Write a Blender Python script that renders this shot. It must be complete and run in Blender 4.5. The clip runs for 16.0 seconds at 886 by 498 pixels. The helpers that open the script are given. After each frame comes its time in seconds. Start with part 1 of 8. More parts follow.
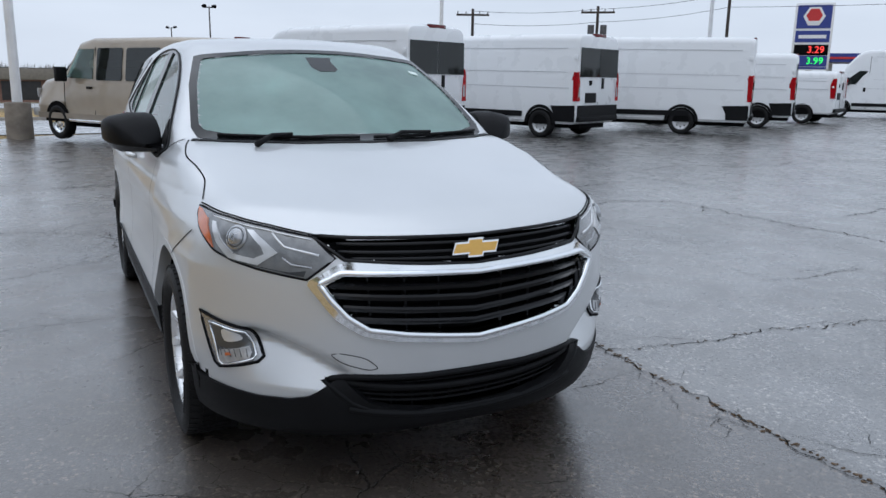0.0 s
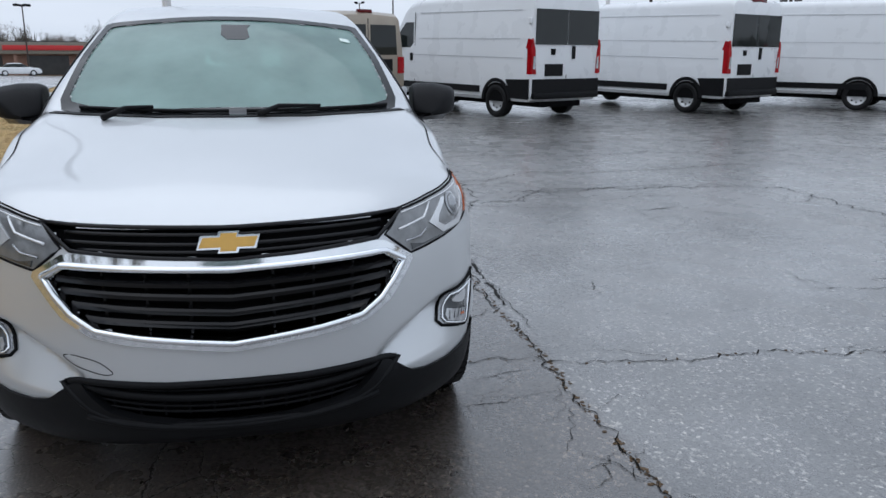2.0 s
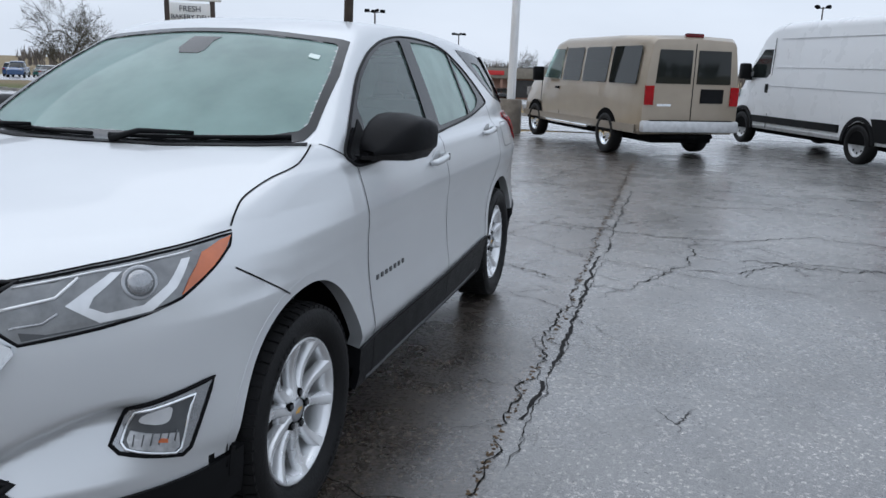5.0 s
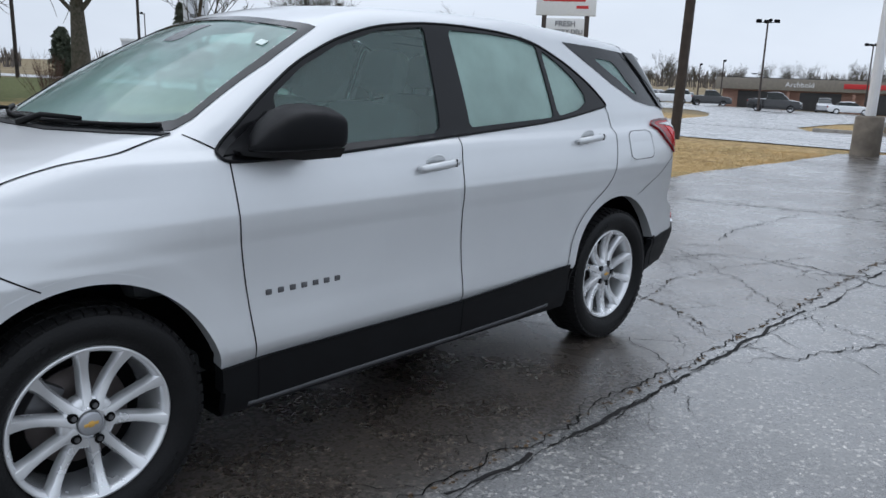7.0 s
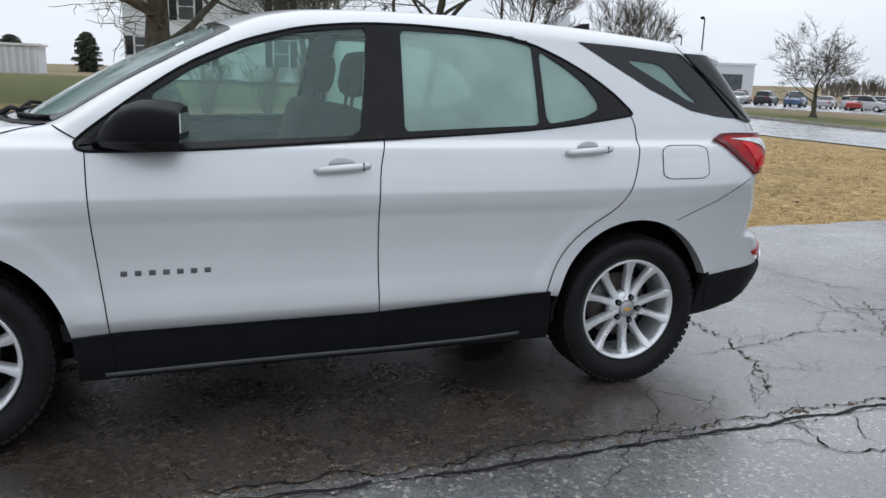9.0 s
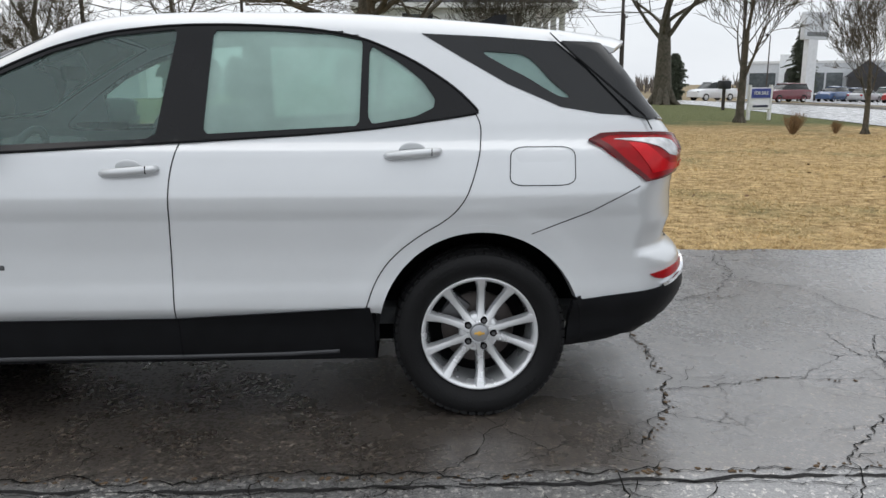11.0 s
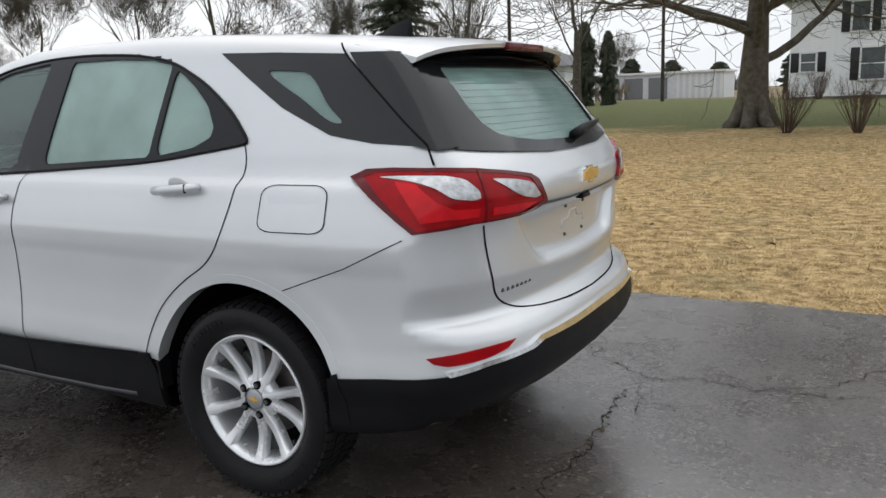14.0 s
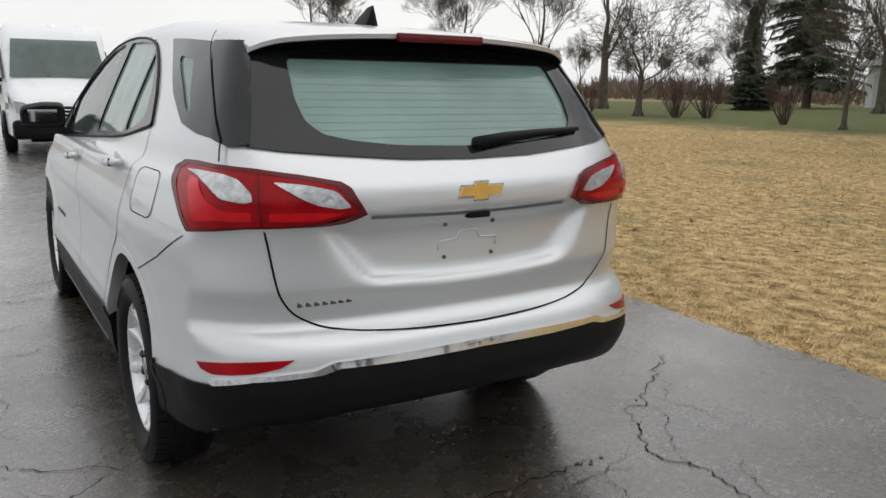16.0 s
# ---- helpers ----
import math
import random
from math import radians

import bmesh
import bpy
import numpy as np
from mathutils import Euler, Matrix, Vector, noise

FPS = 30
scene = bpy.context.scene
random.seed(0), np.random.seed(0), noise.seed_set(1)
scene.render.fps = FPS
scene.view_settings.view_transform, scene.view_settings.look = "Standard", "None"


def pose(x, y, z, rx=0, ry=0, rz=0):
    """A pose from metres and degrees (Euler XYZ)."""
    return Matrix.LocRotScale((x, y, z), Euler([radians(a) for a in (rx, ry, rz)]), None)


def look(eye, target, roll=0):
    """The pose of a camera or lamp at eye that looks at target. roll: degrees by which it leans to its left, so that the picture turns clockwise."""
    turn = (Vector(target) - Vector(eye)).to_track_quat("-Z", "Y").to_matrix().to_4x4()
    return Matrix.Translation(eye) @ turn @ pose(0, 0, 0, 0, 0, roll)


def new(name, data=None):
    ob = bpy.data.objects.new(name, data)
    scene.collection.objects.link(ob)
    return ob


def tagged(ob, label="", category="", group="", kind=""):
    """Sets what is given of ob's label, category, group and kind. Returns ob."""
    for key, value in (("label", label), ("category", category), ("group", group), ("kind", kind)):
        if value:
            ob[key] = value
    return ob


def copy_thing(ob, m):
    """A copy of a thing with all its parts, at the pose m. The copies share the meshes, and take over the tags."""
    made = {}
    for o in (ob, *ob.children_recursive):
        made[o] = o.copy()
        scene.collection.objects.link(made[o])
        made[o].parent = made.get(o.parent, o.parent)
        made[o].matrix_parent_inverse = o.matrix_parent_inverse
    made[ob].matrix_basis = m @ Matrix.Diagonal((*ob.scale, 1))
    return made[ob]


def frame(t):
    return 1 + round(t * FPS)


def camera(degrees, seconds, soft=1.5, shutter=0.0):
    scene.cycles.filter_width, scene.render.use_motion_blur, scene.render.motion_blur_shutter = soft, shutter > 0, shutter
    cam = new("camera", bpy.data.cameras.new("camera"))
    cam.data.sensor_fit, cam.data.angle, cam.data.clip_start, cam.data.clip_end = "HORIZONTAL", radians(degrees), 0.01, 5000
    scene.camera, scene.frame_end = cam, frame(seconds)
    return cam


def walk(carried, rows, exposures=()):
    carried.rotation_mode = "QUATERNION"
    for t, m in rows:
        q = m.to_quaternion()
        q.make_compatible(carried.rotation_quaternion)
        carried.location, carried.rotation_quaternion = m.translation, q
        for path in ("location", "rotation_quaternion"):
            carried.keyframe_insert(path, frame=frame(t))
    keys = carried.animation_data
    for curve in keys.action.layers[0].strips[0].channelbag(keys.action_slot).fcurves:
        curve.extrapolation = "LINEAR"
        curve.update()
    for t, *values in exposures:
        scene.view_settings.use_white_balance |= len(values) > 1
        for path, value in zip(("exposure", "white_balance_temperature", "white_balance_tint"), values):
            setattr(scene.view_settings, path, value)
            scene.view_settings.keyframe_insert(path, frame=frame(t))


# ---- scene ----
cam = camera(58.9, 16.0)
PATH = [
    (0, (4.563, -1.256, 1.45), (2.811, -0.391, 1.021), 1.0),
    (0.5, (4.568, -0.922, 1.466), (2.78, -0.138, 1.034), 0.6),
    (1, (4.627, -0.567, 1.438), (2.775, 0.048, 1.004), -0.4),
    (1.5, (4.673, -0.238, 1.462), (2.786, 0.235, 0.999), -0.6),
    (2, (4.567, 0.116, 1.44), (2.679, 0.547, 0.941), 0.5),
    (2.5, (4.471, 0.431, 1.451), (2.564, 0.743, 0.937), 0.8),
    (3, (4.36, 0.8, 1.452), (2.428, 0.767, 0.938), 1.4),
    (3.5, (4.223, 1.1, 1.437), (2.301, 0.884, 0.931), 1.7),
    (4, (3.954, 1.413, 1.45), (2.026, 1.174, 0.975), 1.5),
    (4.2, (3.881, 1.508, 1.451), (1.957, 1.22, 0.987), 1.4),
    (6.3, (2.647, 2.742, 1.413), (1.041, 1.631, 0.981), 1.4),
    (6.5, (2.521, 2.853, 1.438), (0.991, 1.638, 1.013), 1.0),
    (7, (2.19, 3.046, 1.387), (0.783, 1.696, 0.942), 1.8),
    (7.5, (1.82, 3.269, 1.403), (0.46, 1.875, 0.949), 2.4),
    (8, (1.414, 3.525, 1.382), (0.249, 1.957, 0.958), 2.0),
    (8.2, (1.286, 3.598, 1.391), (0.224, 1.957, 0.97), 1.6),
    (10.3, (-0.523, 3.999, 1.364), (-0.783, 2.068, 0.914), 1.2),
    (10.5, (-0.676, 3.957, 1.385), (-0.901, 2.019, 0.949), 0.3),
    (11, (-1.106, 3.902, 1.344), (-1.177, 1.946, 0.931), -0.1),
    (11.5, (-1.518, 3.819, 1.38), (-1.405, 1.863, 0.973), 0.8),
    (12, (-1.889, 3.624, 1.377), (-1.719, 1.668, 0.994), -0.5),
    (12.5, (-2.23, 3.46, 1.355), (-1.879, 1.522, 1.004), -2.1),
    (13, (-2.593, 3.25, 1.387), (-1.878, 1.413, 1.05), -1.6),
    (13.5, (-2.937, 3.018, 1.343), (-2.052, 1.263, 0.973), -1.8),
    (14, (-3.244, 2.764, 1.36), (-2.267, 1.061, 0.979), -2.2),
    (14.5, (-3.613, 2.456, 1.38), (-2.418, 0.898, 0.998), -0.8),
    (15, (-3.843, 2.119, 1.332), (-2.508, 0.682, 0.937), 0.1),
    (15.5, (-4.051, 1.758, 1.364), (-2.607, 0.436, 0.954), 0.7),
    (16, (-4.284, 1.364, 1.375), (-2.617, 0.336, 0.971), 0.8),
]
walk(cam, [(t, look(eye, target, roll)) for t, eye, target, roll in PATH],
     exposures=[(0, 0.17, 5800, 10), (4.2, 0.24, 5860, 10), (8.2, 0.32, 5960, 10), (10.3, 0.5, 6450, 10), (13, 0.5, 6400, 10), (16, 0.34, 6700, 10)])

# ---- world and light: a wet, overcast winter day ----
world = bpy.data.worlds.new("world")
scene.world = world
world.use_nodes = True
wt = world.node_tree
sky = wt.nodes.new("ShaderNodeTexSky")
sky.sky_type = "NISHITA"
sky.sun_disc = False
sky.sun_elevation, sky.sun_rotation = radians(48), radians(120)
sky.dust_density, sky.air_density = 4.0, 1.0
coord = wt.nodes.new("ShaderNodeTexCoord")
cloud = wt.nodes.new("ShaderNodeTexNoise")
cloud.inputs["Scale"].default_value = 2.2
cloud.inputs["Detail"].default_value = 5
stretch = wt.nodes.new("ShaderNodeMapping")
stretch.inputs["Scale"].default_value = (1, 1, 3.5)
ramp = wt.nodes.new("ShaderNodeValToRGB")
ramp.color_ramp.elements[0].position, ramp.color_ramp.elements[0].color = 0.3, (5.6, 5.85, 6.15, 1)
ramp.color_ramp.elements[1].position, ramp.color_ramp.elements[1].color = 0.75, (6.9, 7.1, 7.35, 1)
veil = wt.nodes.new("ShaderNodeMix")
veil.data_type = "RGBA"
veil.inputs["Factor"].default_value = 0.9
wt.links.new(coord.outputs["Generated"], stretch.inputs["Vector"])
wt.links.new(stretch.outputs["Vector"], cloud.inputs["Vector"])
wt.links.new(cloud.outputs["Fac"], ramp.inputs["Fac"])
wt.links.new(sky.outputs[0], veil.inputs["A"])
wt.links.new(ramp.outputs["Color"], veil.inputs["B"])
# an overcast sky is brighter overhead than at the horizon
parts = wt.nodes.new("ShaderNodeSeparateXYZ")
wt.links.new(coord.outputs["Generated"], parts.inputs[0])
rise = wt.nodes.new("ShaderNodeMapRange")
rise.inputs["To Min"].default_value, rise.inputs["To Max"].default_value = 0.97, 1.10
wt.links.new(parts.outputs["Z"], rise.inputs["Value"])
grade = wt.nodes.new("ShaderNodeVectorMath")
grade.operation = "SCALE"
wt.links.new(veil.outputs["Result"], grade.inputs[0])
wt.links.new(rise.outputs["Result"], grade.inputs["Scale"])
wt.links.new(grade.outputs[0], wt.nodes["Background"].inputs["Color"])
wt.nodes["Background"].inputs["Strength"].default_value = 0.115

sun_data = bpy.data.lights.new("sun", "SUN")
sun_data.energy, sun_data.angle, sun_data.color = 0.6, radians(80), (1.0, 0.97, 0.93)
sun = new("sun", sun_data)
sun.matrix_world = look((0, 0, 30), (5, 9, 0))


# ---- materials ----
def mat(name, color, rough=0.5, metal=0.0, vary=0.0, scale=8.0, bump=0.0, bscale=60.0, coat=0.0, second=None, spec=None, emit=0.0):
    """A principled material whose colour and roughness vary at two scales, with fine relief."""
    m = bpy.data.materials.new(name)
    m.use_nodes = True
    t = m.node_tree
    b = t.nodes["Principled BSDF"]
    b.inputs["Base Color"].default_value = (*color, 1)
    b.inputs["Roughness"].default_value = rough
    b.inputs["Metallic"].default_value = metal
    b.inputs["Coat Weight"].default_value = coat
    b.inputs["Coat Roughness"].default_value = 0.04
    if spec is not None:
        b.inputs["Specular IOR Level"].default_value = spec
    if emit:
        b.inputs["Emission Color"].default_value = (*color, 1)
        b.inputs["Emission Strength"].default_value = emit
    if vary or bump:
        c = t.nodes.new("ShaderNodeTexCoord")
    if vary:
        n = t.nodes.new("ShaderNodeTexNoise")
        n.inputs["Scale"].default_value, n.inputs["Detail"].default_value = scale, 8
        t.links.new(c.outputs["Object"], n.inputs["Vector"])
        x = t.nodes.new("ShaderNodeMix")
        x.data_type = "RGBA"
        low = second or tuple(v * (1 - vary) for v in color)
        x.inputs["A"].default_value, x.inputs["B"].default_value = (*low, 1), (*[min(1, v * (1 + vary * 0.6)) for v in color], 1)
        r = t.nodes.new("ShaderNodeMapRange")
        r.inputs["From Min"].default_value, r.inputs["From Max"].default_value = 0.3, 0.7
        t.links.new(n.outputs["Fac"], r.inputs["Value"])
        t.links.new(r.outputs["Result"], x.inputs["Factor"])
        t.links.new(x.outputs["Result"], b.inputs["Base Color"])
        q = t.nodes.new("ShaderNodeMapRange")
        q.inputs["To Min"].default_value, q.inputs["To Max"].default_value = max(0.02, rough * 0.8), min(1, rough * 1.2)
        t.links.new(n.outputs["Fac"], q.inputs["Value"])
        t.links.new(q.outputs["Result"], b.inputs["Roughness"])
    if bump:
        n2 = t.nodes.new("ShaderNodeTexNoise")
        n2.inputs["Scale"].default_value, n2.inputs["Detail"].default_value = bscale, 4
        t.links.new(c.outputs["Object"], n2.inputs["Vector"])
        k = t.nodes.new("ShaderNodeBump")
        k.inputs["Strength"].default_value, k.inputs["Distance"].default_value = bump, 0.01
        t.links.new(n2.outputs["Fac"], k.inputs["Height"])
        t.links.new(k.outputs["Normal"], b.inputs["Normal"])
    return m


def glass(name, tint, fog, fog_color=(0.5, 0.62, 0.6), rough=0.02):
    """Thin window glass: tinted see-through, a share of condensation, and a mirror-like gloss that grows at a slant."""
    m = bpy.data.materials.new(name)
    m.use_nodes = True
    t = m.node_tree
    t.nodes.remove(t.nodes["Principled BSDF"])
    out = t.nodes["Material Output"]
    tr = t.nodes.new("ShaderNodeBsdfTransparent")
    tr.inputs["Color"].default_value = (*tint, 1)
    tl = t.nodes.new("ShaderNodeBsdfTranslucent")
    tl.inputs["Color"].default_value = (*fog_color, 1)
    df = t.nodes.new("ShaderNodeBsdfDiffuse")
    df.inputs["Color"].default_value = (*fog_color, 1)
    both = t.nodes.new("ShaderNodeMixShader")
    both.inputs["Fac"].default_value = 0.6
    t.links.new(tl.outputs[0], both.inputs[1])
    t.links.new(df.outputs[0], both.inputs[2])
    c = t.nodes.new("ShaderNodeTexCoord")
    n = t.nodes.new("ShaderNodeTexNoise")
    n.inputs["Scale"].default_value, n.inputs["Detail"].default_value = 3.0, 5
    t.links.new(c.outputs["Object"], n.inputs["Vector"])
    r = t.nodes.new("ShaderNodeMapRange")
    r.inputs["From Min"].default_value, r.inputs["From Max"].default_value = 0.3, 0.7
    r.inputs["To Min"].default_value, r.inputs["To Max"].default_value = fog * 0.8, min(1, fog * 1.2)
    t.links.new(n.outputs["Fac"], r.inputs["Value"])
    body = t.nodes.new("ShaderNodeMixShader")
    t.links.new(r.outputs["Result"], body.inputs["Fac"])
    t.links.new(tr.outputs[0], body.inputs[1])
    t.links.new(both.outputs[0], body.inputs[2])
    gl = t.nodes.new("ShaderNodeBsdfGlossy")
    gl.inputs["Roughness"].default_value = rough
    fr = t.nodes.new("ShaderNodeFresnel")
    fr.inputs["IOR"].default_value = 1.5
    top = t.nodes.new("ShaderNodeMixShader")
    t.links.new(fr.outputs[0], top.inputs["Fac"])
    t.links.new(body.outputs[0], top.inputs[1])
    t.links.new(gl.outputs[0], top.inputs[2])
    t.links.new(top.outputs[0], out.inputs["Surface"])
    return m


SILVER = mat("silver_metallic_paint", (0.64, 0.655, 0.665), 0.36, 0.56, vary=0.03, scale=3, coat=0.7)
GAP = mat("panel_gap", (0.008, 0.008, 0.009), 0.9, spec=0.1)
BLACK_PLASTIC = mat("black_plastic", (0.0065, 0.0068, 0.0078), 0.5, vary=0.25, scale=12, bump=0.12, bscale=350, spec=0.14)
GLOSS_BLACK = mat("gloss_black_trim", (0.007, 0.007, 0.008), 0.16, vary=0.2, scale=5, spec=0.26)
FRIT = mat("black_glass_border", (0.012, 0.013, 0.014), 0.10, vary=0.15, scale=4, spec=0.4)
CHROME = mat("chrome", (0.86, 0.88, 0.9), 0.07, 1.0, vary=0.04, scale=6)
RUBBER = mat("tyre_rubber", (0.0085, 0.0085, 0.009), 0.55, vary=0.3, scale=9, bump=0.25, bscale=120, spec=0.2)
ALLOY = mat("alloy_wheel", (0.78, 0.79, 0.80), 0.26, 0.68, vary=0.08, scale=9, coat=0.3)
STEEL = mat("dull_steel", (0.13, 0.13, 0.135), 0.5, 0.7, vary=0.3, scale=10)
STEEL_WHEEL = mat("silver_steel_wheel", (0.58, 0.59, 0.60), 0.4, 0.3, vary=0.15, scale=10)
# near-black for dark parts, and for shade painted in wells, recesses and holes
DARK = mat("dark_parts_and_shade", (0.006, 0.006, 0.0065), 0.95, vary=0.3, scale=6, spec=0.05)
GOLD = mat("gold_emblem", (0.78, 0.46, 0.10), 0.3, 0.5, vary=0.08, scale=20, coat=0.6)
RED_LENS = mat("red_lens", (0.33, 0.0005, 0.004), 0.2, vary=0.3, scale=14, coat=0.08, spec=0.2)
RED_DEEP = mat("deep_red_lens", (0.11, 0.001, 0.003), 0.2, vary=0.2, scale=10, coat=0.15, spec=0.3)
RED_GLOW = mat("bright_red_lens", (0.60, 0.002, 0.008), 0.2, vary=0.2, scale=18, coat=0.1, spec=0.3)
HEAT_LINE = mat("heating_line", (0.34, 0.45, 0.42), 0.7)
CLEAR_LENS = mat("clear_lamp_lens", (0.50, 0.51, 0.52), 0.14, 0.5, vary=0.35, scale=34, bump=0.35, bscale=90, coat=0.8)
AMBER = mat("amber_reflector", (0.50, 0.12, 0.03), 0.15, vary=0.15, scale=20, coat=1.0)
LAMP_DARK = mat("lamp_housing", (0.07, 0.075, 0.08), 0.15, 0.3, vary=0.3, scale=12, coat=1.0)
LAMP_BASE = mat("lamp_interior", (0.20, 0.205, 0.21), 0.2, 0.4, vary=0.25, scale=22, bump=0.15, bscale=70, coat=1.0)
LAMP_SILVER = mat("lamp_bezel_silver", (0.72, 0.73, 0.74), 0.22, 0.6, vary=0.1, scale=20, coat=0.8)
SILL_GREY = mat("dark_sill_trim", (0.055, 0.056, 0.06), 0.5, vary=0.2)
LAMP_GREY = mat("lamp_reflector_grey", (0.36, 0.37, 0.385), 0.18, 0.7, vary=0.2, scale=16, coat=1.0)
CAR_GLASS = glass("fogged_car_glass", (0.58, 0.82, 0.77), 0.52, (0.58, 0.86, 0.79))
SIDE_GLASS = glass("side_window_glass", (0.72, 0.90, 0.85), 0.17, (0.56, 0.80, 0.74))
REAR_SIDE_GLASS = glass("misted_rear_door_glass", (0.56, 0.78, 0.71), 0.70, (0.58, 0.82, 0.74))
DARK_GLASS = glass("dark_tinted_glass", (0.03, 0.035, 0.04), 0.02)
VAN_GLASS = glass("van_window_glass", (0.06, 0.07, 0.075), 0.05)
CLOTH = mat("dark_seat_cloth", (0.085, 0.09, 0.093), 0.9, vary=0.3, scale=25, bump=0.3, bscale=220)
TRIM_GREY = mat("grey_cabin_trim", (0.20, 0.21, 0.215), 0.8, vary=0.15, scale=12)
WHITE_PAINT = mat("white_van_paint", (0.76, 0.775, 0.785), 0.28, vary=0.006, scale=2, coat=0.25)
# the white van paint with the shade of a crease put into its colour
CREASE_SHADE = mat("crease_shade_paint", (0.50, 0.51, 0.53), 0.35, vary=0.05, scale=4)
VAN_SCREEN = glass("van_windscreen_glass", (0.34, 0.40, 0.39), 0.30, (0.36, 0.46, 0.44))
TAN_PAINT = mat("tan_van_paint", (0.36, 0.305, 0.235), 0.32, 0.25, vary=0.08, scale=3, coat=0.6)


# ---- mesh helpers ----
def mesh_of(name, verts, faces, smooth=True):
    me = bpy.data.meshes.new(name)
    me.from_pydata([tuple(map(float, v)) for v in verts], [], [tuple(map(int, f)) for f in faces])
    if smooth:
        me.polygons.foreach_set("use_smooth", [True] * len(me.polygons))
    me.update()
    return me


def as_mesh(name, source, smooth=True):
    if isinstance(source, bpy.types.Mesh):
        return source
    if isinstance(source, tuple):
        return mesh_of(name, *source, smooth=smooth)
    me = bpy.data.meshes.new(name)
    bmesh.ops.recalc_face_normals(source, faces=source.faces)
    source.to_mesh(me)
    source.free()
    if smooth:
        me.polygons.foreach_set("use_smooth", [True] * len(me.polygons))
        me.set_sharp_from_angle(angle=radians(35))
    return me


def part(name, source, material, parent=None, label="", smooth=True):
    """Links a bmesh, a mesh or (verts, faces) as ONE mesh object under a thing or a part."""
    me = as_mesh(name, source, smooth)
    if not me.materials:
        me.materials.append(material)
    ob = new(name, me)
    ob.parent = parent
    return tagged(ob, label)


def thing(name, label, category, m=None, group="", kind=""):
    ob = new(name)
    ob.empty_display_size = 0.1
    if m is not None:
        ob.matrix_basis = m
    return tagged(ob, label, category, group, kind)


def slab(bm, x0, x1, y0, y1, z0, z1, bevel=0.0, m=None):
    """A box, bevelled, added to bm."""
    g = bmesh.ops.create_cube(bm, size=1)
    at = Matrix.LocRotScale(((x0 + x1) / 2, (y0 + y1) / 2, (z0 + z1) / 2), None, (abs(x1 - x0), abs(y1 - y0), abs(z1 - z0)))
    bmesh.ops.transform(bm, matrix=(m or Matrix()) @ at, verts=g["verts"])
    if bevel:
        edges = list({e for v in g["verts"] for e in v.link_edges})
        bmesh.ops.bevel(bm, geom=edges, offset=bevel, segments=2, affect="EDGES", profile=0.5)
    return bm


def block(x0, x1, y0, y1, z0, z1, bevel=0.0, m=None):
    return slab(bmesh.new(), x0, x1, y0, y1, z0, z1, bevel, m)


def rod(bm, a, b, r0, r1=None, n=12):
    """A tapered round bar from a to b."""
    a, b = Vector(a), Vector(b)
    g = bmesh.ops.create_cone(bm, cap_ends=True, segments=n, radius1=r0, radius2=r0 if r1 is None else r1, depth=(b - a).length)
    turn = (b - a).to_track_quat("Z", "Y").to_matrix().to_4x4()
    bmesh.ops.transform(bm, matrix=Matrix.Translation((a + b) / 2) @ turn, verts=g["verts"])
    return bm


def lathe(profile, n=48, axis="y"):
    """Turns a profile of (radius, along) round an axis: verts and faces."""
    verts, faces, m = [], [], len(profile)
    for k in range(n):
        a = 2 * math.pi * k / n
        for r, s in profile:
            c = (r * math.cos(a), s, r * math.sin(a))
            verts.append(c if axis == "y" else (c[0], c[2], c[1]))
    for k in range(n):
        for j in range(m - 1):
            q = (k * m + j, k * m + j + 1, (k + 1) % n * m + j + 1, (k + 1) % n * m + j)
            faces.append(q if axis == "y" else q[::-1])
    return verts, faces


def tube(points, radius, n=8, closed=False):
    """A tube along points; radius may be one number or one for each point."""
    pts = [Vector(p) for p in points]
    rad = radius if isinstance(radius, (list, tuple)) else [radius] * len(pts)
    verts, faces = [], []
    up = Vector((0.12, 0.31, 0.94))
    for k, p in enumerate(pts):
        t = (pts[min(k + 1, len(pts) - 1)] - pts[max(k - 1, 0)]).normalized()
        if closed:
            t = (pts[(k + 1) % len(pts)] - pts[k - 1]).normalized()
        s = t.cross(up).normalized()
        u = s.cross(t)
        for j in range(n):
            a = 2 * math.pi * j / n
            verts.append(p + rad[k] * (math.cos(a) * s + math.sin(a) * u))
    last = len(pts) if closed else len(pts) - 1
    for k in range(last):
        for j in range(n):
            k2 = (k + 1) % len(pts)
            faces.append((k * n + j, k * n + (j + 1) % n, k2 * n + (j + 1) % n, k2 * n + j))
    if not closed:
        faces += [tuple(range(n))[::-1], tuple(range((len(pts) - 1) * n, len(pts) * n))]
    return verts, faces


def joined(*pieces):
    verts, faces = [], []
    for v, f in pieces:
        k = len(verts)
        verts += list(v)
        faces += [tuple(i + k for i in q) for q in f]
    return verts, faces


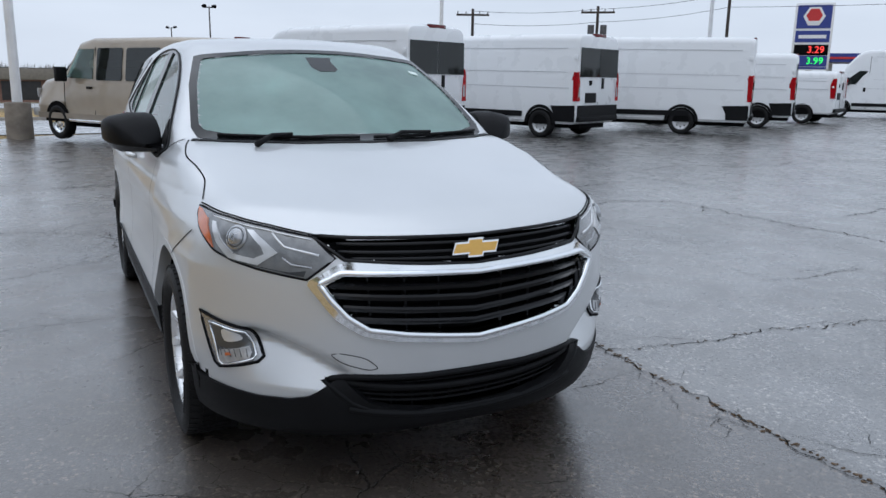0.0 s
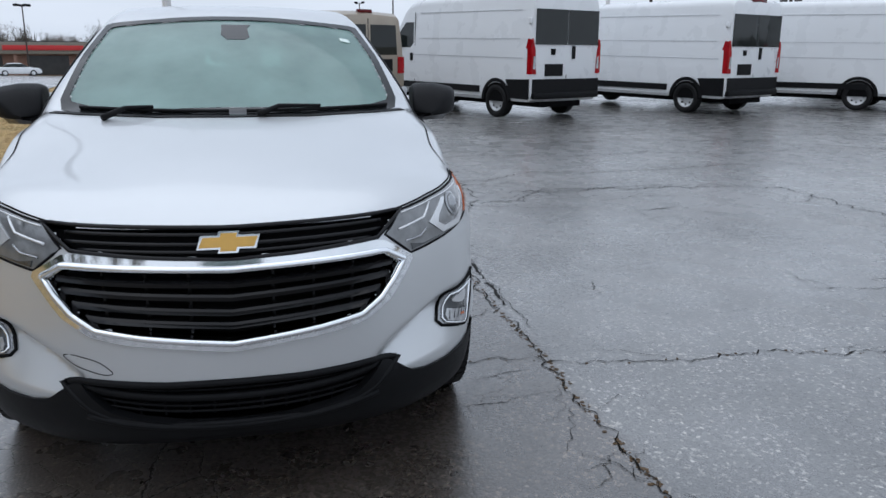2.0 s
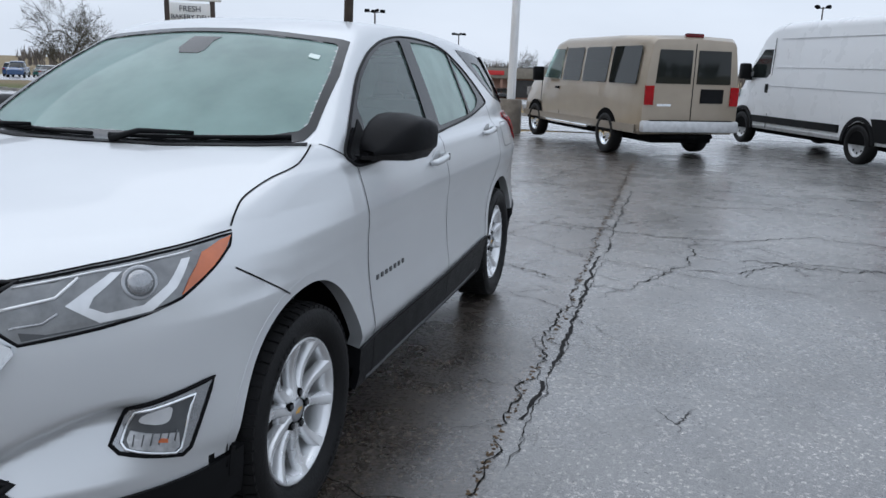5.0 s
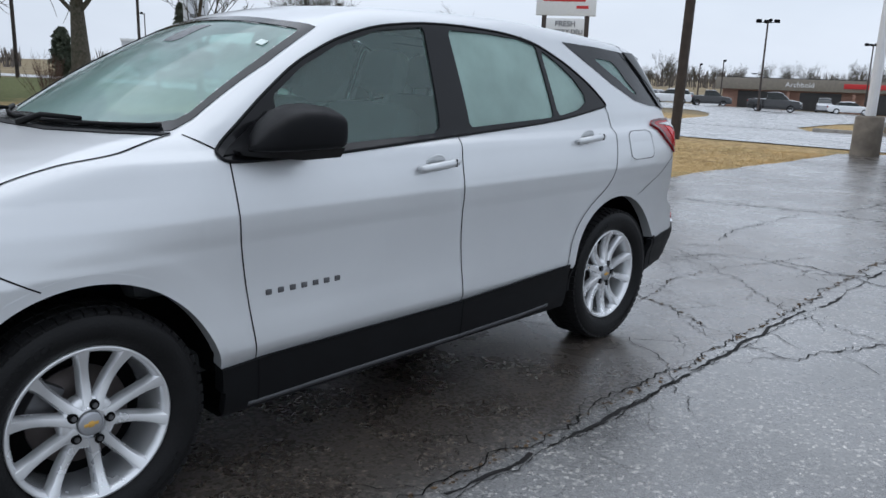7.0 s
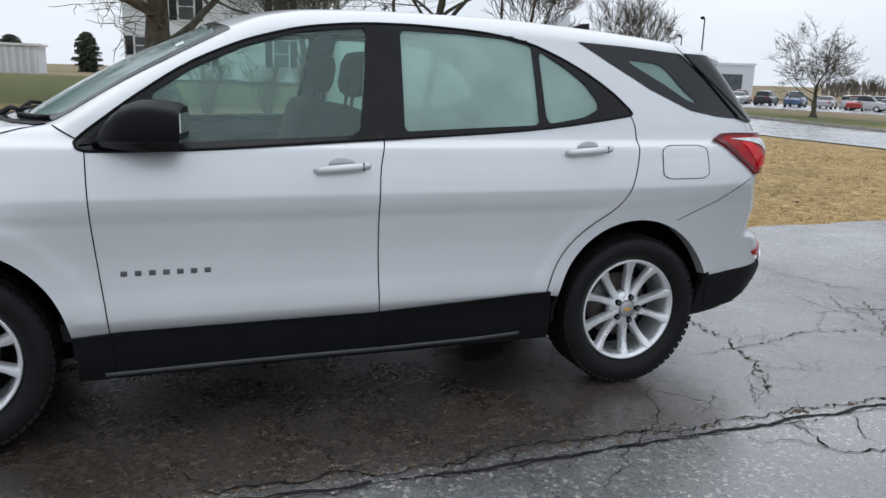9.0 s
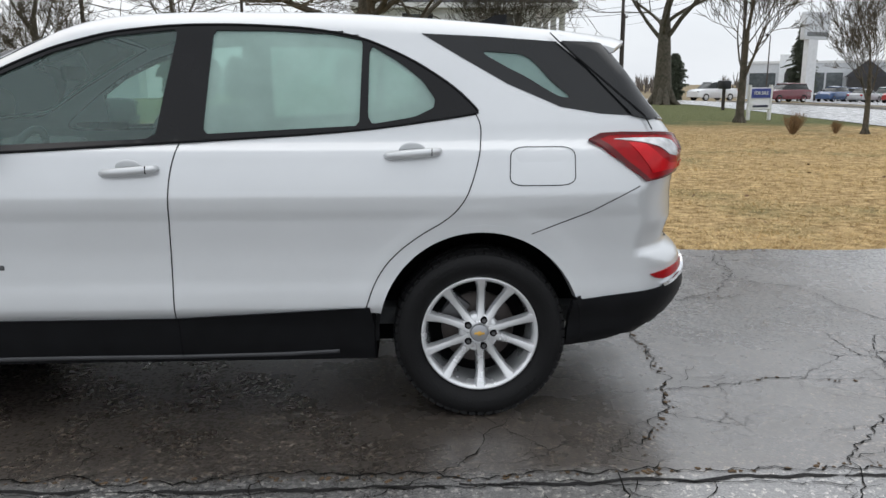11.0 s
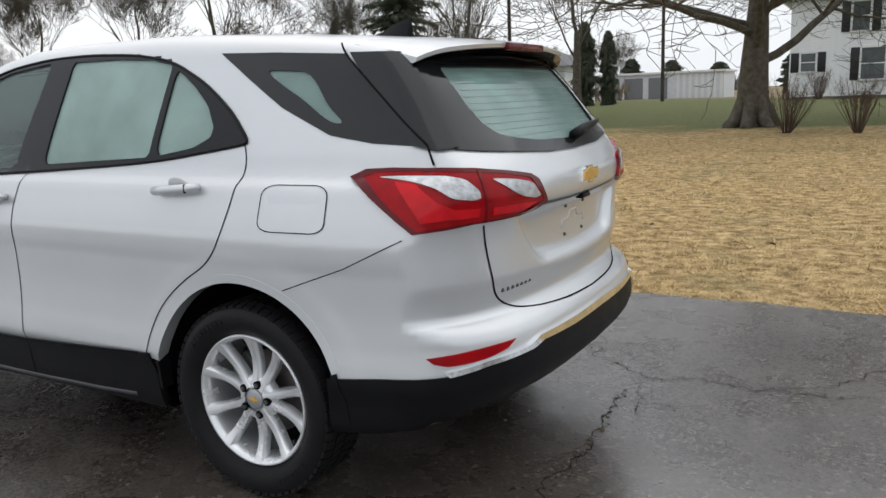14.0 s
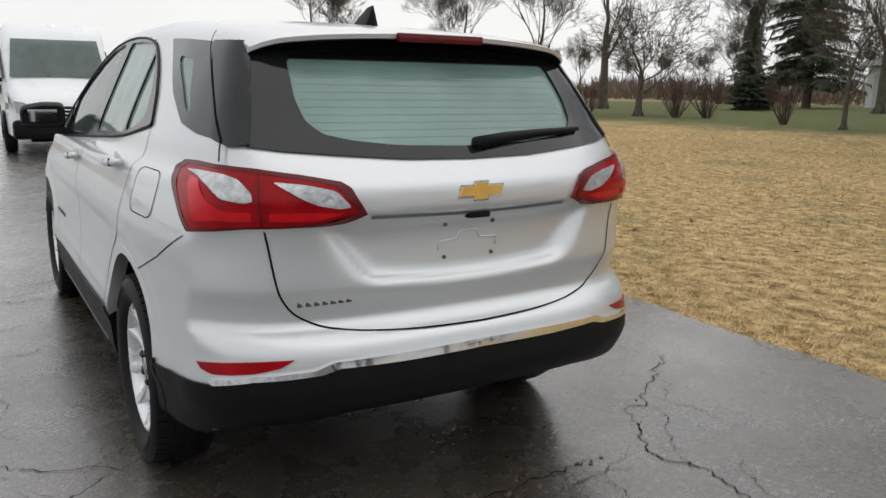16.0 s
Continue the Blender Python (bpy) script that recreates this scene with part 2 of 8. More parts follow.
def pchip(x, pts):
    """A smooth curve through short pairs, with no overshoot."""
    xs, ys = np.array(sorted(pts), float).T
    h, d = np.diff(xs), np.diff(ys) / np.diff(xs)
    m = np.zeros_like(xs)
    same = d[:-1] * d[1:] > 0
    w1, w2 = 2 * h[1:] + h[:-1], h[1:] + 2 * h[:-1]
    with np.errstate(divide="ignore", invalid="ignore"):
        m[1:-1] = np.where(same, (w1 + w2) / (w1 / d[:-1] + w2 / d[1:]), 0)
    m[0], m[-1] = d[0], d[-1]
    x = np.clip(np.asarray(x, float), xs[0], xs[-1])
    k = np.clip(np.searchsorted(xs, x) - 1, 0, len(h) - 1)
    t = (x - xs[k]) / h[k]
    return ys[k] * (1 + 2 * t) * (1 - t) ** 2 + h[k] * m[k] * t * (1 - t) ** 2 + ys[k + 1] * t * t * (3 - 2 * t) + h[k] * m[k + 1] * t * t * (t - 1)


def inside(px, py, poly):
    """Which points lie in a polygon."""
    poly = np.array(poly, float)
    hit = np.zeros(np.shape(px), bool)
    for (x0, y0), (x1, y1) in zip(poly, np.roll(poly, -1, 0)):
        if y0 != y1:
            hit ^= ((y0 > py) != (y1 > py)) & (px < (x1 - x0) * (py - y0) / (y1 - y0) + x0)
    return hit


def rounded(poly, share=0.25, times=2):
    """Cuts a polygon's corners (Chaikin)."""
    p = np.array(poly, float)
    for _ in range(times):
        q = np.roll(p, -1, 0)
        p = np.stack([p * (1 - share) + q * share, p * share + q * (1 - share)], 1).reshape(-1, 2)
    return p


def dense(poly, step, closed=True):
    p = np.array(poly, float)
    q = np.roll(p, -1, 0) if closed else p[1:]
    out = []
    for a, b in zip(p, q):
        n = max(1, int(np.ceil(np.hypot(*(b - a)) / step)))
        out += [a + (b - a) * k / n for k in range(n)]
    if not closed:
        out.append(p[-1])
    return np.array(out)


def sheet(poly, step, holes=()):
    """Fills a flat polygon, less its holes, with triangles about step wide: points, triangles, rim edges."""
    from mathutils import geometry
    loops = [dense(poly, step)] + [dense(h, step) for h in holes]
    pts, edges = [], []
    for lp in loops:
        k = len(pts)
        pts += [Vector(p) for p in lp]
        edges += [(k + i, k + (i + 1) % len(lp)) for i in range(len(lp))]
    lo, hi = loops[0].min(0), loops[0].max(0)
    gx, gy = np.meshgrid(np.arange(lo[0] + step / 2, hi[0], step), np.arange(lo[1] + step / 2, hi[1], step))
    gx, gy = gx.ravel(), gy.ravel()
    keep = inside(gx, gy, loops[0])
    for h in loops[1:]:
        keep &= ~inside(gx, gy, h)
    rim = np.concatenate(loops)
    near = np.array([np.min(np.hypot(rim[:, 0] - x, rim[:, 1] - y)) for x, y in zip(gx, gy)]) > step * 0.45 if len(gx) else keep
    pts += [Vector((x, y)) for x, y, k, n in zip(gx, gy, keep, near) if k and n]
    v, e, f, *_ = geometry.delaunay_2d_cdt(pts, edges, [], 0, 1e-5)
    v = np.array([(p.x, p.y) for p in v])
    mid = np.array([v[list(t)].mean(0) for t in f])
    ok = inside(mid[:, 0], mid[:, 1], loops[0])
    for h in loops[1:]:
        ok &= ~inside(mid[:, 0], mid[:, 1], h)
    f = [t for t, k in zip(f, ok) if k]
    count = {}
    for t in f:
        for a, b in ((t[0], t[1]), (t[1], t[2]), (t[2], t[0])):
            count[tuple(sorted((a, b)))] = count.get(tuple(sorted((a, b))), 0) + 1
    # rim edges in the order of their triangle
    rims = [(a, b) for t in f for a, b in ((t[0], t[1]), (t[1], t[2]), (t[2], t[0])) if count[tuple(sorted((a, b)))] == 1]
    return v, f, rims


def rounded_line(line, share=0.25, times=2):
    """Smooths an open line, keeping its ends."""
    p = np.array(line, float)
    for _ in range(times):
        a, b = p[:-1], p[1:]
        q = np.stack([a * (1 - share) + b * share, a * share + b * (1 - share)], 1).reshape(-1, 2)
        p = np.concatenate([p[:1], q[1:-1], p[-1:]])
    return p


# ---- ground: a wet lot, lawn, road and fields, falling gently to the west ----
def smooth01(u):
    u = np.clip(u, 0, 1)
    return u * u * (3 - 2 * u)


def land(x, y):
    """The height of the ground."""
    x, y = np.asarray(x, float), np.asarray(y, float)
    s = -0.94 * x - 0.34 * y - 14
    fall = np.where(s > 20, s, 3 * np.log1p(np.exp(np.minimum(s, 21) / 3)))
    west = 3 * np.log1p(np.exp(np.clip((-x - 42) / 3, -30, 22))) * smooth01((y + 75) / 30)
    return -0.021 * np.minimum(fall, 150) - 0.012 * np.minimum(west, 66) + 0.5 * smooth01((-y - 12) / 32)


def land1(x, y):
    return float(land(x, y))


def link(t, a, b):
    t.links.new(a, b)


def asphalt(name, base, wet, cracks=True, film_min=0.6):
    """Old wet asphalt: aggregate, damp film, drying patches and a web of fine cracks."""
    m = bpy.data.materials.new(name)
    m.use_nodes = True
    t = m.node_tree
    b = t.nodes["Principled BSDF"]
    c = t.nodes.new("ShaderNodeTexCoord")

    def noise_node(scale, detail=4, rough=0.55):
        n = t.nodes.new("ShaderNodeTexNoise")
        n.inputs["Scale"].default_value, n.inputs["Detail"].default_value, n.inputs["Roughness"].default_value = scale, detail, rough
        link(t, c.outputs["Object"], n.inputs["Vector"])
        return n

    def rng(src, f0, f1, t0, t1):
        r = t.nodes.new("ShaderNodeMapRange")
        for key, v in (("From Min", f0), ("From Max", f1), ("To Min", t0), ("To Max", t1)):
            r.inputs[key].default_value = v
        link(t, src, r.inputs["Value"])
        return r.outputs["Result"]

    def math_node(op, a, bb):
        n = t.nodes.new("ShaderNodeMath")
        n.operation = op
        for k, v in enumerate((a, bb)):
            if isinstance(v, (int, float)):
                n.inputs[k].default_value = v
            else:
                link(t, v, n.inputs[k])
        return n.outputs[0]

    stone = t.nodes.new("ShaderNodeTexVoronoi")
    stone.inputs["Scale"].default_value = 75
    link(t, c.outputs["Object"], stone.inputs["Vector"])
    grain, blot, film = noise_node(160, 3), noise_node(0.55, 5), noise_node(0.28, 4)
    speck = t.nodes.new("ShaderNodeSeparateColor")
    link(t, stone.outputs["Color"], speck.inputs["Color"])
    light = rng(speck.outputs["Red"], 0.86, 0.93, 0.0, 1.0)
    mix1 = t.nodes.new("ShaderNodeMix")
    mix1.data_type = "RGBA"
    mix1.inputs["A"].default_value, mix1.inputs["B"].default_value = (*[v * 0.62 for v in base], 1), (*[v * 1.3 for v in base], 1)
    link(t, rng(blot.outputs["Fac"], 0.35, 0.65, 0, 1), mix1.inputs["Factor"])
    mix2 = t.nodes.new("ShaderNodeMix")
    mix2.data_type = "RGBA"
    mix2.inputs["B"].default_value = (0.48, 0.455, 0.415, 1)
    link(t, math_node("MULTIPLY", math_node("MULTIPLY", light, rng(noise_node(1.1, 5).outputs["Fac"], 0.3, 0.65, 0.25, 1.0)), 0.75), mix2.inputs["Factor"])
    link(t, mix1.outputs["Result"], mix2.inputs["A"])
    # dark pits and pale worn grains
    fine = math_node("MULTIPLY", rng(grain.outputs["Fac"], 0.32, 0.68, 0.22, 1.9), rng(noise_node(48, 3).outputs["Fac"], 0.3, 0.7, 0.62, 1.38))
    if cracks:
        # the strip on the lawn side of the long seam is an older, darker paving, deepened as shade round the car
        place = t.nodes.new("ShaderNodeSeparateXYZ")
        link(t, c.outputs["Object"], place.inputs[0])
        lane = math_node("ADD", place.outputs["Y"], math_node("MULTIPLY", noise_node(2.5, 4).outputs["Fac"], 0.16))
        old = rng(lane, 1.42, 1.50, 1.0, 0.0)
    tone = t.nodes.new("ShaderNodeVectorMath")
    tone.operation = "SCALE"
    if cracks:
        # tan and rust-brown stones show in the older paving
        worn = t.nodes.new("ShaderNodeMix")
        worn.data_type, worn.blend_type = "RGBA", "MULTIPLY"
        # this multiplier holds the brown paving tone and painted shade round the car
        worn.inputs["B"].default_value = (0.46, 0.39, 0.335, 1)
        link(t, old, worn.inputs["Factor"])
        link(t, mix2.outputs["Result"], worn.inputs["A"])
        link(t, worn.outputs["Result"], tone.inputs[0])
    else:
        link(t, mix2.outputs["Result"], tone.inputs[0])
    link(t, fine, tone.inputs["Scale"])
    color = tone.outputs[0]
    height = math_node("ADD", math_node("MULTIPLY", stone.outputs["Distance"], -0.5), math_node("MULTIPLY", grain.outputs["Fac"], 0.35))
    if cracks:
        gloss = rng(blot.outputs["Fac"], 0.3, 0.7, 0.35, 0.55)
        open_part = rng(blot.outputs["Fac"], 0.0, 0.01, 1.0, 1.0)
        warp = noise_node(1.8, 7, 0.68)
        add = t.nodes.new("ShaderNodeVectorMath")
        add.operation = "MULTIPLY_ADD"
        link(t, warp.outputs["Color"], add.inputs[0])
        add.inputs[1].default_value = (0.26, 0.26, 0.0)
        link(t, c.outputs["Object"], add.inputs[2])
        for scale, width, strong, where in ((1.7, 0.006, 0.8, (0.56, 0.62)), (6.5, 0.009, 0.6, (0.55, 0.66))):
            v = t.nodes.new("ShaderNodeTexVoronoi")
            v.feature = "DISTANCE_TO_EDGE"
            v.inputs["Scale"].default_value = scale
            link(t, add.outputs[0], v.inputs["Vector"])
            line = rng(v.outputs["Distance"], width * 0.4, width, 1.0, 0.0)
            line = math_node("MULTIPLY", line, rng(noise_node(0.7, 3).outputs["Fac"], where[0], where[1], 0, 1))
            dark = t.nodes.new("ShaderNodeMix")
            dark.data_type = "RGBA"
            dark.inputs["B"].default_value = (0.008, 0.008, 0.009, 1)
            link(t, math_node("MULTIPLY", line, strong), dark.inputs["Factor"])
            link(t, color, dark.inputs["A"])
            color = dark.outputs["Result"]
            open_part = math_node("MULTIPLY", open_part, math_node("SUBTRACT", 1.0, line))
            gloss = math_node("MULTIPLY", gloss, math_node("SUBTRACT", 1.0, math_node("MULTIPLY", line, 0.9)))
            height = math_node("SUBTRACT", height, math_node("MULTIPLY", line, 1.5))
    link(t, color, b.inputs["Base Color"])
    rough = rng(film.outputs["Fac"], 0.38, 0.62, wet, wet + 0.2)
    rough = math_node("ADD", rough, math_node("MULTIPLY", speck.outputs["Green"], 0.16))
    link(t, rough, b.inputs["Roughness"])
    if cracks:
        link(t, gloss, b.inputs["Specular IOR Level"])
    else:
        b.inputs["Specular IOR Level"].default_value = 0.8
    # a thin film of water lies in broad patches
    water = rng(noise_node(0.42, 4).outputs["Fac"], 0.36, 0.60, film_min, 1.0)
    link(t, math_node("MULTIPLY", water, open_part) if cracks else water, b.inputs["Coat Weight"])
    link(t, rng(noise_node(3.0, 5).outputs["Fac"], 0.3, 0.7, 0.20, 0.36), b.inputs["Coat Roughness"])
    b.inputs["Coat IOR"].default_value = 2.15
    k = t.nodes.new("ShaderNodeBump")
    k.inputs["Strength"].default_value, k.inputs["Distance"].default_value = 0.8, 0.004
    link(t, height, k.inputs["Height"])
    link(t, k.outputs["Normal"], b.inputs["Normal"])
    return m


def turf(name):
    """Winter grass: straw near the lot, green further off, with bare and matted patches."""
    m = bpy.data.materials.new(name)
    m.use_nodes = True
    t = m.node_tree
    b = t.nodes["Principled BSDF"]
    b.inputs["Roughness"].default_value = 0.95
    b.inputs["Specular IOR Level"].default_value = 0.1
    c = t.nodes.new("ShaderNodeTexCoord")
    sep = t.nodes.new("ShaderNodeSeparateXYZ")
    link(t, c.outputs["Object"], sep.inputs[0])

    def noise_node(scale, detail=6):
        n = t.nodes.new("ShaderNodeTexNoise")
        n.inputs["Scale"].default_value, n.inputs["Detail"].default_value, n.inputs["Roughness"].default_value = scale, detail, 0.65
        link(t, c.outputs["Object"], n.inputs["Vector"])
        return n.outputs["Fac"]

    def ramp_of(src, a, b0, ca, cb):
        r = t.nodes.new("ShaderNodeValToRGB")
        r.color_ramp.elements[0].position, r.color_ramp.elements[0].color = a, (*ca, 1)
        r.color_ramp.elements[1].position, r.color_ramp.elements[1].color = b0, (*cb, 1)
        link(t, src, r.inputs["Fac"])
        return r.outputs["Color"]

    straw = ramp_of(noise_node(7, 14), 0.36, 0.66, (0.20, 0.13, 0.055), (0.68, 0.50, 0.26))
    green = ramp_of(noise_node(9, 10), 0.3, 0.7, (0.085, 0.095, 0.042), (0.19, 0.205, 0.095))
    # the lawn is greener beyond about nineteen metres, and in patches
    edge = t.nodes.new("ShaderNodeMath")
    edge.operation = "MULTIPLY_ADD"
    link(t, sep.outputs["Y"], edge.inputs[0])
    edge.inputs[1].default_value, edge.inputs[2].default_value = -0.25, -4.9
    wob = t.nodes.new("ShaderNodeMath")
    wob.operation = "MULTIPLY_ADD"
    link(t, noise_node(0.35, 3), wob.inputs[0])
    wob.inputs[1].default_value = 2.4
    link(t, edge.outputs[0], wob.inputs[2])
    less = t.nodes.new("ShaderNodeMath")
    less.operation = "SUBTRACT"
    less.use_clamp = True
    link(t, wob.outputs[0], less.inputs[0])
    less.inputs[1].default_value = 1.2
    patch = t.nodes.new("ShaderNodeMapRange")
    patch.inputs["From Min"].default_value, patch.inputs["From Max"].default_value = 0.52, 0.68
    patch.inputs["To Max"].default_value = 0.55
    link(t, noise_node(0.55, 4), patch.inputs["Value"])
    fac = t.nodes.new("ShaderNodeMath")
    fac.operation = "MAXIMUM"
    link(t, less.outputs[0], fac.inputs[0])
    link(t, patch.outputs["Result"], fac.inputs[1])
    mix = t.nodes.new("ShaderNodeMix")
    mix.data_type = "RGBA"
    link(t, fac.outputs[0], mix.inputs["Factor"])
    link(t, straw, mix.inputs["A"])
    link(t, green, mix.inputs["B"])
    # beyond the lawns lie drab stubble fields
    span = t.nodes.new("ShaderNodeVectorMath")
    span.operation = "DISTANCE"
    link(t, c.outputs["Object"], span.inputs[0])
    span.inputs[1].default_value = (8, -12, 0)
    away = t.nodes.new("ShaderNodeMapRange")
    away.inputs["From Min"].default_value, away.inputs["From Max"].default_value = 44, 50
    link(t, span.outputs["Value"], away.inputs["Value"])
    field = t.nodes.new("ShaderNodeMix")
    field.data_type = "RGBA"
    link(t, away.outputs["Result"], field.inputs["Factor"])
    link(t, mix.outputs["Result"], field.inputs["A"])
    link(t, ramp_of(noise_node(0.05, 6), 0.35, 0.65, (0.17, 0.14, 0.09), (0.31, 0.25, 0.155)), field.inputs["B"])
    link(t, field.outputs["Result"], b.inputs["Base Color"])
    k = t.nodes.new("ShaderNodeBump")
    k.inputs["Strength"].default_value, k.inputs["Distance"].default_value = 0.8, 0.04
    link(t, noise_node(40, 6), k.inputs["Height"])
    link(t, k.outputs["Normal"], b.inputs["Normal"])
    return m


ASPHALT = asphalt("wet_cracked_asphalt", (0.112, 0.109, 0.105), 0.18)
ROAD = asphalt("wet_road_asphalt", (0.17, 0.17, 0.17), 0.25, False)
TURF = turf("winter_lawn")
CONCRETE = mat("weathered_concrete", (0.36, 0.34, 0.31), 0.85, vary=0.3, scale=5, bump=0.4, bscale=40)
CRACK = mat("open_crack", (0.010, 0.010, 0.009), 0.95, vary=0.4, scale=9, spec=0.05)
CRACK_DIRT = mat("crack_dirt_and_moss", (0.10, 0.062, 0.030), 0.95, vary=0.5, scale=18, bump=0.6, bscale=90)


def terrain(xs, ys, lift):
    gx, gy = np.meshgrid(xs, ys, indexing="ij")
    z = land(gx, gy) + lift
    v = np.stack([gx, gy, z], -1).reshape(-1, 3)
    k = np.arange(v.shape[0]).reshape(gx.shape)
    f = np.stack([k[:-1, :-1], k[1:, :-1], k[1:, 1:], k[:-1, 1:]], -1).reshape(-1, 4)
    return v.tolist(), f.tolist()


far = np.concatenate([-np.geomspace(1800, 60, 16), np.arange(-54, 55, 3.0), np.geomspace(60, 1800, 16)])
tagged(part("ground", terrain(far, far, -0.02), TURF), "winter grass and fields reaching to the horizon", "ground", kind="structure")


def flat_area(name, poly, material, lift, label, step=3.0):
    v, f, _ = sheet(poly, step)
    verts = [(x, y, land1(x, y) + lift) for x, y in v]
    tri = [tuple(q) for q in f]
    p = np.array(verts)[np.array(tri)]
    if np.cross(p[:, 1] - p[:, 0], p[:, 2] - p[:, 0])[:, 2].sum() < 0:
        tri = [q[::-1] for q in tri]
    return tagged(part(name, (verts, tri), material), label, name.replace("_", " "), kind="structure")


# the lot's lawn side is a little ragged
edge_rng = random.Random(5)
lawn_edge = [(x, -2.37 + edge_rng.uniform(-0.035, 0.035) + 0.05 * math.sin(x * 0.9)) for x in np.arange(-15.2, 60, 0.35)]
lot = [(-16.2, -1.6), (-15.6, -2.1)] + lawn_edge + [(60, 60), (-17.2, 60), (-17.0, 3)]
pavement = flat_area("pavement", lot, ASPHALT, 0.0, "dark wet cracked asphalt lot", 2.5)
road = flat_area("road", [(-16.8, -230), (-16.8, 230), (-25.6, 230), (-25.6, -230)], ROAD, 0.005, "pale wet asphalt road", 6)
flat_area("parking_lot", [(-25.4, -14.0), (-25.4, -6.6), (-28, -8), (-36, -9.2), (-46, -9.6), (-52, 60), (-150, 90), (-170, -90), (-58, -60), (-50, -23), (-43, -18.6), (-36.5, -15.6), (-30, -13.8)], ROAD, 0.012, "wide wet parking lot before a low store", 8)
flat_area("parking_lot", [(-34, -52), (-62, -45), (-130, -120), (-90, -190), (-55, -130)], ROAD, 0.012, "wet lot of a car dealer", 8)
for a, b in (((-25.75, -6.6), (-25.75, 40)), ((-25.75, -60), (-25.75, -14.0))):
    n = 24
    line = [(a[0], a[1] + (b[1] - a[1]) * k / n) for k in range(n + 1)]
    kb = bmesh.new()
    for p, q in zip(line, line[1:]):
        z0 = land1(*p)
        slab(kb, p[0] - 0.08, p[0] + 0.08, p[1], q[1], z0 - 0.1, z0 + 0.12, 0)
    tagged(part("kerb", kb, CONCRETE), "pale concrete kerb along the road", "kerb", kind="structure")


def crack(points, width=0.012, jag=0.03, seed=1, dirt=0.0, branches=0):
    """A jagged open crack through waypoints in the lot, narrower and wider along its way."""
    r = random.Random(seed)
    verts, faces = [], []

    def run(pts, w0, depth):
        line = []
        for p, q in zip(pts, pts[1:]):
            p, q = Vector(p), Vector(q)
            n = max(2, int((q - p).length / 0.03))
            side = Vector((-(q - p).y, (q - p).x)).normalized()
            drift = 0.0
            for k in range(n):
                drift = drift * 0.8 + r.uniform(-1, 1) * jag * 0.5
                line.append(p.lerp(q, k / n) + side * drift)
        line.append(Vector(pts[-1]))
        base = len(verts)
        for k, p in enumerate(line):
            t = (line[min(k + 1, len(line) - 1)] - line[max(k - 1, 0)]).normalized()
            s = Vector((-t.y, t.x))
            w = 0.42 * w0 * r.uniform(0.3, 1.25) * min(1, 0.25 + 0.2 * k, 0.25 + 0.2 * (len(line) - 1 - k))
            for sgn in (1, -1):
                q = p + s * w * sgn / 2
                verts.append((q.x, q.y, land1(q.x, q.y) + 0.0035))
        faces.extend((base + 2 * k, base + 2 * k + 1, base + 2 * k + 3, base + 2 * k + 2) for k in range(len(line) - 1))
        if depth:
            for _ in range(depth):
                k = r.randrange(2, max(3, len(line) - 2))
                a = r.uniform(0, 6.28)
                d = Vector((math.cos(a), math.sin(a))) * r.uniform(0.12, 0.45)
                run([line[k], line[k] + d * 0.5 + Vector((r.uniform(-0.05, 0.05), r.uniform(-0.05, 0.05))), line[k] + d], w0 * 0.5, 0)

    run(points, width, branches // 2)
    ob = part("crack", (verts, faces), CRACK, pavement, smooth=False)
    if dirt:
        verts, faces = [], []
        fill = bmesh.new()
        for p, q in zip(points, points[1:]):
            p, q = Vector(p), Vector(q)
            for k in range(int((q - p).length / 0.016 * dirt)):
                c = p.lerp(q, r.random()) + Vector((r.uniform(-0.02, 0.02), r.uniform(-0.02, 0.02)))
                g = bmesh.ops.create_icosphere(fill, subdivisions=1, radius=r.uniform(0.004, 0.011))
                bmesh.ops.transform(fill, matrix=Matrix.LocRotScale((c.x, c.y, 0.001), Euler((0, 0, r.uniform(0, 6))), (1, r.uniform(0.6, 1.6), 0.22)), verts=g["verts"])
        tagged(part("crack_filling", fill, CRACK_DIRT, pavement), kind="stuff")


crack([(4.2, 1.36), (2.9, 1.37), (1.9, 1.36), (1.3, 1.38), (0.6, 1.36)], 0.016, 0.05, 1, 1.2, 26)
crack([(0.6, 1.36), (-0.3, 1.38), (-1.2, 1.40), (-2.6, 1.36), (-4.2, 1.34), (-7.4, 1.32), (-11, 1.3)], 0.020, 0.05, 2, 0.5, 60)
crack([(0.9, 1.44), (0.2, 1.47), (-0.8, 1.49), (-1.6, 1.44), (-2.7, 1.50)], 0.012, 0.03, 3, 0, 20)
crack([(1.15, 0.60), (1.18, 0.95), (1.28, 1.36), (1.40, 1.77), (1.38, 2.45), (1.5, 2.95), (1.6, 3.6)], 0.016, 0.05, 4, 0.2, 12)
crack([(-3.0, 2.5), (-3.05, 4.3), (-2.8, 5.55), (-1.6, 5.5), (-0.1, 5.65), (1.5, 6.3)], 0.036, 0.08, 5, 0, 14)
crack([(-0.3, -2.1), (-0.33, -1.5), (-0.35, -1.0)], 0.012, 0.04, 6, 0, 5)
crack([(-3.55, -2.25), (-3.33, -1.42), (-3.65, -1.15), (-3.8, -0.3), (-4.4, 0.5)], 0.014, 0.05, 7, 0, 12)
crack([(-1.9, 0.66), (-2.25, 0.62), (-2.72, 0.51), (-3.3, 0.57), (-4.4, 0.9)], 0.013, 0.04, 8, 0.15, 12)
crack([(-2.25, -0.6), (-2.29, -0.08), (-2.27, 0.46), (-2.16, 0.88), (-1.93, 1.25)], 0.016, 0.05, 9, 0.5, 14)
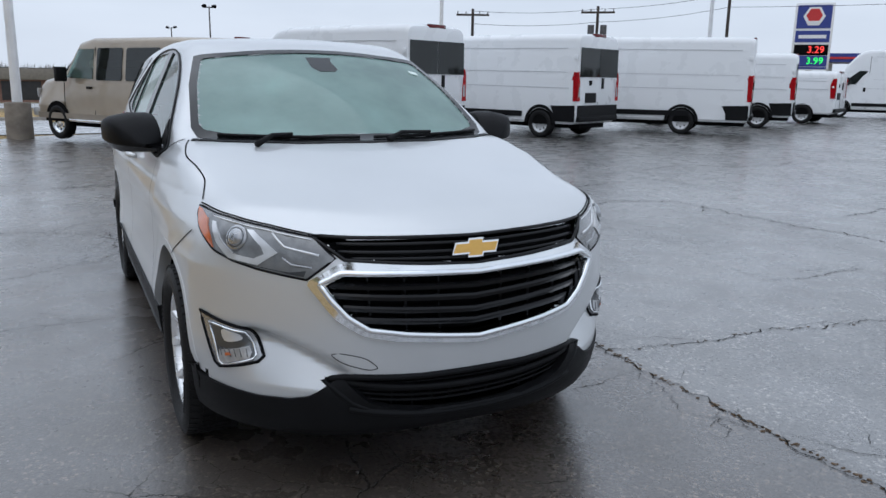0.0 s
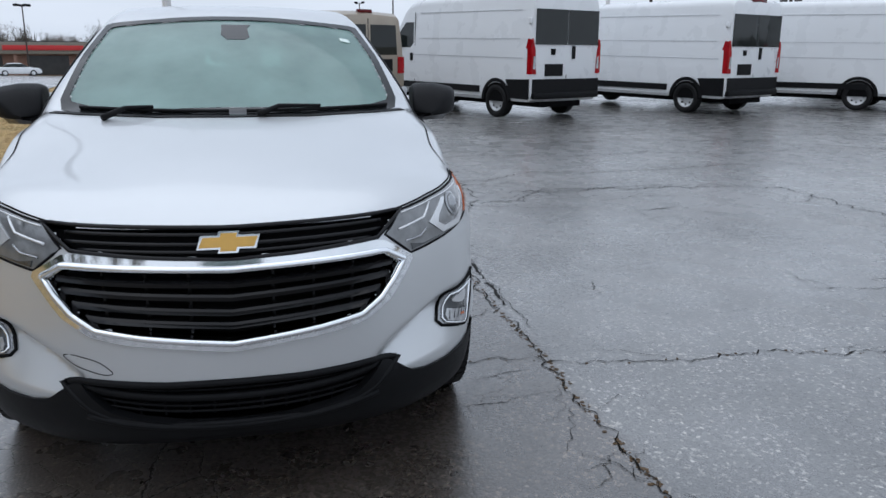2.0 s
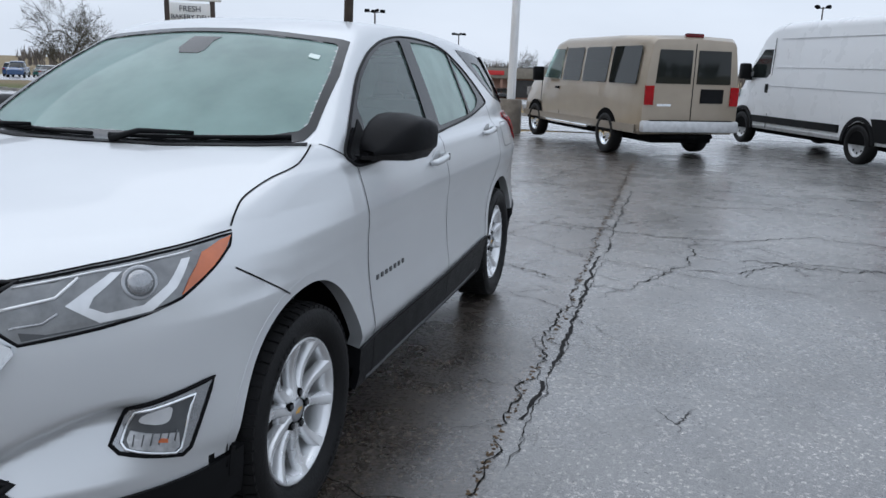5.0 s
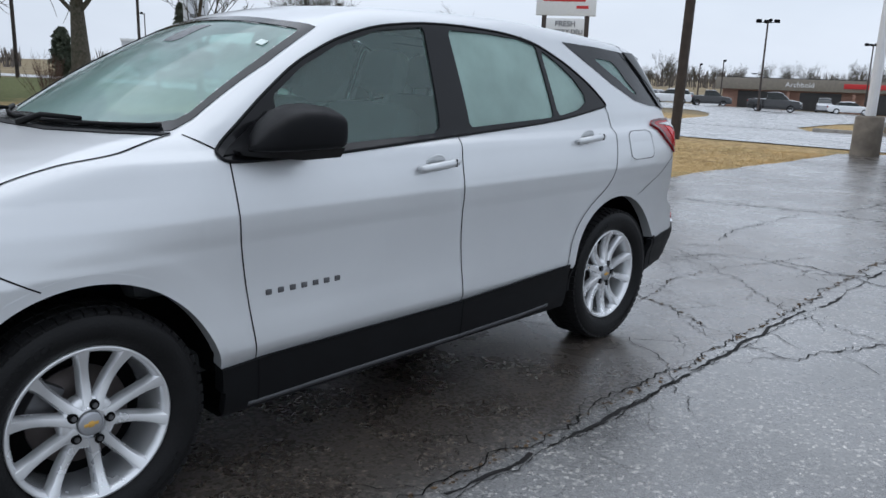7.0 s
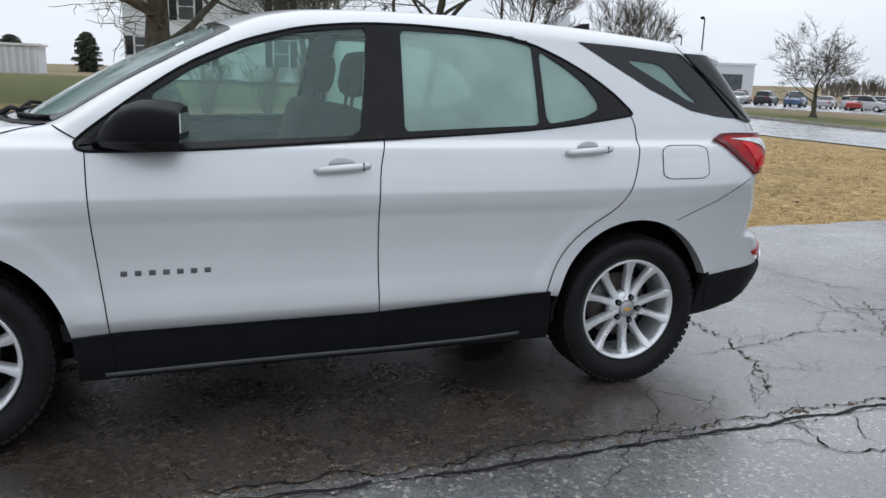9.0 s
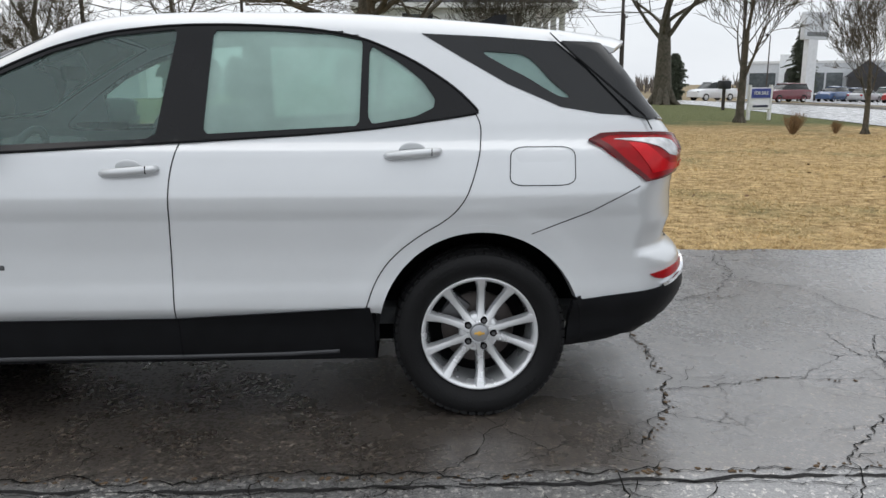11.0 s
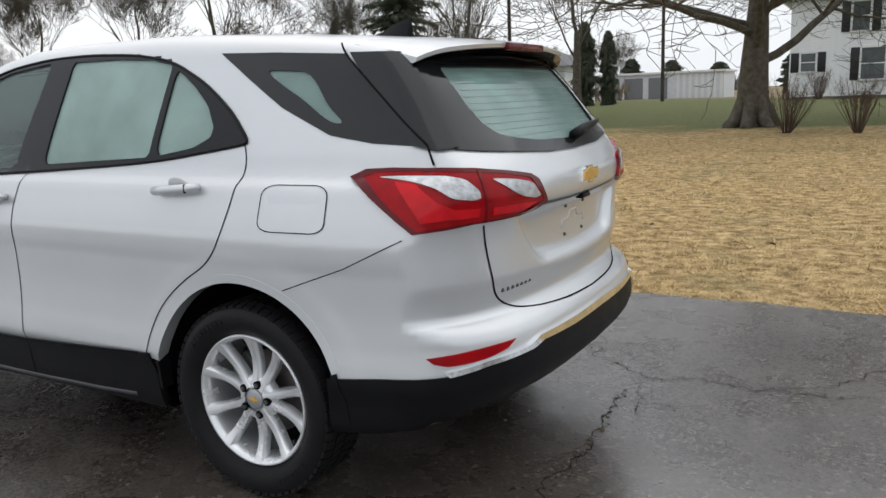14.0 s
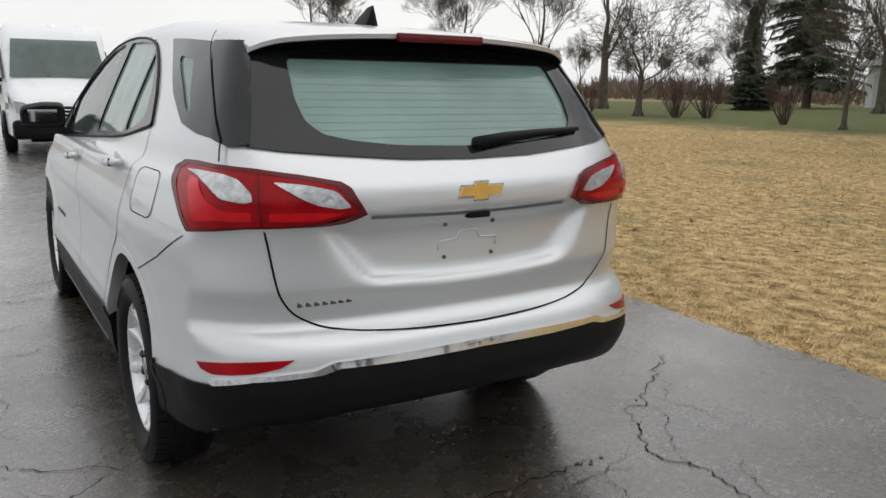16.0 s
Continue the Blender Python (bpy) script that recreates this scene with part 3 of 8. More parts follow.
crack([(-1.5, -1.76), (-1.95, -1.08), (-2.3, -0.82), (-2.5, -0.88), (-2.75, -0.86), (-3.3, -0.95)], 0.014, 0.05, 10, 0.1, 14)
crack([(-2.38, -0.33), (-2.34, -0.55), (-2.25, -0.75)], 0.010, 0.03, 11, 0, 4)
crack([(-1.48, 0.91), (-1.27, 1.3), (-0.93, 1.55), (-0.75, 1.74)], 0.012, 0.04, 12, 0, 10)
crack([(-6.3, -1.5), (-6.74, 0.1), (-6.6, 1.4), (-6.2, 3.5)], 0.032, 0.08, 13, 0, 14)
crack([(-3.75, 0.0), (-3.48, 0.43), (-2.68, 1.37), (-2.44, 2.0), (-2.1, 3.0)], 0.014, 0.05, 14, 0, 16)
crack([(-4.0, 0.75), (-3.92, 1.21), (-3.75, 1.8), (-3.82, 2.57), (-4.32, 3.24), (-4.14, 3.77), (-4.18, 4.72), (-4.5, 6.2)], 0.032, 0.05, 15, 0, 14)
crack([(-1.82, 1.38), (-1.81, 1.73), (-2.24, 1.9), (-2.75, 2.13), (-3.71, 2.17)], 0.026, 0.05, 16, 0, 12)
crack([(-2.51, 2.1), (-2.61, 2.52), (-3.14, 2.97), (-3.09, 3.45), (-3.18, 4.31), (-3.0, 5.2)], 0.028, 0.05, 17, 0, 12)
crack([(-2.43, 3.26), (-2.6, 3.77), (-2.56, 4.2)], 0.02, 0.04, 18, 0, 5)
crack([(-6.36, -1.33), (-6.4, -0.73), (-6.62, -0.12), (-6.95, 0.25), (-8.14, 0.42), (-9.6, 0.9)], 0.028, 0.05, 19, 0, 12)
crack([(-6.45, 0.01), (-5.46, 0.05), (-4.84, -0.01), (-4.37, 0.1)], 0.022, 0.05, 20, 0, 8)
crack([(-3.4, 0.14), (-3.79, 0.33), (-3.9, 0.61), (-3.8, 1.04), (-3.9, 1.32), (-4.19, 1.5), (-4.9, 2.1)], 0.024, 0.05, 22, 0, 12)
crack([(0.54, 3.4), (0.57, 3.96), (0.55, 4.5)], 0.02, 0.04, 23, 0, 5)
crack([(2.47, 1.42), (2.61, 1.49), (2.77, 1.6), (3.0, 1.9)], 0.012, 0.04, 24, 0, 6)
crack([(-2.91, -1.64), (-3.1, -1.55), (-3.21, -1.3)], 0.010, 0.03, 25, 0, 4)
crack([(-3.63, -0.12), (-3.43, 0.19), (-3.34, 0.43)], 0.012, 0.03, 26, 0, 5)
crack([(-3.55, -2.17), (-3.33, -1.42), (-3.04, -0.98), (-2.77, -0.85)], 0.014, 0.04, 27, 0, 8)
crack([(6.4, 1.2), (6.2, 0.5), (6.3, -0.4)], 0.014, 0.05, 28, 0, 5)
crack([(3.85, 1.3), (3.9, 0.74), (3.8, 0.2)], 0.012, 0.05, 29, 0, 5)
# long cracks run across the lot towards the vans, one about every two metres
wander = random.Random(21)
for k, x0 in enumerate((-5.6, -7.3, -8.9, -10.4, -1.2, 0.9)):
    pts = [(x0, 1.9 if x0 < -4 else 6.6)]
    for q in range(9):
        pts.append((x0 + wander.uniform(-0.35, 0.35), pts[-1][1] + wander.uniform(0.8, 1.4)))
    crack(pts, 0.034, 0.06, 120 + k, 0, 12)


def tar_seam(x0, x1, y0, seed):
    """A ragged strip of wet black sealant along the joint between the two pavings."""
    r = random.Random(seed)
    verts, faces, n = [], [], int((x1 - x0) / 0.04)
    half, mid = 0.02, 0.0
    for k in range(n + 1):
        half = min(0.011, max(0.002, half + r.uniform(-0.006, 0.006)))
        mid = 0.9 * mid + r.uniform(-0.012, 0.012)
        x = x0 + (x1 - x0) * k / n
        for d in (half, -half):
            verts.append((x, y0 + mid + d, land1(x, y0) + 0.0025))
    faces = [(2 * k, 2 * k + 1, 2 * k + 3, 2 * k + 2) for k in range(n)]
    part("sealant_strip", (verts, faces), TAR, pavement, "ragged strip of wet black joint sealant", smooth=False)


TAR = mat("wet_joint_tar", (0.016, 0.015, 0.015), 0.75, vary=0.4, scale=14, bump=0.5, bscale=60, spec=0.2)
tar_seam(-2.75, -1.25, 1.435, 3)
tar_seam(-1.2, -0.1, 1.47, 4)
tar_seam(0.0, 0.45, 1.43, 5)
tar_seam(-6.5, -2.9, 1.46, 6)


# ---- the silver SUV: one smooth body surface, on which every panel, lamp and trim lies ----
AXLE, HUB_Z = 1.365, 0.348
SIDE = [(0.12, 0.80), (0.25, 0.865), (0.33, 0.885), (0.42, 0.893), (0.48, 0.911), (0.52, 0.908), (0.60, 0.898), (0.72, 0.8915), (0.82, 0.8935), (0.875, 0.899), (0.91, 0.900), (0.95, 0.893),
        (1.04, 0.868), (1.09, 0.850), (1.125, 0.812), (1.2, 0.785), (1.35, 0.72), (1.5, 0.65), (1.56, 0.622), (1.72, 0.53)]
PLAN = [(-2.4, -0.17), (-2.1, -0.075), (-1.9, -0.04), (-1.7, -0.015), (-1.36, 0.0), (-0.9, 0), (0.8, 0), (1.36, 0), (1.6, -0.012), (1.8, -0.03), (2.1, -0.07), (2.4, -0.2)]
FRONT = [(0.1, 2.08), (0.22, 2.2), (0.28, 2.25), (0.36, 2.275), (0.46, 2.285), (0.6, 2.29), (0.75, 2.283), (0.86, 2.265), (0.93, 2.235), (0.98, 2.18), (1.05, 2.05), (1.3, 1.5), (1.8, 1.4)]
REAR = [(0.1, -2.07), (0.25, -2.17), (0.33, -2.23), (0.42, -2.30), (0.50, -2.335), (0.56, -2.33), (0.62, -2.318), (0.65, -2.297), (0.672, -2.258), (0.70, -2.243), (0.74, -2.250), (0.80, -2.268), (0.9, -2.264),
        (0.985, -2.275), (1.02, -2.29), (1.07, -2.287), (1.13, -2.255), (1.19, -2.21), (1.25, -2.155), (1.38, -2.05), (1.475, -1.965), (1.56, -1.90), (1.7, -1.8)]
HOOD = [(-2.5, 1.0), (0.5, 1.19), (1.1, 1.172), (1.3, 1.152), (1.6, 1.108), (1.9, 1.05), (2.1, 0.995), (2.2, 0.955), (2.35, 0.88)]
ROOF = [(1.6, 0.86), (1.35, 1.04), (1.2, 1.145), (1.0, 1.275), (0.8, 1.39), (0.6, 1.488), (0.4, 1.572), (0.25, 1.615), (0.05, 1.642), (-0.3, 1.652), (-0.7, 1.651),
        (-1.1, 1.633), (-1.5, 1.602), (-1.8, 1.57), (-2.0, 1.545), (-2.4, 1.5)]
FLOOR = [(2.35, 0.235), (1.9, 0.22), (1.0, 0.235), (-0.9, 0.245), (-1.70, 0.295), (-2.0, 0.335), (-2.15, 0.38), (-2.4, 0.46)]


def smax(a, b, k):
    h = np.maximum(k - np.abs(a - b), 0) / k
    return np.maximum(a, b) + h * h * k / 4


def body_f(x, y, z):
    """Below nought inside the car, above it outside."""
    y = np.abs(y)
    r = np.hypot(np.abs(x) - AXLE, z - HUB_Z)
    w = pchip(z, SIDE) + pchip(x, PLAN) + 0.003 / (1 + np.exp(np.clip((r - 0.520) / 0.010, -40, 40))) * np.clip((z - 0.36) / 0.12, 0, 1)
    w = w - 0.075 * np.clip((x - 1.0) / 0.7, 0, 1) * np.clip((z - 0.80) / 0.2, 0, 1)
    # the pocket beside each fog lamp: deepest under its upper edge, running out to a ledge below
    brow = pchip(y, [(0.38, 0.425), (0.47, 0.500), (0.56, 0.552), (0.66, 0.598), (0.80, 0.630)])
    scoop = 0.085 / (1 + np.exp(np.clip((z - brow) / 0.006, -40, 40))) * np.clip((z - 0.415) / 0.14, 0, 1) / (1 + np.exp((0.44 - y) / 0.02)) / (1 + np.exp((y - 0.72) / 0.02))
    xf = pchip(z, FRONT) - 0.30 * (y / 0.75) ** 3 - scoop
    plate = 0.042 / (1 + np.exp((y - 0.37 - 0.8 * (z - 0.83)) / 0.016)) / (1 + np.exp((z - 0.985) / 0.010)) / (1 + np.exp((0.795 + 0.15 * y * y - z) / 0.009))
    xr = pchip(z, REAR) + 0.13 * y * y + 0.12 * (y / 0.8) ** 6 + plate
    hood = pchip(x, HOOD) - pchip(x, [(-2.5, 0.02), (1.1, 0.02), (1.67, 0.13), (2.1, 0.08), (2.4, 0.08)]) * y * y
    green = pchip(x + 0.22 * y * y * np.clip((x + 0.2) / 0.6, 0, 1), ROOF) - 0.075 * y * y
    top = -smax(-(z - hood), -(z - green), 0.02)
    f = smax(smax(y - w, x - xf, 0.10), xr - x, 0.06 - 0.042 * np.clip((z - 0.60) / 0.06, 0, 1) * np.clip((0.99 - z) / 0.05, 0, 1))
    f = smax(f, top, 0.07)
    return smax(f, pchip(x, FLOOR) - z, 0.03)


def march(origin, way, far=2.6):
    """Where rays from inside leave the body."""
    lo, hi = np.zeros(len(origin)), np.full(len(origin), far)
    for _ in range(26):
        mid = (lo + hi) / 2
        p = origin + way * mid[:, None]
        out = body_f(p[:, 0], p[:, 1], p[:, 2]) > 0
        hi, lo = np.where(out, mid, hi), np.where(out, lo, mid)
    return origin + way * lo[:, None]


def normals(p):
    e, g = 1e-3, []
    for axis in range(3):
        d = np.zeros(3)
        d[axis] = e
        g.append(body_f(*(p + d).T) - body_f(*(p - d).T))
    g = np.array(g).T
    return g / np.linalg.norm(g, axis=1, keepdims=True)


TURN = 0.018  # metres a degree, near the corners


def on_side(q):
    """(x, z) to the car's left side."""
    q = np.asarray(q, float)
    o = np.stack([q[:, 0], 0 * q[:, 0], q[:, 1]], 1)
    return march(o, np.tile([0.0, 1, 0], (len(q), 1)))


def on_nose(q):
    """(degrees * TURN from the left side towards the front, z) round the front."""
    q = np.asarray(q, float)
    a = np.radians(q[:, 0] / TURN)
    o = np.stack([0 * a + 1.15, 0 * a, q[:, 1]], 1)
    return march(o, np.stack([np.sin(a), np.cos(a), 0 * a], 1))


def on_tail(q):
    q = np.asarray(q, float)
    a = np.radians(q[:, 0] / TURN)
    o = np.stack([0 * a - 1.15, 0 * a, q[:, 1]], 1)
    return march(o, np.stack([-np.sin(a), np.cos(a), 0 * a], 1))


def on_front(q):
    """(y, z) to the front."""
    q = np.asarray(q, float)
    o = np.stack([0 * q[:, 0] + 1.0, q[:, 0], q[:, 1]], 1)
    return march(o, np.tile([1.0, 0, 0], (len(q), 1)))


def on_back(q):
    q = np.asarray(q, float)
    o = np.stack([0 * q[:, 0] - 1.0, q[:, 0], q[:, 1]], 1)
    return march(o, np.tile([-1.0, 0, 0], (len(q), 1)))


def on_top(q):
    """(x, y) to the hood, windscreen or roof."""
    q = np.asarray(q, float)
    o = np.stack([q[:, 0], q[:, 1], 0 * q[:, 0] + 0.85], 1)
    return march(o, np.tile([0.0, 0, 1], (len(q), 1)))


def arc(pairs):
    """(degrees, z) pairs as the plane that on_nose and on_tail take."""
    return [(a * TURN, z) for a, z in pairs]


def flip(poly):
    """The same shape on the car's right, for the front and the back."""
    return [(-a, z) for a, z in poly][::-1]


def shell(poly, onto, lift=0.004, thick=0.012, step=0.03, holes=(), mirror=False):
    """A plate with the given outline that lies on the body, lifted off it and with a rim that goes down into it."""
    v, f, rims = sheet(poly, step, holes)
    p = onto(v)
    n = normals(p)
    top, low = p + n * lift, p + n * (lift - thick)
    verts = np.concatenate([top, low])
    k = len(v)
    tri = np.array(f)
    a = top[tri]
    facing = (np.cross(a[:, 1] - a[:, 0], a[:, 2] - a[:, 0]) * n[tri[:, 0]]).sum(1).sum()
    faces = [tuple(t) if facing > 0 else tuple(t)[::-1] for t in f]
    for i, j in rims:
        faces.append((j, i, i + k, j + k) if facing > 0 else (i, j, j + k, i + k))
    if mirror:
        verts = verts * [1, -1, 1]
        faces = [q[::-1] for q in faces]
    me = mesh_of("shell", verts, faces)
    me.set_sharp_from_angle(angle=radians(50))
    return me


def ribbon(line, onto, width=0.006, lift=0.0012, mirror=False, step=0.02):
    """A thin strip along a line on the body: a gap between panels."""
    q = dense(line, step, closed=False)
    p = onto(q)
    n = normals(p)
    t = np.gradient(p, axis=0)
    s = np.cross(t, n)
    s /= np.linalg.norm(s, axis=1, keepdims=True)
    verts = np.concatenate([p + s * width / 2 + n * lift, p - s * width / 2 + n * lift])
    k = len(q)
    faces = [(i, i + 1, i + 1 + k, i + k) for i in range(k - 1)]
    if mirror:
        verts = verts * [1, -1, 1]
    return mesh_of("gap", verts, faces)


def bead(line, onto, radius, lift=0.0, mirror=False, closed=False, step=0.03, n=8):
    """A round moulding along a line on the body."""
    q = dense(line, step, closed=closed)
    p = onto(q)
    p = p + normals(p) * lift
    if mirror:
        p = p * [1, -1, 1]
    return tube(p, radius, n, closed)


# outlines, seen from the left side as (x, z)
WINDOW_RIM = [(0.92, 1.118), (0.72, 1.268), (0.53, 1.392), (0.32, 1.485), (0.10, 1.545), (-0.15, 1.572), (-0.40, 1.575), (-0.69, 1.56), (-0.90, 1.525), (-1.10, 1.437),
              (-1.26, 1.335), (-1.365, 1.235), (-1.34, 1.224), (-0.90, 1.163), (-0.18, 1.121), (0.49, 1.086), (0.86, 1.080), (0.91, 1.09)]
WINDOW_RIM = rounded(WINDOW_RIM, 0.2, 2).tolist()
FRONT_PANE = [(0.66, 1.106), (0.655, 1.283), (0.51, 1.378), (0.31, 1.467), (0.095, 1.528), (-0.172, 1.557), (-0.105, 1.136)]
REAR_PANE = [(-0.312, 1.553), (-0.57, 1.550), (-0.78, 1.537), (-0.905, 1.512), (-0.892, 1.182), (-0.60, 1.168), (-0.288, 1.152)]
QUARTER_PANE = [(-0.932, 1.497), (-1.054, 1.425), (-1.14, 1.357), (-1.19, 1.285), (-1.185, 1.25), (-1.11, 1.215), (-0.925, 1.185)]
CARGO_RIM = [(-1.14, 1.54), (-1.40, 1.528), (-1.685, 1.508), (-2.028, 1.213), (-1.85, 1.225), (-1.69, 1.252), (-1.48, 1.342), (-1.30, 1.445)]
CARGO_PANE = [(-1.368, 1.47), (-1.449, 1.466), (-1.55, 1.458), (-1.601, 1.417), (-1.661, 1.345), (-1.739, 1.286), (-1.688, 1.29), (-1.622, 1.327), (-1.559, 1.367), (-1.474, 1.409)]

ROCKER = [(0.95, 0.425), (0.80, 0.435), (-0.15, 0.44), (-0.925, 0.480), (-0.942, 0.40), (-0.94, 0.262), (-0.15, 0.262), (0.95, 0.255)]
BACK_RIM = [(0, 1.157), (0.23, 1.161), (0.41, 1.174), (0.584, 1.188), (0.672, 1.199), (0.64, 1.33), (0.600, 1.457), (0.59, 1.50), (0, 1.515)]
BACK_RIM = BACK_RIM + [(-y, z) for y, z in BACK_RIM[-2:0:-1]]
BACK_PANE = [(0, 1.192), (0.245, 1.199), (0.382, 1.214), (0.458, 1.232), (0.496, 1.268), (0.508, 1.33), (0.497, 1.44), (0.468, 1.468), (0.311, 1.487), (0, 1.495)]
BACK_PANE = BACK_PANE + [(-y, z) for y, z in BACK_PANE[-2:0:-1]]
GATE_SIDE = [(a * 0.018, z) for a, z in ((41.4, 1.506), (46, 1.503), (50.5, 1.498), (52.0, 1.475), (52.6, 1.44), (54.0, 1.33), (55.2, 1.203), (52, 1.198), (49.0, 1.213), (45.4, 1.36))]
# (x, y) from above
SCREEN_RIM = [(1.235, 0.0), (1.215, 0.3), (1.12, 0.58), (1.00, 0.70), (0.93, 0.715), (0.62, 0.668), (0.36, 0.60), (0.385, 0.4), (0.395, 0.0)]
SCREEN_RIM = SCREEN_RIM + [(x, -y) for x, y in SCREEN_RIM[-2:0:-1]]
SCREEN_PANE = [(1.14, 0.0), (1.125, 0.3), (1.035, 0.565), (0.965, 0.665), (0.92, 0.680), (0.64, 0.634), (0.41, 0.574), (0.432, 0.35), (0.442, 0.0)]
SCREEN_PANE = SCREEN_PANE + [(x, -y) for x, y in SCREEN_PANE[-2:0:-1]]
# (y, z) from the front
GRILLE_IN = [(0, 0.800), (0.2, 0.809), (0.445, 0.818), (0.505, 0.783), (0.475, 0.735), (0.43, 0.68), (0.37, 0.638), (0.25, 0.617), (0.1, 0.598), (0, 0.587)]
GRILLE_IN = GRILLE_IN + [(-y, z) for y, z in GRILLE_IN[-2:0:-1]]
GRILLE_OUT = [(0, 0.828), (0.2, 0.838), (0.45, 0.859), (0.56, 0.790), (0.50, 0.70), (0.475, 0.668), (0.40, 0.617), (0.30, 0.594), (0.18, 0.580), (0, 0.558)]
GRILLE_OUT = GRILLE_OUT + [(-y, z) for y, z in GRILLE_OUT[-2:0:-1]]
UPPER_GRILLE = [(0, 0.919), (0.22, 0.925), (0.42, 0.930), (0.535, 0.936), (0.445, 0.863), (0.21, 0.844), (0, 0.832)]
UPPER_GRILLE = UPPER_GRILLE + [(-y, z) for y, z in UPPER_GRILLE[-2:0:-1]]
INTAKE = [(0, 0.454), (0.2, 0.456), (0.42, 0.468), (0.513, 0.450), (0.43, 0.372), (0.375, 0.345), (0.2, 0.316), (0, 0.311)]
INTAKE = INTAKE + [(-y, z) for y, z in INTAKE[-2:0:-1]]
HEADLAMP = arc([(65.6, 0.868), (60.9, 0.797), (52.2, 0.820), (47, 0.838), (42.5, 0.862), (37.7, 0.912), (33.1, 0.955), (31.8, 0.980), (38, 0.976), (45.1, 0.968), (53, 0.953), (61.8, 0.930)])
FOGLAMP = arc([(52.2, 0.508), (51.2, 0.546), (49.8, 0.604), (44, 0.622), (38.6, 0.640), (40.4, 0.56), (42.4, 0.470), (43.5, 0.455), (51.2, 0.488)])
VALANCE = arc([(34, 0.412), (38, 0.398), (43.5, 0.388), (51.2, 0.377), (57.5, 0.381), (60.8, 0.394), (63.2, 0.422), (64.9, 0.444), (66.5, 0.462), (68, 0.43), (71, 0.372), (75, 0.345), (82, 0.318), (90, 0.309), (90, 0.232), (60, 0.232), (34, 0.262)])
TAILLAMP = arc([(39.2, 1.120), (42.0, 1.147), (46, 1.151), (52, 1.148), (56.2, 1.141), (62, 1.124), (67.6, 1.103), (69, 1.087), (70.2, 1.050), (71.2, 1.018), (68, 0.998), (64.3, 0.987), (60, 0.984), (55.3, 0.982), (51, 0.972), (46.8, 0.960), (43, 1.04)])
APRON = arc([(33, 0.495), (45, 0.516), (50.6, 0.526), (56.2, 0.548), (64.5, 0.560), (67.2, 0.574), (77, 0.572), (90, 0.576), (90, 0.36), (60, 0.355), (45, 0.325), (33, 0.295)])
REFLECTOR = arc([(47.7, 0.583), (50.5, 0.591), (54, 0.599), (58, 0.604), (61.4, 0.606), (59.6, 0.584), (56.4, 0.569), (53, 0.561), (50.4, 0.557), (48.6, 0.566)])


def arch(x, r0, r1, n=60, a0=-30, a1=210):
    """Part of a ring round a wheel, as an outline."""
    angles = [radians(a0 + (a1 - a0) * k / n) for k in range(n + 1)]
    return [(x + r1 * math.cos(a), HUB_Z + 0.02 + r1 * math.sin(a)) for a in angles] + [(x + r0 * math.cos(a), HUB_Z + 0.02 + r0 * math.sin(a)) for a in angles[::-1]]


def grow(poly, by):
    p = np.array(poly, float)
    c = p.mean(0)
    d = p - c
    return c + d * (1 + by / np.linalg.norm(d, axis=1, keepdims=True))


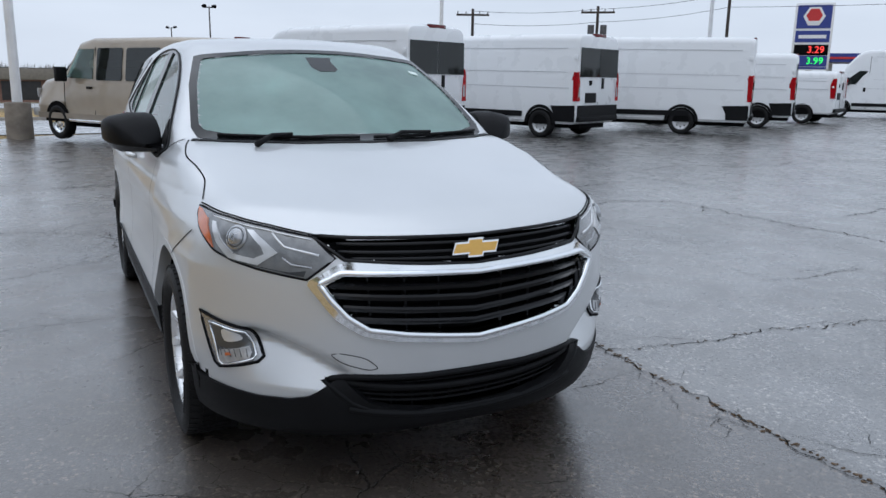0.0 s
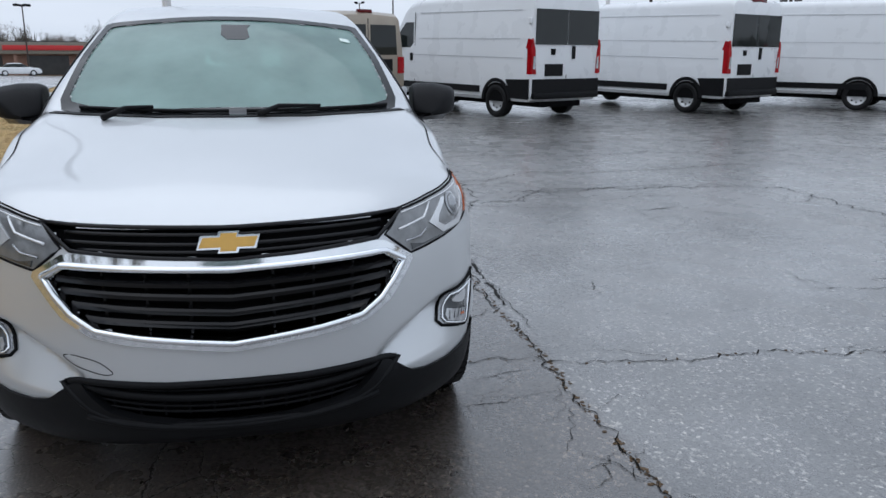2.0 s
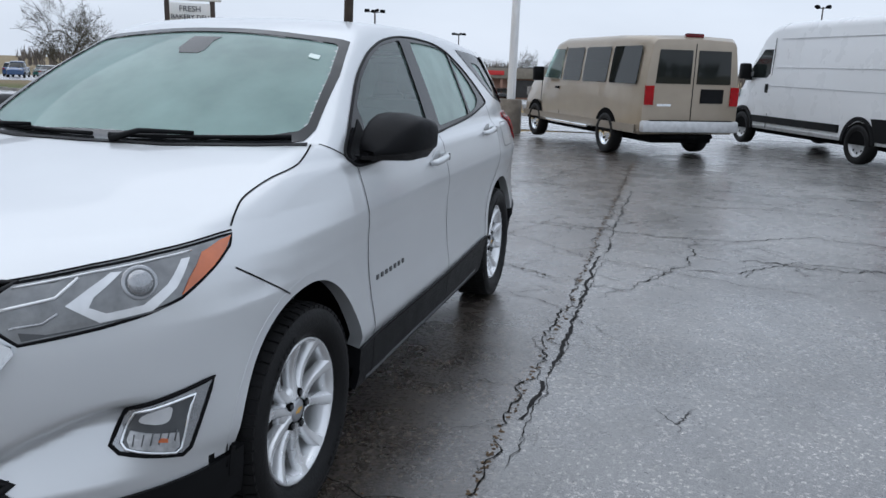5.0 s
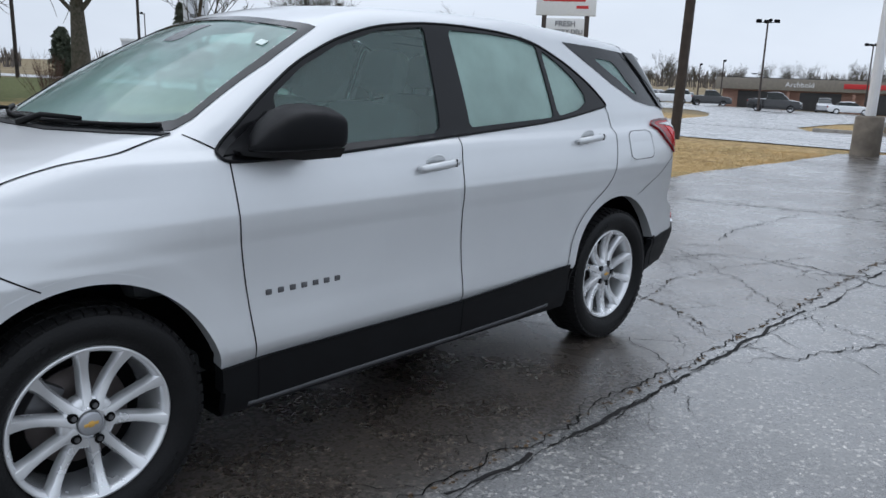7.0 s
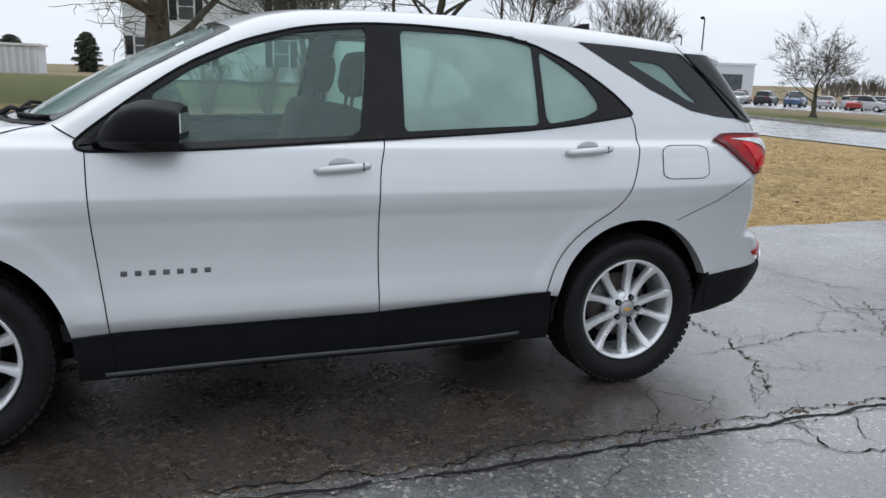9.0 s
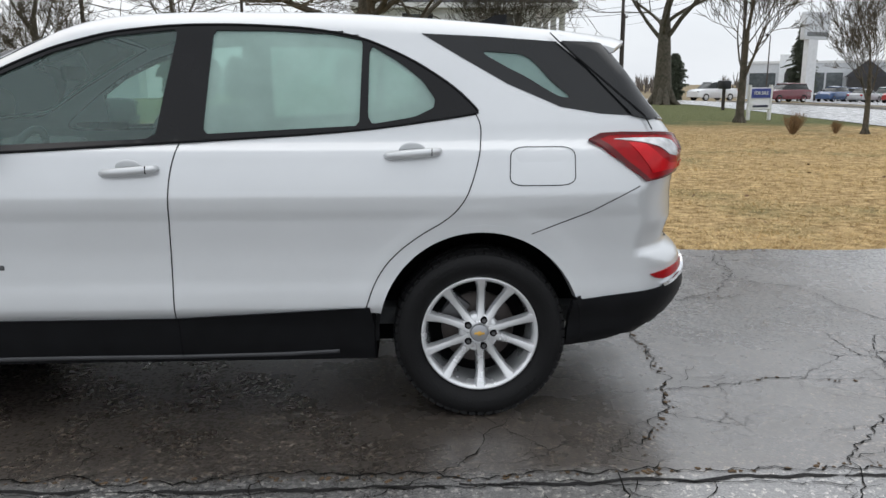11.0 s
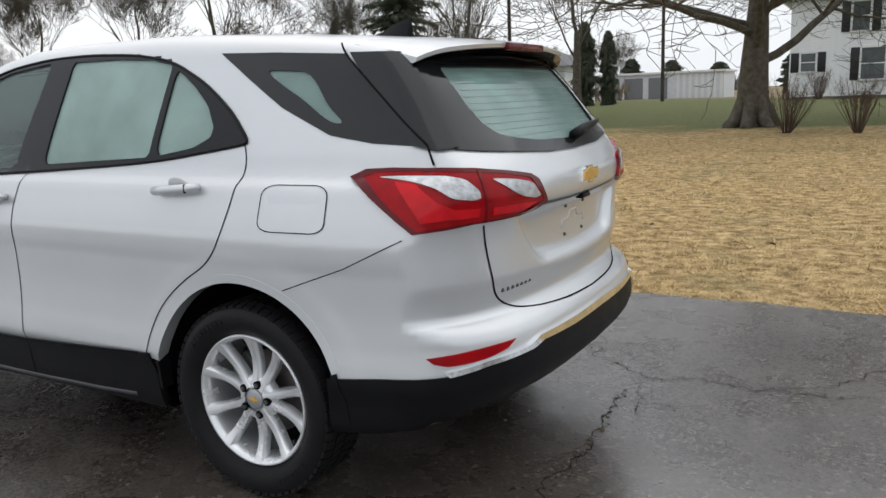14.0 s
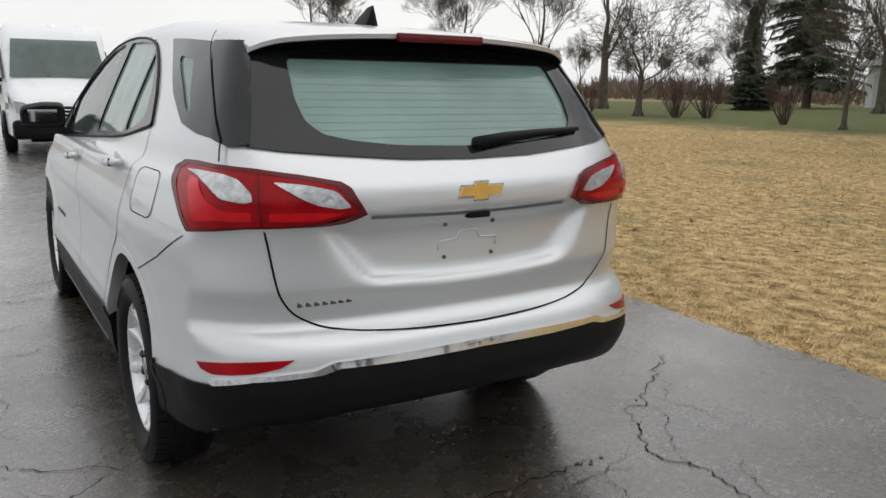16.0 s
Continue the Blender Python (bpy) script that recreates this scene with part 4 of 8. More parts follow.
def body_shell():
    """The painted skin, in one mesh, with openings for windows, wheels, grilles and lamps."""
    az = np.linspace(90, 0, 96)
    cols = [(-1.15, -math.sin(radians(a)), math.cos(radians(a))) for a in az[:-1]]
    cols += [(x, 0, 1) for x in np.linspace(-1.15, 1.15, 150)]
    cols += [(1.15, math.sin(radians(a)), math.cos(radians(a))) for a in az[::-1][1:]]
    el = np.radians(np.linspace(-62, 90, 190))
    o = np.array([[(c[0], 0, 0.72) for _ in el] for c in cols]).reshape(-1, 3)
    w = np.array([[(c[1] * math.cos(e), c[2] * math.cos(e), math.sin(e)) for e in el] for c in cols]).reshape(-1, 3)
    p = march(o, w)
    nc, ne = len(cols), len(el)
    k = np.arange(nc * ne).reshape(nc, ne)
    quads = np.stack([k[:-1, :-1], k[1:, :-1], k[1:, 1:], k[:-1, 1:]], -1).reshape(-1, 4)
    mid = p[quads].mean(1)
    x, y, z = mid.T
    cut = np.zeros(len(quads), bool)
    for pane in (FRONT_PANE, REAR_PANE, QUARTER_PANE, CARGO_PANE):
        cut |= inside(x, z, grow(pane, 0.02)) & (y > 0.5)
    for ax in (AXLE, -AXLE):
        cut |= (np.hypot(x - ax, z - HUB_Z - 0.02) < 0.418) & (y > 0.55)
        cut |= (np.abs(x - ax) < 0.417) & (z < HUB_Z) & (y > 0.55)
    cut |= inside(x, y, SCREEN_PANE) & (z > 1.12)
    cut |= inside(y, z, grow(BACK_RIM, -0.03)) & (x < -1.7)
    cut |= (inside(y, z, grow(GRILLE_IN, 0.012)) | inside(y, z, grow(INTAKE, -0.004)) | inside(y, z, UPPER_GRILLE)) & (x > 1.8)
    quads = quads[~cut]
    verts = np.concatenate([p, p * [1, -1, 1]])
    faces = np.concatenate([quads[:, ::-1], quads + nc * ne])
    me = bpy.data.meshes.new("body")
    me.from_pydata(verts.tolist(), [], faces.tolist())
    me.polygons.foreach_set("use_smooth", [True] * len(faces))
    low = (verts[faces].mean(1)[:, 2] < 0.315) | ((verts[faces].mean(1)[:, 2] < 0.46) & (np.abs(verts[faces].mean(1)[:, 1]) < 0.6) & (verts[faces].mean(1)[:, 0] < 0))
    fm = verts[faces].mean(1)
    for ax in (AXLE, -AXLE):
        low |= (np.hypot(fm[:, 0] - ax, fm[:, 2] - HUB_Z - 0.02) < 0.475) & (fm[:, 2] < (0.415 if ax > 0 else 0.452))
    me.materials.append(SILVER)
    me.materials.append(DARK)
    me.polygons.foreach_set("material_index", low.astype(np.int32))
    me.normals_split_custom_set_from_vertices(np.concatenate([normals(p), normals(p) * [1, -1, 1]]).tolist())
    return me


def wheel_parts(holder, spokes=5):
    """A tyre on an alloy wheel with five split spokes; the outer face looks along +y, the axle is the origin."""
    tyre = [(0.232, 0.055), (0.245, 0.085), (0.27, 0.105), (0.30, 0.112), (0.325, 0.104), (0.340, 0.088), (0.3465, 0.06), (0.348, 0.0), (0.3465, -0.06), (0.338, -0.09), (0.30, -0.112), (0.25, -0.10), (0.232, -0.06)]
    tv, tf = lathe(tyre, 72)
    tread = bmesh.new()
    for k in range(60):
        a = 2 * math.pi * k / 60
        for row, (s0, s1) in enumerate(((-0.098, -0.062), (-0.05, -0.004), (0.004, 0.05), (0.062, 0.098))):
            m = Matrix.Rotation(-a - row * 0.03, 4, "Y") @ Matrix.Translation((0.3445 if row in (1, 2) else 0.341, (s0 + s1) / 2, 0)) @ pose(0, 0, 0, 0, 0, 12 if row in (0, 3) else 0)
            slab(tread, -0.006, 0.006, s0 / 2 - s1 / 2, s1 / 2 - s0 / 2, -0.0135, 0.0135, 0, m)
    t = part("tyre", (tv, tf), RUBBER, holder, "wet black tyre with a blocky tread")
    tagged(part("tread", tread, RUBBER, t), kind="stuff")
    marks = bmesh.new()
    for k in range(16):
        a = radians(20 + k * 4.4) if k < 9 else radians(200 + (k - 9) * 4.4)
        slab(marks, -0.008, 0.008, 0.110, 0.1135, -0.006, 0.006, 0, Matrix.Rotation(-a, 4, "Y") @ Matrix.Translation((0.295, 0, 0)))
    tagged(part("sidewall_marking", marks, RUBBER, t), kind="stuff")
    rim = lathe([(0.205, -0.09), (0.212, 0.0), (0.216, 0.06), (0.222, 0.074), (0.230, 0.084), (0.2375, 0.085), (0.2395, 0.07), (0.236, 0.05)], 72)
    r = part("rim", (list(rim[0]), list(rim[1])), ALLOY, holder, "bright alloy rim")
    for k in range(spokes):
        base = radians(90 + 360 / spokes * k)
        sp = bmesh.new()
        for side in (-1, 1):
            rows = []
            for q in range(9):
                s = q / 8
                rad = 0.045 + 0.187 * s
                off = side * (0.0145 + 0.0545 * s ** 1.3)
                half = 0.0205 - 0.003 * math.sin(math.pi * s) + 0.022 * max(0, s - 0.75)
                crest = 0.068 + 0.017 * s - 0.020 * math.sin(math.pi * s)
                ring = []
                for dx, dy in ((-1.05, -0.034), (-1.0, -0.012), (-0.62, -0.001), (0.0, 0.001), (0.62, -0.001), (1.0, -0.012), (1.05, -0.034)):
                    turn = base - (off + dx * half) / rad
                    ring.append(sp.verts.new((rad * math.cos(turn), crest + dy, rad * math.sin(turn))))
                rows.append(ring)
            for a, b in zip(rows, rows[1:]):
                for i in range(6):
                    sp.faces.new((a[i], a[i + 1], b[i + 1], b[i]))
        part("spoke", sp, ALLOY, r)
    hub = lathe([(0.0, 0.070), (0.03, 0.070), (0.036, 0.067), (0.038, 0.060)], 32)
    face = lathe([(0.036, 0.058), (0.055, 0.060), (0.075, 0.056), (0.084, 0.045), (0.086, 0.02)], 40)
    part("hub_face", face, ALLOY, r)
    cap = part("hub_cap", hub, mat("satin_grey_cap", (0.42, 0.43, 0.45), 0.35, 0.6, vary=0.1), holder, "round grey hub cap with a small gold emblem")
    em = bmesh.new()
    slab(em, -0.021, 0.021, 0.070, 0.0725, -0.0045, 0.0045, 0.0008, pose(0, 0, 0, 0, 18, 0))
    slab(em, -0.007, 0.007, 0.070, 0.0727, -0.009, 0.009, 0.0008, pose(0, 0, 0, 0, 18, 0))
    part("emblem", em, GOLD, cap)
    for k in range(5):
        a = radians(90 + 72 * k)
        c = (0.057 * math.cos(a), 0.057 * math.sin(a))
        nut = bmesh.new()
        rod(nut, (c[0], 0.050, c[1]), (c[0], 0.0745, c[1]), 0.0095, 0.008, 6)
        part("lug_nut", nut, STEEL, holder)
        # a dark disc painted as the shade in the recess round each nut
        cup = bmesh.new()
        rod(cup, (c[0], 0.056, c[1]), (c[0], 0.0690, c[1]), 0.0150, 0.0145, 14)
        part("lug_recess_shade", cup, DARK, holder)
    disc = lathe([(0.0, -0.02), (0.07, -0.02), (0.15, -0.025), (0.152, -0.035), (0.15, -0.045), (0.0, -0.05)], 40)
    part("brake_disc", disc, mat("rusty_brake_steel", (0.10, 0.085, 0.08), 0.55, 0.5, vary=0.3, scale=10), holder)
    cal = bmesh.new()
    slab(cal, -0.06, 0.06, -0.06, 0.005, 0.085, 0.165, 0.01, Matrix.Rotation(radians(70), 4, "Y"))
    part("brake_caliper", cal, STEEL, holder)
    # a dark disc painted as the shade behind the spokes
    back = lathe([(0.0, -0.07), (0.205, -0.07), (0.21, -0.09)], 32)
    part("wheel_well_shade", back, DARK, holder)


car = thing("suv", "silver compact SUV with black lower cladding, wet and parked on asphalt", "car")
part("body", body_shell(), SILVER, car, "silver metallic painted body shell")

# panes and their black surrounds
for left in (True, False):
    mir = not left
    rim = part("window_surround", shell(WINDOW_RIM, on_side, 0.004, 0.02, 0.03, [rounded(FRONT_PANE, 0.05, 2), rounded(REAR_PANE, 0.05, 2), rounded(QUARTER_PANE, 0.10, 2)], mir), GLOSS_BLACK, car, "black window surround and pillars")
    part("window_weatherstrip", bead(WINDOW_RIM, on_side, 0.0055, 0.004, mir, True), BLACK_PLASTIC, rim)
    part("door_window", shell(grow(rounded(FRONT_PANE, 0.05, 2), 0.012), on_side, -0.004, 0.004, 0.05, (), mir), SIDE_GLASS, car, "clear front door glass, slightly misted")
    part("door_window", shell(grow(rounded(REAR_PANE, 0.05, 2), 0.012), on_side, -0.004, 0.004, 0.05, (), mir), REAR_SIDE_GLASS, car, "misted rear door glass")
    part("quarter_window", shell(grow(rounded(QUARTER_PANE, 0.10, 2), 0.012), on_side, -0.004, 0.004, 0.05, (), mir), REAR_SIDE_GLASS, car, "misted rear quarter glass")
    part("cargo_window", shell(CARGO_RIM, on_side, 0.003, 0.01, 0.03, [rounded(CARGO_PANE, 0.22, 2)], mir), FRIT, car, "dark cargo side window with a clear middle")
    part("cargo_window_pane", shell(grow(rounded(CARGO_PANE, 0.22, 2), 0.012), on_side, -0.003, 0.004, 0.05, (), mir), CAR_GLASS, car)
    part("tailgate_side_trim", shell(GATE_SIDE, on_tail, 0.012, 0.02, 0.025, (), mir), FRIT, car, "gloss black tailgate pillar trim")
    part("rocker_cladding", shell(ROCKER, on_side, 0.010, 0.03, 0.04, (), mir), BLACK_PLASTIC, car, "black plastic sill cladding")
    part("sill_strip", bead([(0.86, 0.272), (0.3, 0.278), (-0.15, 0.278), (-0.6, 0.285), (-0.80, 0.295)], on_side, 0.011, 0.004, mir), SILL_GREY, car)
    for ax in (AXLE, -AXLE):
        b0, b1 = (12, 160) if ax < 0 else (9, 172)
        part("wheel_arch_lip", shell(arch(ax, 0.406, 0.436, a0=b0, a1=b1), on_side, 0.0012, 0.05, 0.03, (), mir), SILVER, car, "silver wheel arch edge")
        part("arch_cladding", shell(arch(ax, 0.406, 0.420, n=14, a0=-4, a1=b0 if ax < 0 else 8), on_side, 0.010, 0.05, 0.03, (), mir), BLACK_PLASTIC, car)
        part("arch_cladding", shell(arch(ax, 0.406, 0.424, n=14, a0=b1, a1=184), on_side, 0.010, 0.05, 0.03, (), mir), BLACK_PLASTIC, car)
        lin = []
        for a in range(0, 181, 10):
            c, s = math.cos(radians(a)), math.sin(radians(a))
            lin.append([(ax + 0.432 * c, (1 if left else -1) * y, HUB_Z + 0.02 + 0.432 * s) for y in (0.86, 0.72, 0.60)] + [(ax, (1 if left else -1) * 0.60, HUB_Z)])
        vv = [p for row in lin for p in row]
        ff = [(4 * i + j, 4 * i + j + 1, 4 * i + j + 5, 4 * i + j + 4) for i in range(len(lin) - 1) for j in range(3)]
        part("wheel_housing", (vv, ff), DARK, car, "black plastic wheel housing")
    # gaps between doors, fender, hood and bumpers
    door_front = [(0.885, 1.085), (0.882, 0.89), (0.866, 0.71), (0.84, 0.48), (0.825, 0.29)]
    door_mid = [(-0.20, 1.12), (-0.172, 1.02), (-0.163, 0.90), (-0.160, 0.69), (-0.163, 0.46), (-0.175, 0.27)]
    door_back = [(-1.345, 1.235), (-1.372, 1.18), (-1.362, 1.08), (-1.335, 0.98), (-1.30, 0.895), (-1.235, 0.825), (-1.12, 0.762), (-1.01, 0.675), (-0.945, 0.58), (-0.908, 0.47)]
    for line in (door_front, door_mid, door_back):
        part("door_gap", ribbon(rounded_line(line), on_side, 0.0045, 0.0015, mir), GAP, car)
    part("door_gap", ribbon([(0.80, 0.437), (-0.15, 0.442), (-0.88, 0.478)], on_side, 0.006, 0.0125, mir), GAP, car)
    part("door_gap", ribbon([(-0.175, 0.44), (-0.178, 0.27)], on_side, 0.006, 0.012, mir), GAP, car)
    part("door_gap", ribbon([(0.83, 0.43), (0.823, 0.27)], on_side, 0.006, 0.012, mir), GAP, car)
    part("fender_gap", ribbon([(0.905, 1.118), (0.99, 1.165)], on_side, 0.006, 0.0015, mir), GAP, car)
    part("bumper_gap", ribbon([(-1.565, 0.765), (-1.80, 0.85), (-2.0, 0.945)], on_side, 0.0035, 0.0015, mir), GAP, car)
    part("bumper_gap", ribbon(arc([(33, 0.90), (27, 0.84), (20.5, 0.775)]), on_nose, 0.005, 0.0015, mir), GAP, car)
    part("cargo_gap", ribbon([(-1.66, 1.535), (-1.69, 1.505), (-2.03, 1.212), (-2.06, 1.155)], on_side, 0.007, 0.0138, mir), GAP, car)
    part("hood_gap", ribbon(arc([(64, 0.930), (61.5, 0.938), (53, 0.960), (45.1, 0.975), (38, 0.983), (31.5, 0.988)]), on_nose, 0.006, 0.0015, mir), GAP, car)
    hy = -1 if mir else 1
    part("hood_gap", ribbon(rounded_line([(1.63, hy * 0.79), (1.58, hy * 0.775), (1.51, hy * 0.758), (1.415, hy * 0.766), (1.25, hy * 0.787), (1.12, hy * 0.77), (1.02, hy * 0.738)]), on_top, 0.006, 0.0015), GAP, car)
    fuel = rounded(dense([(-1.475, 0.955), (-1.482, 1.10), (-1.735, 1.10), (-1.735, 0.955)], 0.13), 0.25, 3)
    if left:
        part("fuel_door", shell(fuel, on_side, 0.0015, 0.004, 0.05), SILVER, car, "rounded silver fuel door")
        part("fuel_door_gap", ribbon(list(fuel) + [fuel[0]], on_side, 0.0035, 0.0022), GAP, car)
    # door handles
    for hx, hz in ((-0.02, 1.022), (-1.10, 1.082)):
        p = on_side([(hx, hz)])[0]
        s = 1 if left else -1
        cup = bmesh.new()
        bmesh.ops.create_uvsphere(cup, u_segments=20, v_segments=10, radius=1)
        bmesh.ops.transform(cup, matrix=Matrix.LocRotScale((hx, s * (p[1] - 0.004), hz + 0.004), Euler((radians(-18 * s), radians(-3), 0)), (0.055, 0.008, 0.04)), verts=cup.verts)
        han = part("door_handle", tube([(hx + 0.105, s * (p[1] + 0.006), hz - 0.012), (hx + 0.09, s * (p[1] + 0.030), hz - 0.008), (hx + 0.03, s * (p[1] + 0.038), hz - 0.003), (hx - 0.05, s * (p[1] + 0.036), hz + 0.003), (hx - 0.095, s * (p[1] + 0.026), hz + 0.007), (hx - 0.105, s * (p[1] + 0.002), hz + 0.008)], [0.010, 0.0155, 0.0165, 0.0165, 0.0155, 0.010], 12), SILVER, car, "silver pull handle")
        part("handle_recess", cup, SILVER, han)
        lock = bmesh.new()
        slab(lock, hx - 0.075, hx - 0.072, s * (p[1] + 0.02), s * (p[1] + 0.0472), hz - 0.010, hz + 0.019, 0)
        part("lock_gap", lock, GAP, han)
    # mirrors
    s = 1 if left else -1
    mirr = bmesh.new()
    rings = []
    for x0, z0, z1, y0, y1 in ((0.560, 1.150, 1.235, 0.87, 1.045), (0.556, 1.136, 1.246, 0.855, 1.058), (0.575, 1.128, 1.256, 0.845, 1.065), (0.64, 1.126, 1.266, 0.84, 1.06), (0.70, 1.124, 1.264, 0.835, 1.045), (0.75, 1.122, 1.245, 0.83, 1.02), (0.79, 1.120, 1.208, 0.825, 0.975), (0.815, 1.120, 1.165, 0.825, 0.93), (0.822, 1.122, 1.145, 0.83, 0.90)):
        ring = []
        for q in range(24):
            a = 2 * math.pi * q / 24
            cx, cz = math.copysign(abs(math.cos(a)) ** 0.30, math.cos(a)), math.copysign(abs(math.sin(a)) ** 0.36, math.sin(a))
            ring.append(mirr.verts.new((x0 + 0.02 * cx, s * ((y0 + y1) / 2 + (y1 - y0) / 2 * cx), (z0 + z1) / 2 + (z1 - z0) / 2 * cz - 0.02 * max(0, cx) * (1 if cz > 0 else 0))))
        rings.append(ring)
    for ra, rb in zip(rings, rings[1:]):
        for q in range(24):
            mirr.faces.new((ra[q], ra[(q + 1) % 24], rb[(q + 1) % 24], rb[q]))
    mirr.faces.new(rings[0])
    mirr.faces.new(rings[-1][::-1])
    bmesh.ops.recalc_face_normals(mirr, faces=mirr.faces)
    mo = part("side_mirror", mirr, BLACK_PLASTIC, car, "black plastic side mirror with water drops")
    arm = bmesh.new()
    ends = [[arm.verts.new((x0, s * y0, z0)) for y0, z0 in ring] for x0, ring in ((0.575, ((0.80, 1.088), (1.02, 1.098), (1.045, 1.132), (0.80, 1.128))), (0.70, ((0.80, 1.082), (0.99, 1.092), (1.02, 1.124), (0.80, 1.126))), (0.80, ((0.80, 1.092), (0.90, 1.098), (0.93, 1.120), (0.80, 1.130))), (0.86, ((0.80, 1.10), (0.85, 1.104), (0.86, 1.116), (0.80, 1.122))))]
    for ra, rb in zip(ends, ends[1:]):
        for q in range(4):
            arm.faces.new((ra[q], ra[(q + 1) % 4], rb[(q + 1) % 4], rb[q]))
    arm.faces.new(ends[0])
    arm.faces.new(ends[-1][::-1])
    bmesh.ops.recalc_face_normals(arm, faces=arm.faces)
    part("mirror_base", arm, GLOSS_BLACK, mo)
    mg = bmesh.new()
    pane = [[mg.verts.new((x0 + dx, s * y0, z0)) for x0, y0, z0 in ((0.540, 0.886, 1.160), (0.572, 1.028, 1.160), (0.572, 1.028, 1.226), (0.540, 0.886, 1.226))] for dx in (0.0, -0.004)]
    for ring in (pane[0], pane[1][::-1]):
        mg.faces.new(ring)
    for q in range(4):
        mg.faces.new((pane[0][q], pane[1][q], pane[1][(q + 1) % 4], pane[0][(q + 1) % 4]))
    part("mirror_glass", mg, mat("mirror_silver", (0.7, 0.72, 0.73), 0.03, 1.0), mo, "rear-view mirror glass")
    sail = [(0.90, 1.10), (0.70, 1.235), (0.672, 1.115)]
    part("mirror_sail", shell(sail, on_side, 0.008, 0.012, 0.04, (), mir), BLACK_PLASTIC, car)
    # head lamps
    hl = part("headlamp", shell(HEADLAMP, on_nose, 0.003, 0.02, 0.025, (), mir), LAMP_BASE, car, "angular headlamp with a projector lens and amber corner")
    part("lamp_bezel", shell(arc([(55.9, 0.878), (53.2, 0.913), (50.8, 0.940), (49.5, 0.940), (52.8, 0.892), (53.4, 0.870), (51.5, 0.853), (47.3, 0.862), (44.2, 0.90), (41.9, 0.949), (40.6, 0.950), (43.1, 0.888), (46.3, 0.845), (52.3, 0.833)]), on_nose, 0.0075, 0.006, 0.015, (), mir), LAMP_SILVER, hl, "bright angular lamp bezel")
    part("lamp_strip", bead(arc([(62.9, 0.876), (56.9, 0.897), (54.4, 0.936)]), on_nose, 0.0045, 0.004, mir), LAMP_SILVER, hl, "bright light strip")
    part("lamp_strip", bead(arc([(61.8, 0.836), (58.3, 0.843), (56.7, 0.863)]), on_nose, 0.0035, 0.004, mir), LAMP_GREY, hl)
    part("lamp_strip", bead(arc([(61.5, 0.922), (53, 0.944), (45.1, 0.958), (40, 0.964)]), on_nose, 0.003, 0.004, mir), LAMP_SILVER, hl)
    part("lamp_shade", shell(arc([(60.5, 0.806), (52.2, 0.828), (46, 0.841), (44, 0.852), (52.4, 0.829), (58, 0.818), (60.8, 0.826)]), on_nose, 0.006, 0.005, 0.02, (), mir), LAMP_DARK, hl)
    c = on_nose(arc([(47.5, 0.914)]))
    nn = normals(c)[0]
    c = c[0] + nn * 0.003
    c, nn = Vector(c * [1, s, 1]), Vector(nn * [1, s, 1])
    for r0, depth, material, nm in ((0.043, 0.006, LAMP_GREY, "projector_ring"), (0.039, 0.008, LAMP_DARK, "projector_shroud"), (0.032, 0.016, LAMP_GREY, "projector_lens")):
        lens = bmesh.new()
        bmesh.ops.create_uvsphere(lens, u_segments=24, v_segments=12, radius=1)
        bmesh.ops.transform(lens, matrix=Matrix.Translation(c) @ nn.to_track_quat("Z", "Y").to_matrix().to_4x4() @ Matrix.Diagonal((r0, r0, depth, 1)), verts=lens.verts)
        part(nm, lens, material, hl)
    part("amber_corner", shell(arc([(41.2, 0.905), (38.7, 0.955), (35, 0.970), (32.4, 0.975), (34.2, 0.950), (38, 0.914), (42.4, 0.870)]), on_nose, 0.0075, 0.006, 0.02, (), mir), AMBER, hl, "amber side reflector")
    part("headlamp_gap", bead(HEADLAMP, on_nose, 0.0045, 0.001, mir, True), GAP, hl)
    fog = part("fog_lamp", shell(FOGLAMP, on_nose, 0.004, 0.03, 0.02, (), mir), LAMP_GREY, car, "fog lamp with a bright inner bezel and dark surround")
    part("fog_gap", bead(FOGLAMP, on_nose, 0.006, 0.003, mir, True), GAP, fog)
    pocket = arc([(50.8, 0.512), (50.0, 0.546), (48.8, 0.592), (44, 0.606), (41.6, 0.612), (42.6, 0.56), (43.7, 0.478), (44.5, 0.468), (50.3, 0.496)])
    part("fog_recess", shell(pocket, on_nose, 0.0075, 0.004, 0.02, (), mir), LAMP_DARK, fog)
    part("fog_bezel", bead(pocket, on_nose, 0.0045, 0.008, mir, True), CHROME, fog, "thin bright bezel")
    part("fog_lens", shell(arc([(50.0, 0.519), (49.4, 0.541), (44.0, 0.522), (44.0, 0.484), (44.8, 0.474), (49.8, 0.500)]), on_nose, 0.012, 0.006, 0.02, (), mir), CLEAR_LENS, fog, "clear ribbed fog lens")
    for k in range(6):
        part("lens_rib", bead(arc([(49.4 - 0.95 * k, 0.504), (49.0 - 0.95 * k, 0.533)]), on_nose, 0.0018, 0.0125, mir, n=4), LAMP_DARK, fog)
    part("fog_reflector", shell(rounded(arc([(48.6, 0.566), (48.0, 0.586), (45.2, 0.598), (44.6, 0.592), (45.0, 0.562), (46.0, 0.553)]), 0.2, 2), on_nose, 0.012, 0.006, 0.02, (), mir), LAMP_SILVER, fog, "silver upper fog reflector")
    part("fog_bulb", shell(arc([(46.6, 0.510), (46.3, 0.519), (45.4, 0.514), (45.5, 0.504)]), on_nose, 0.015, 0.004, 0.02, (), mir), AMBER, fog)
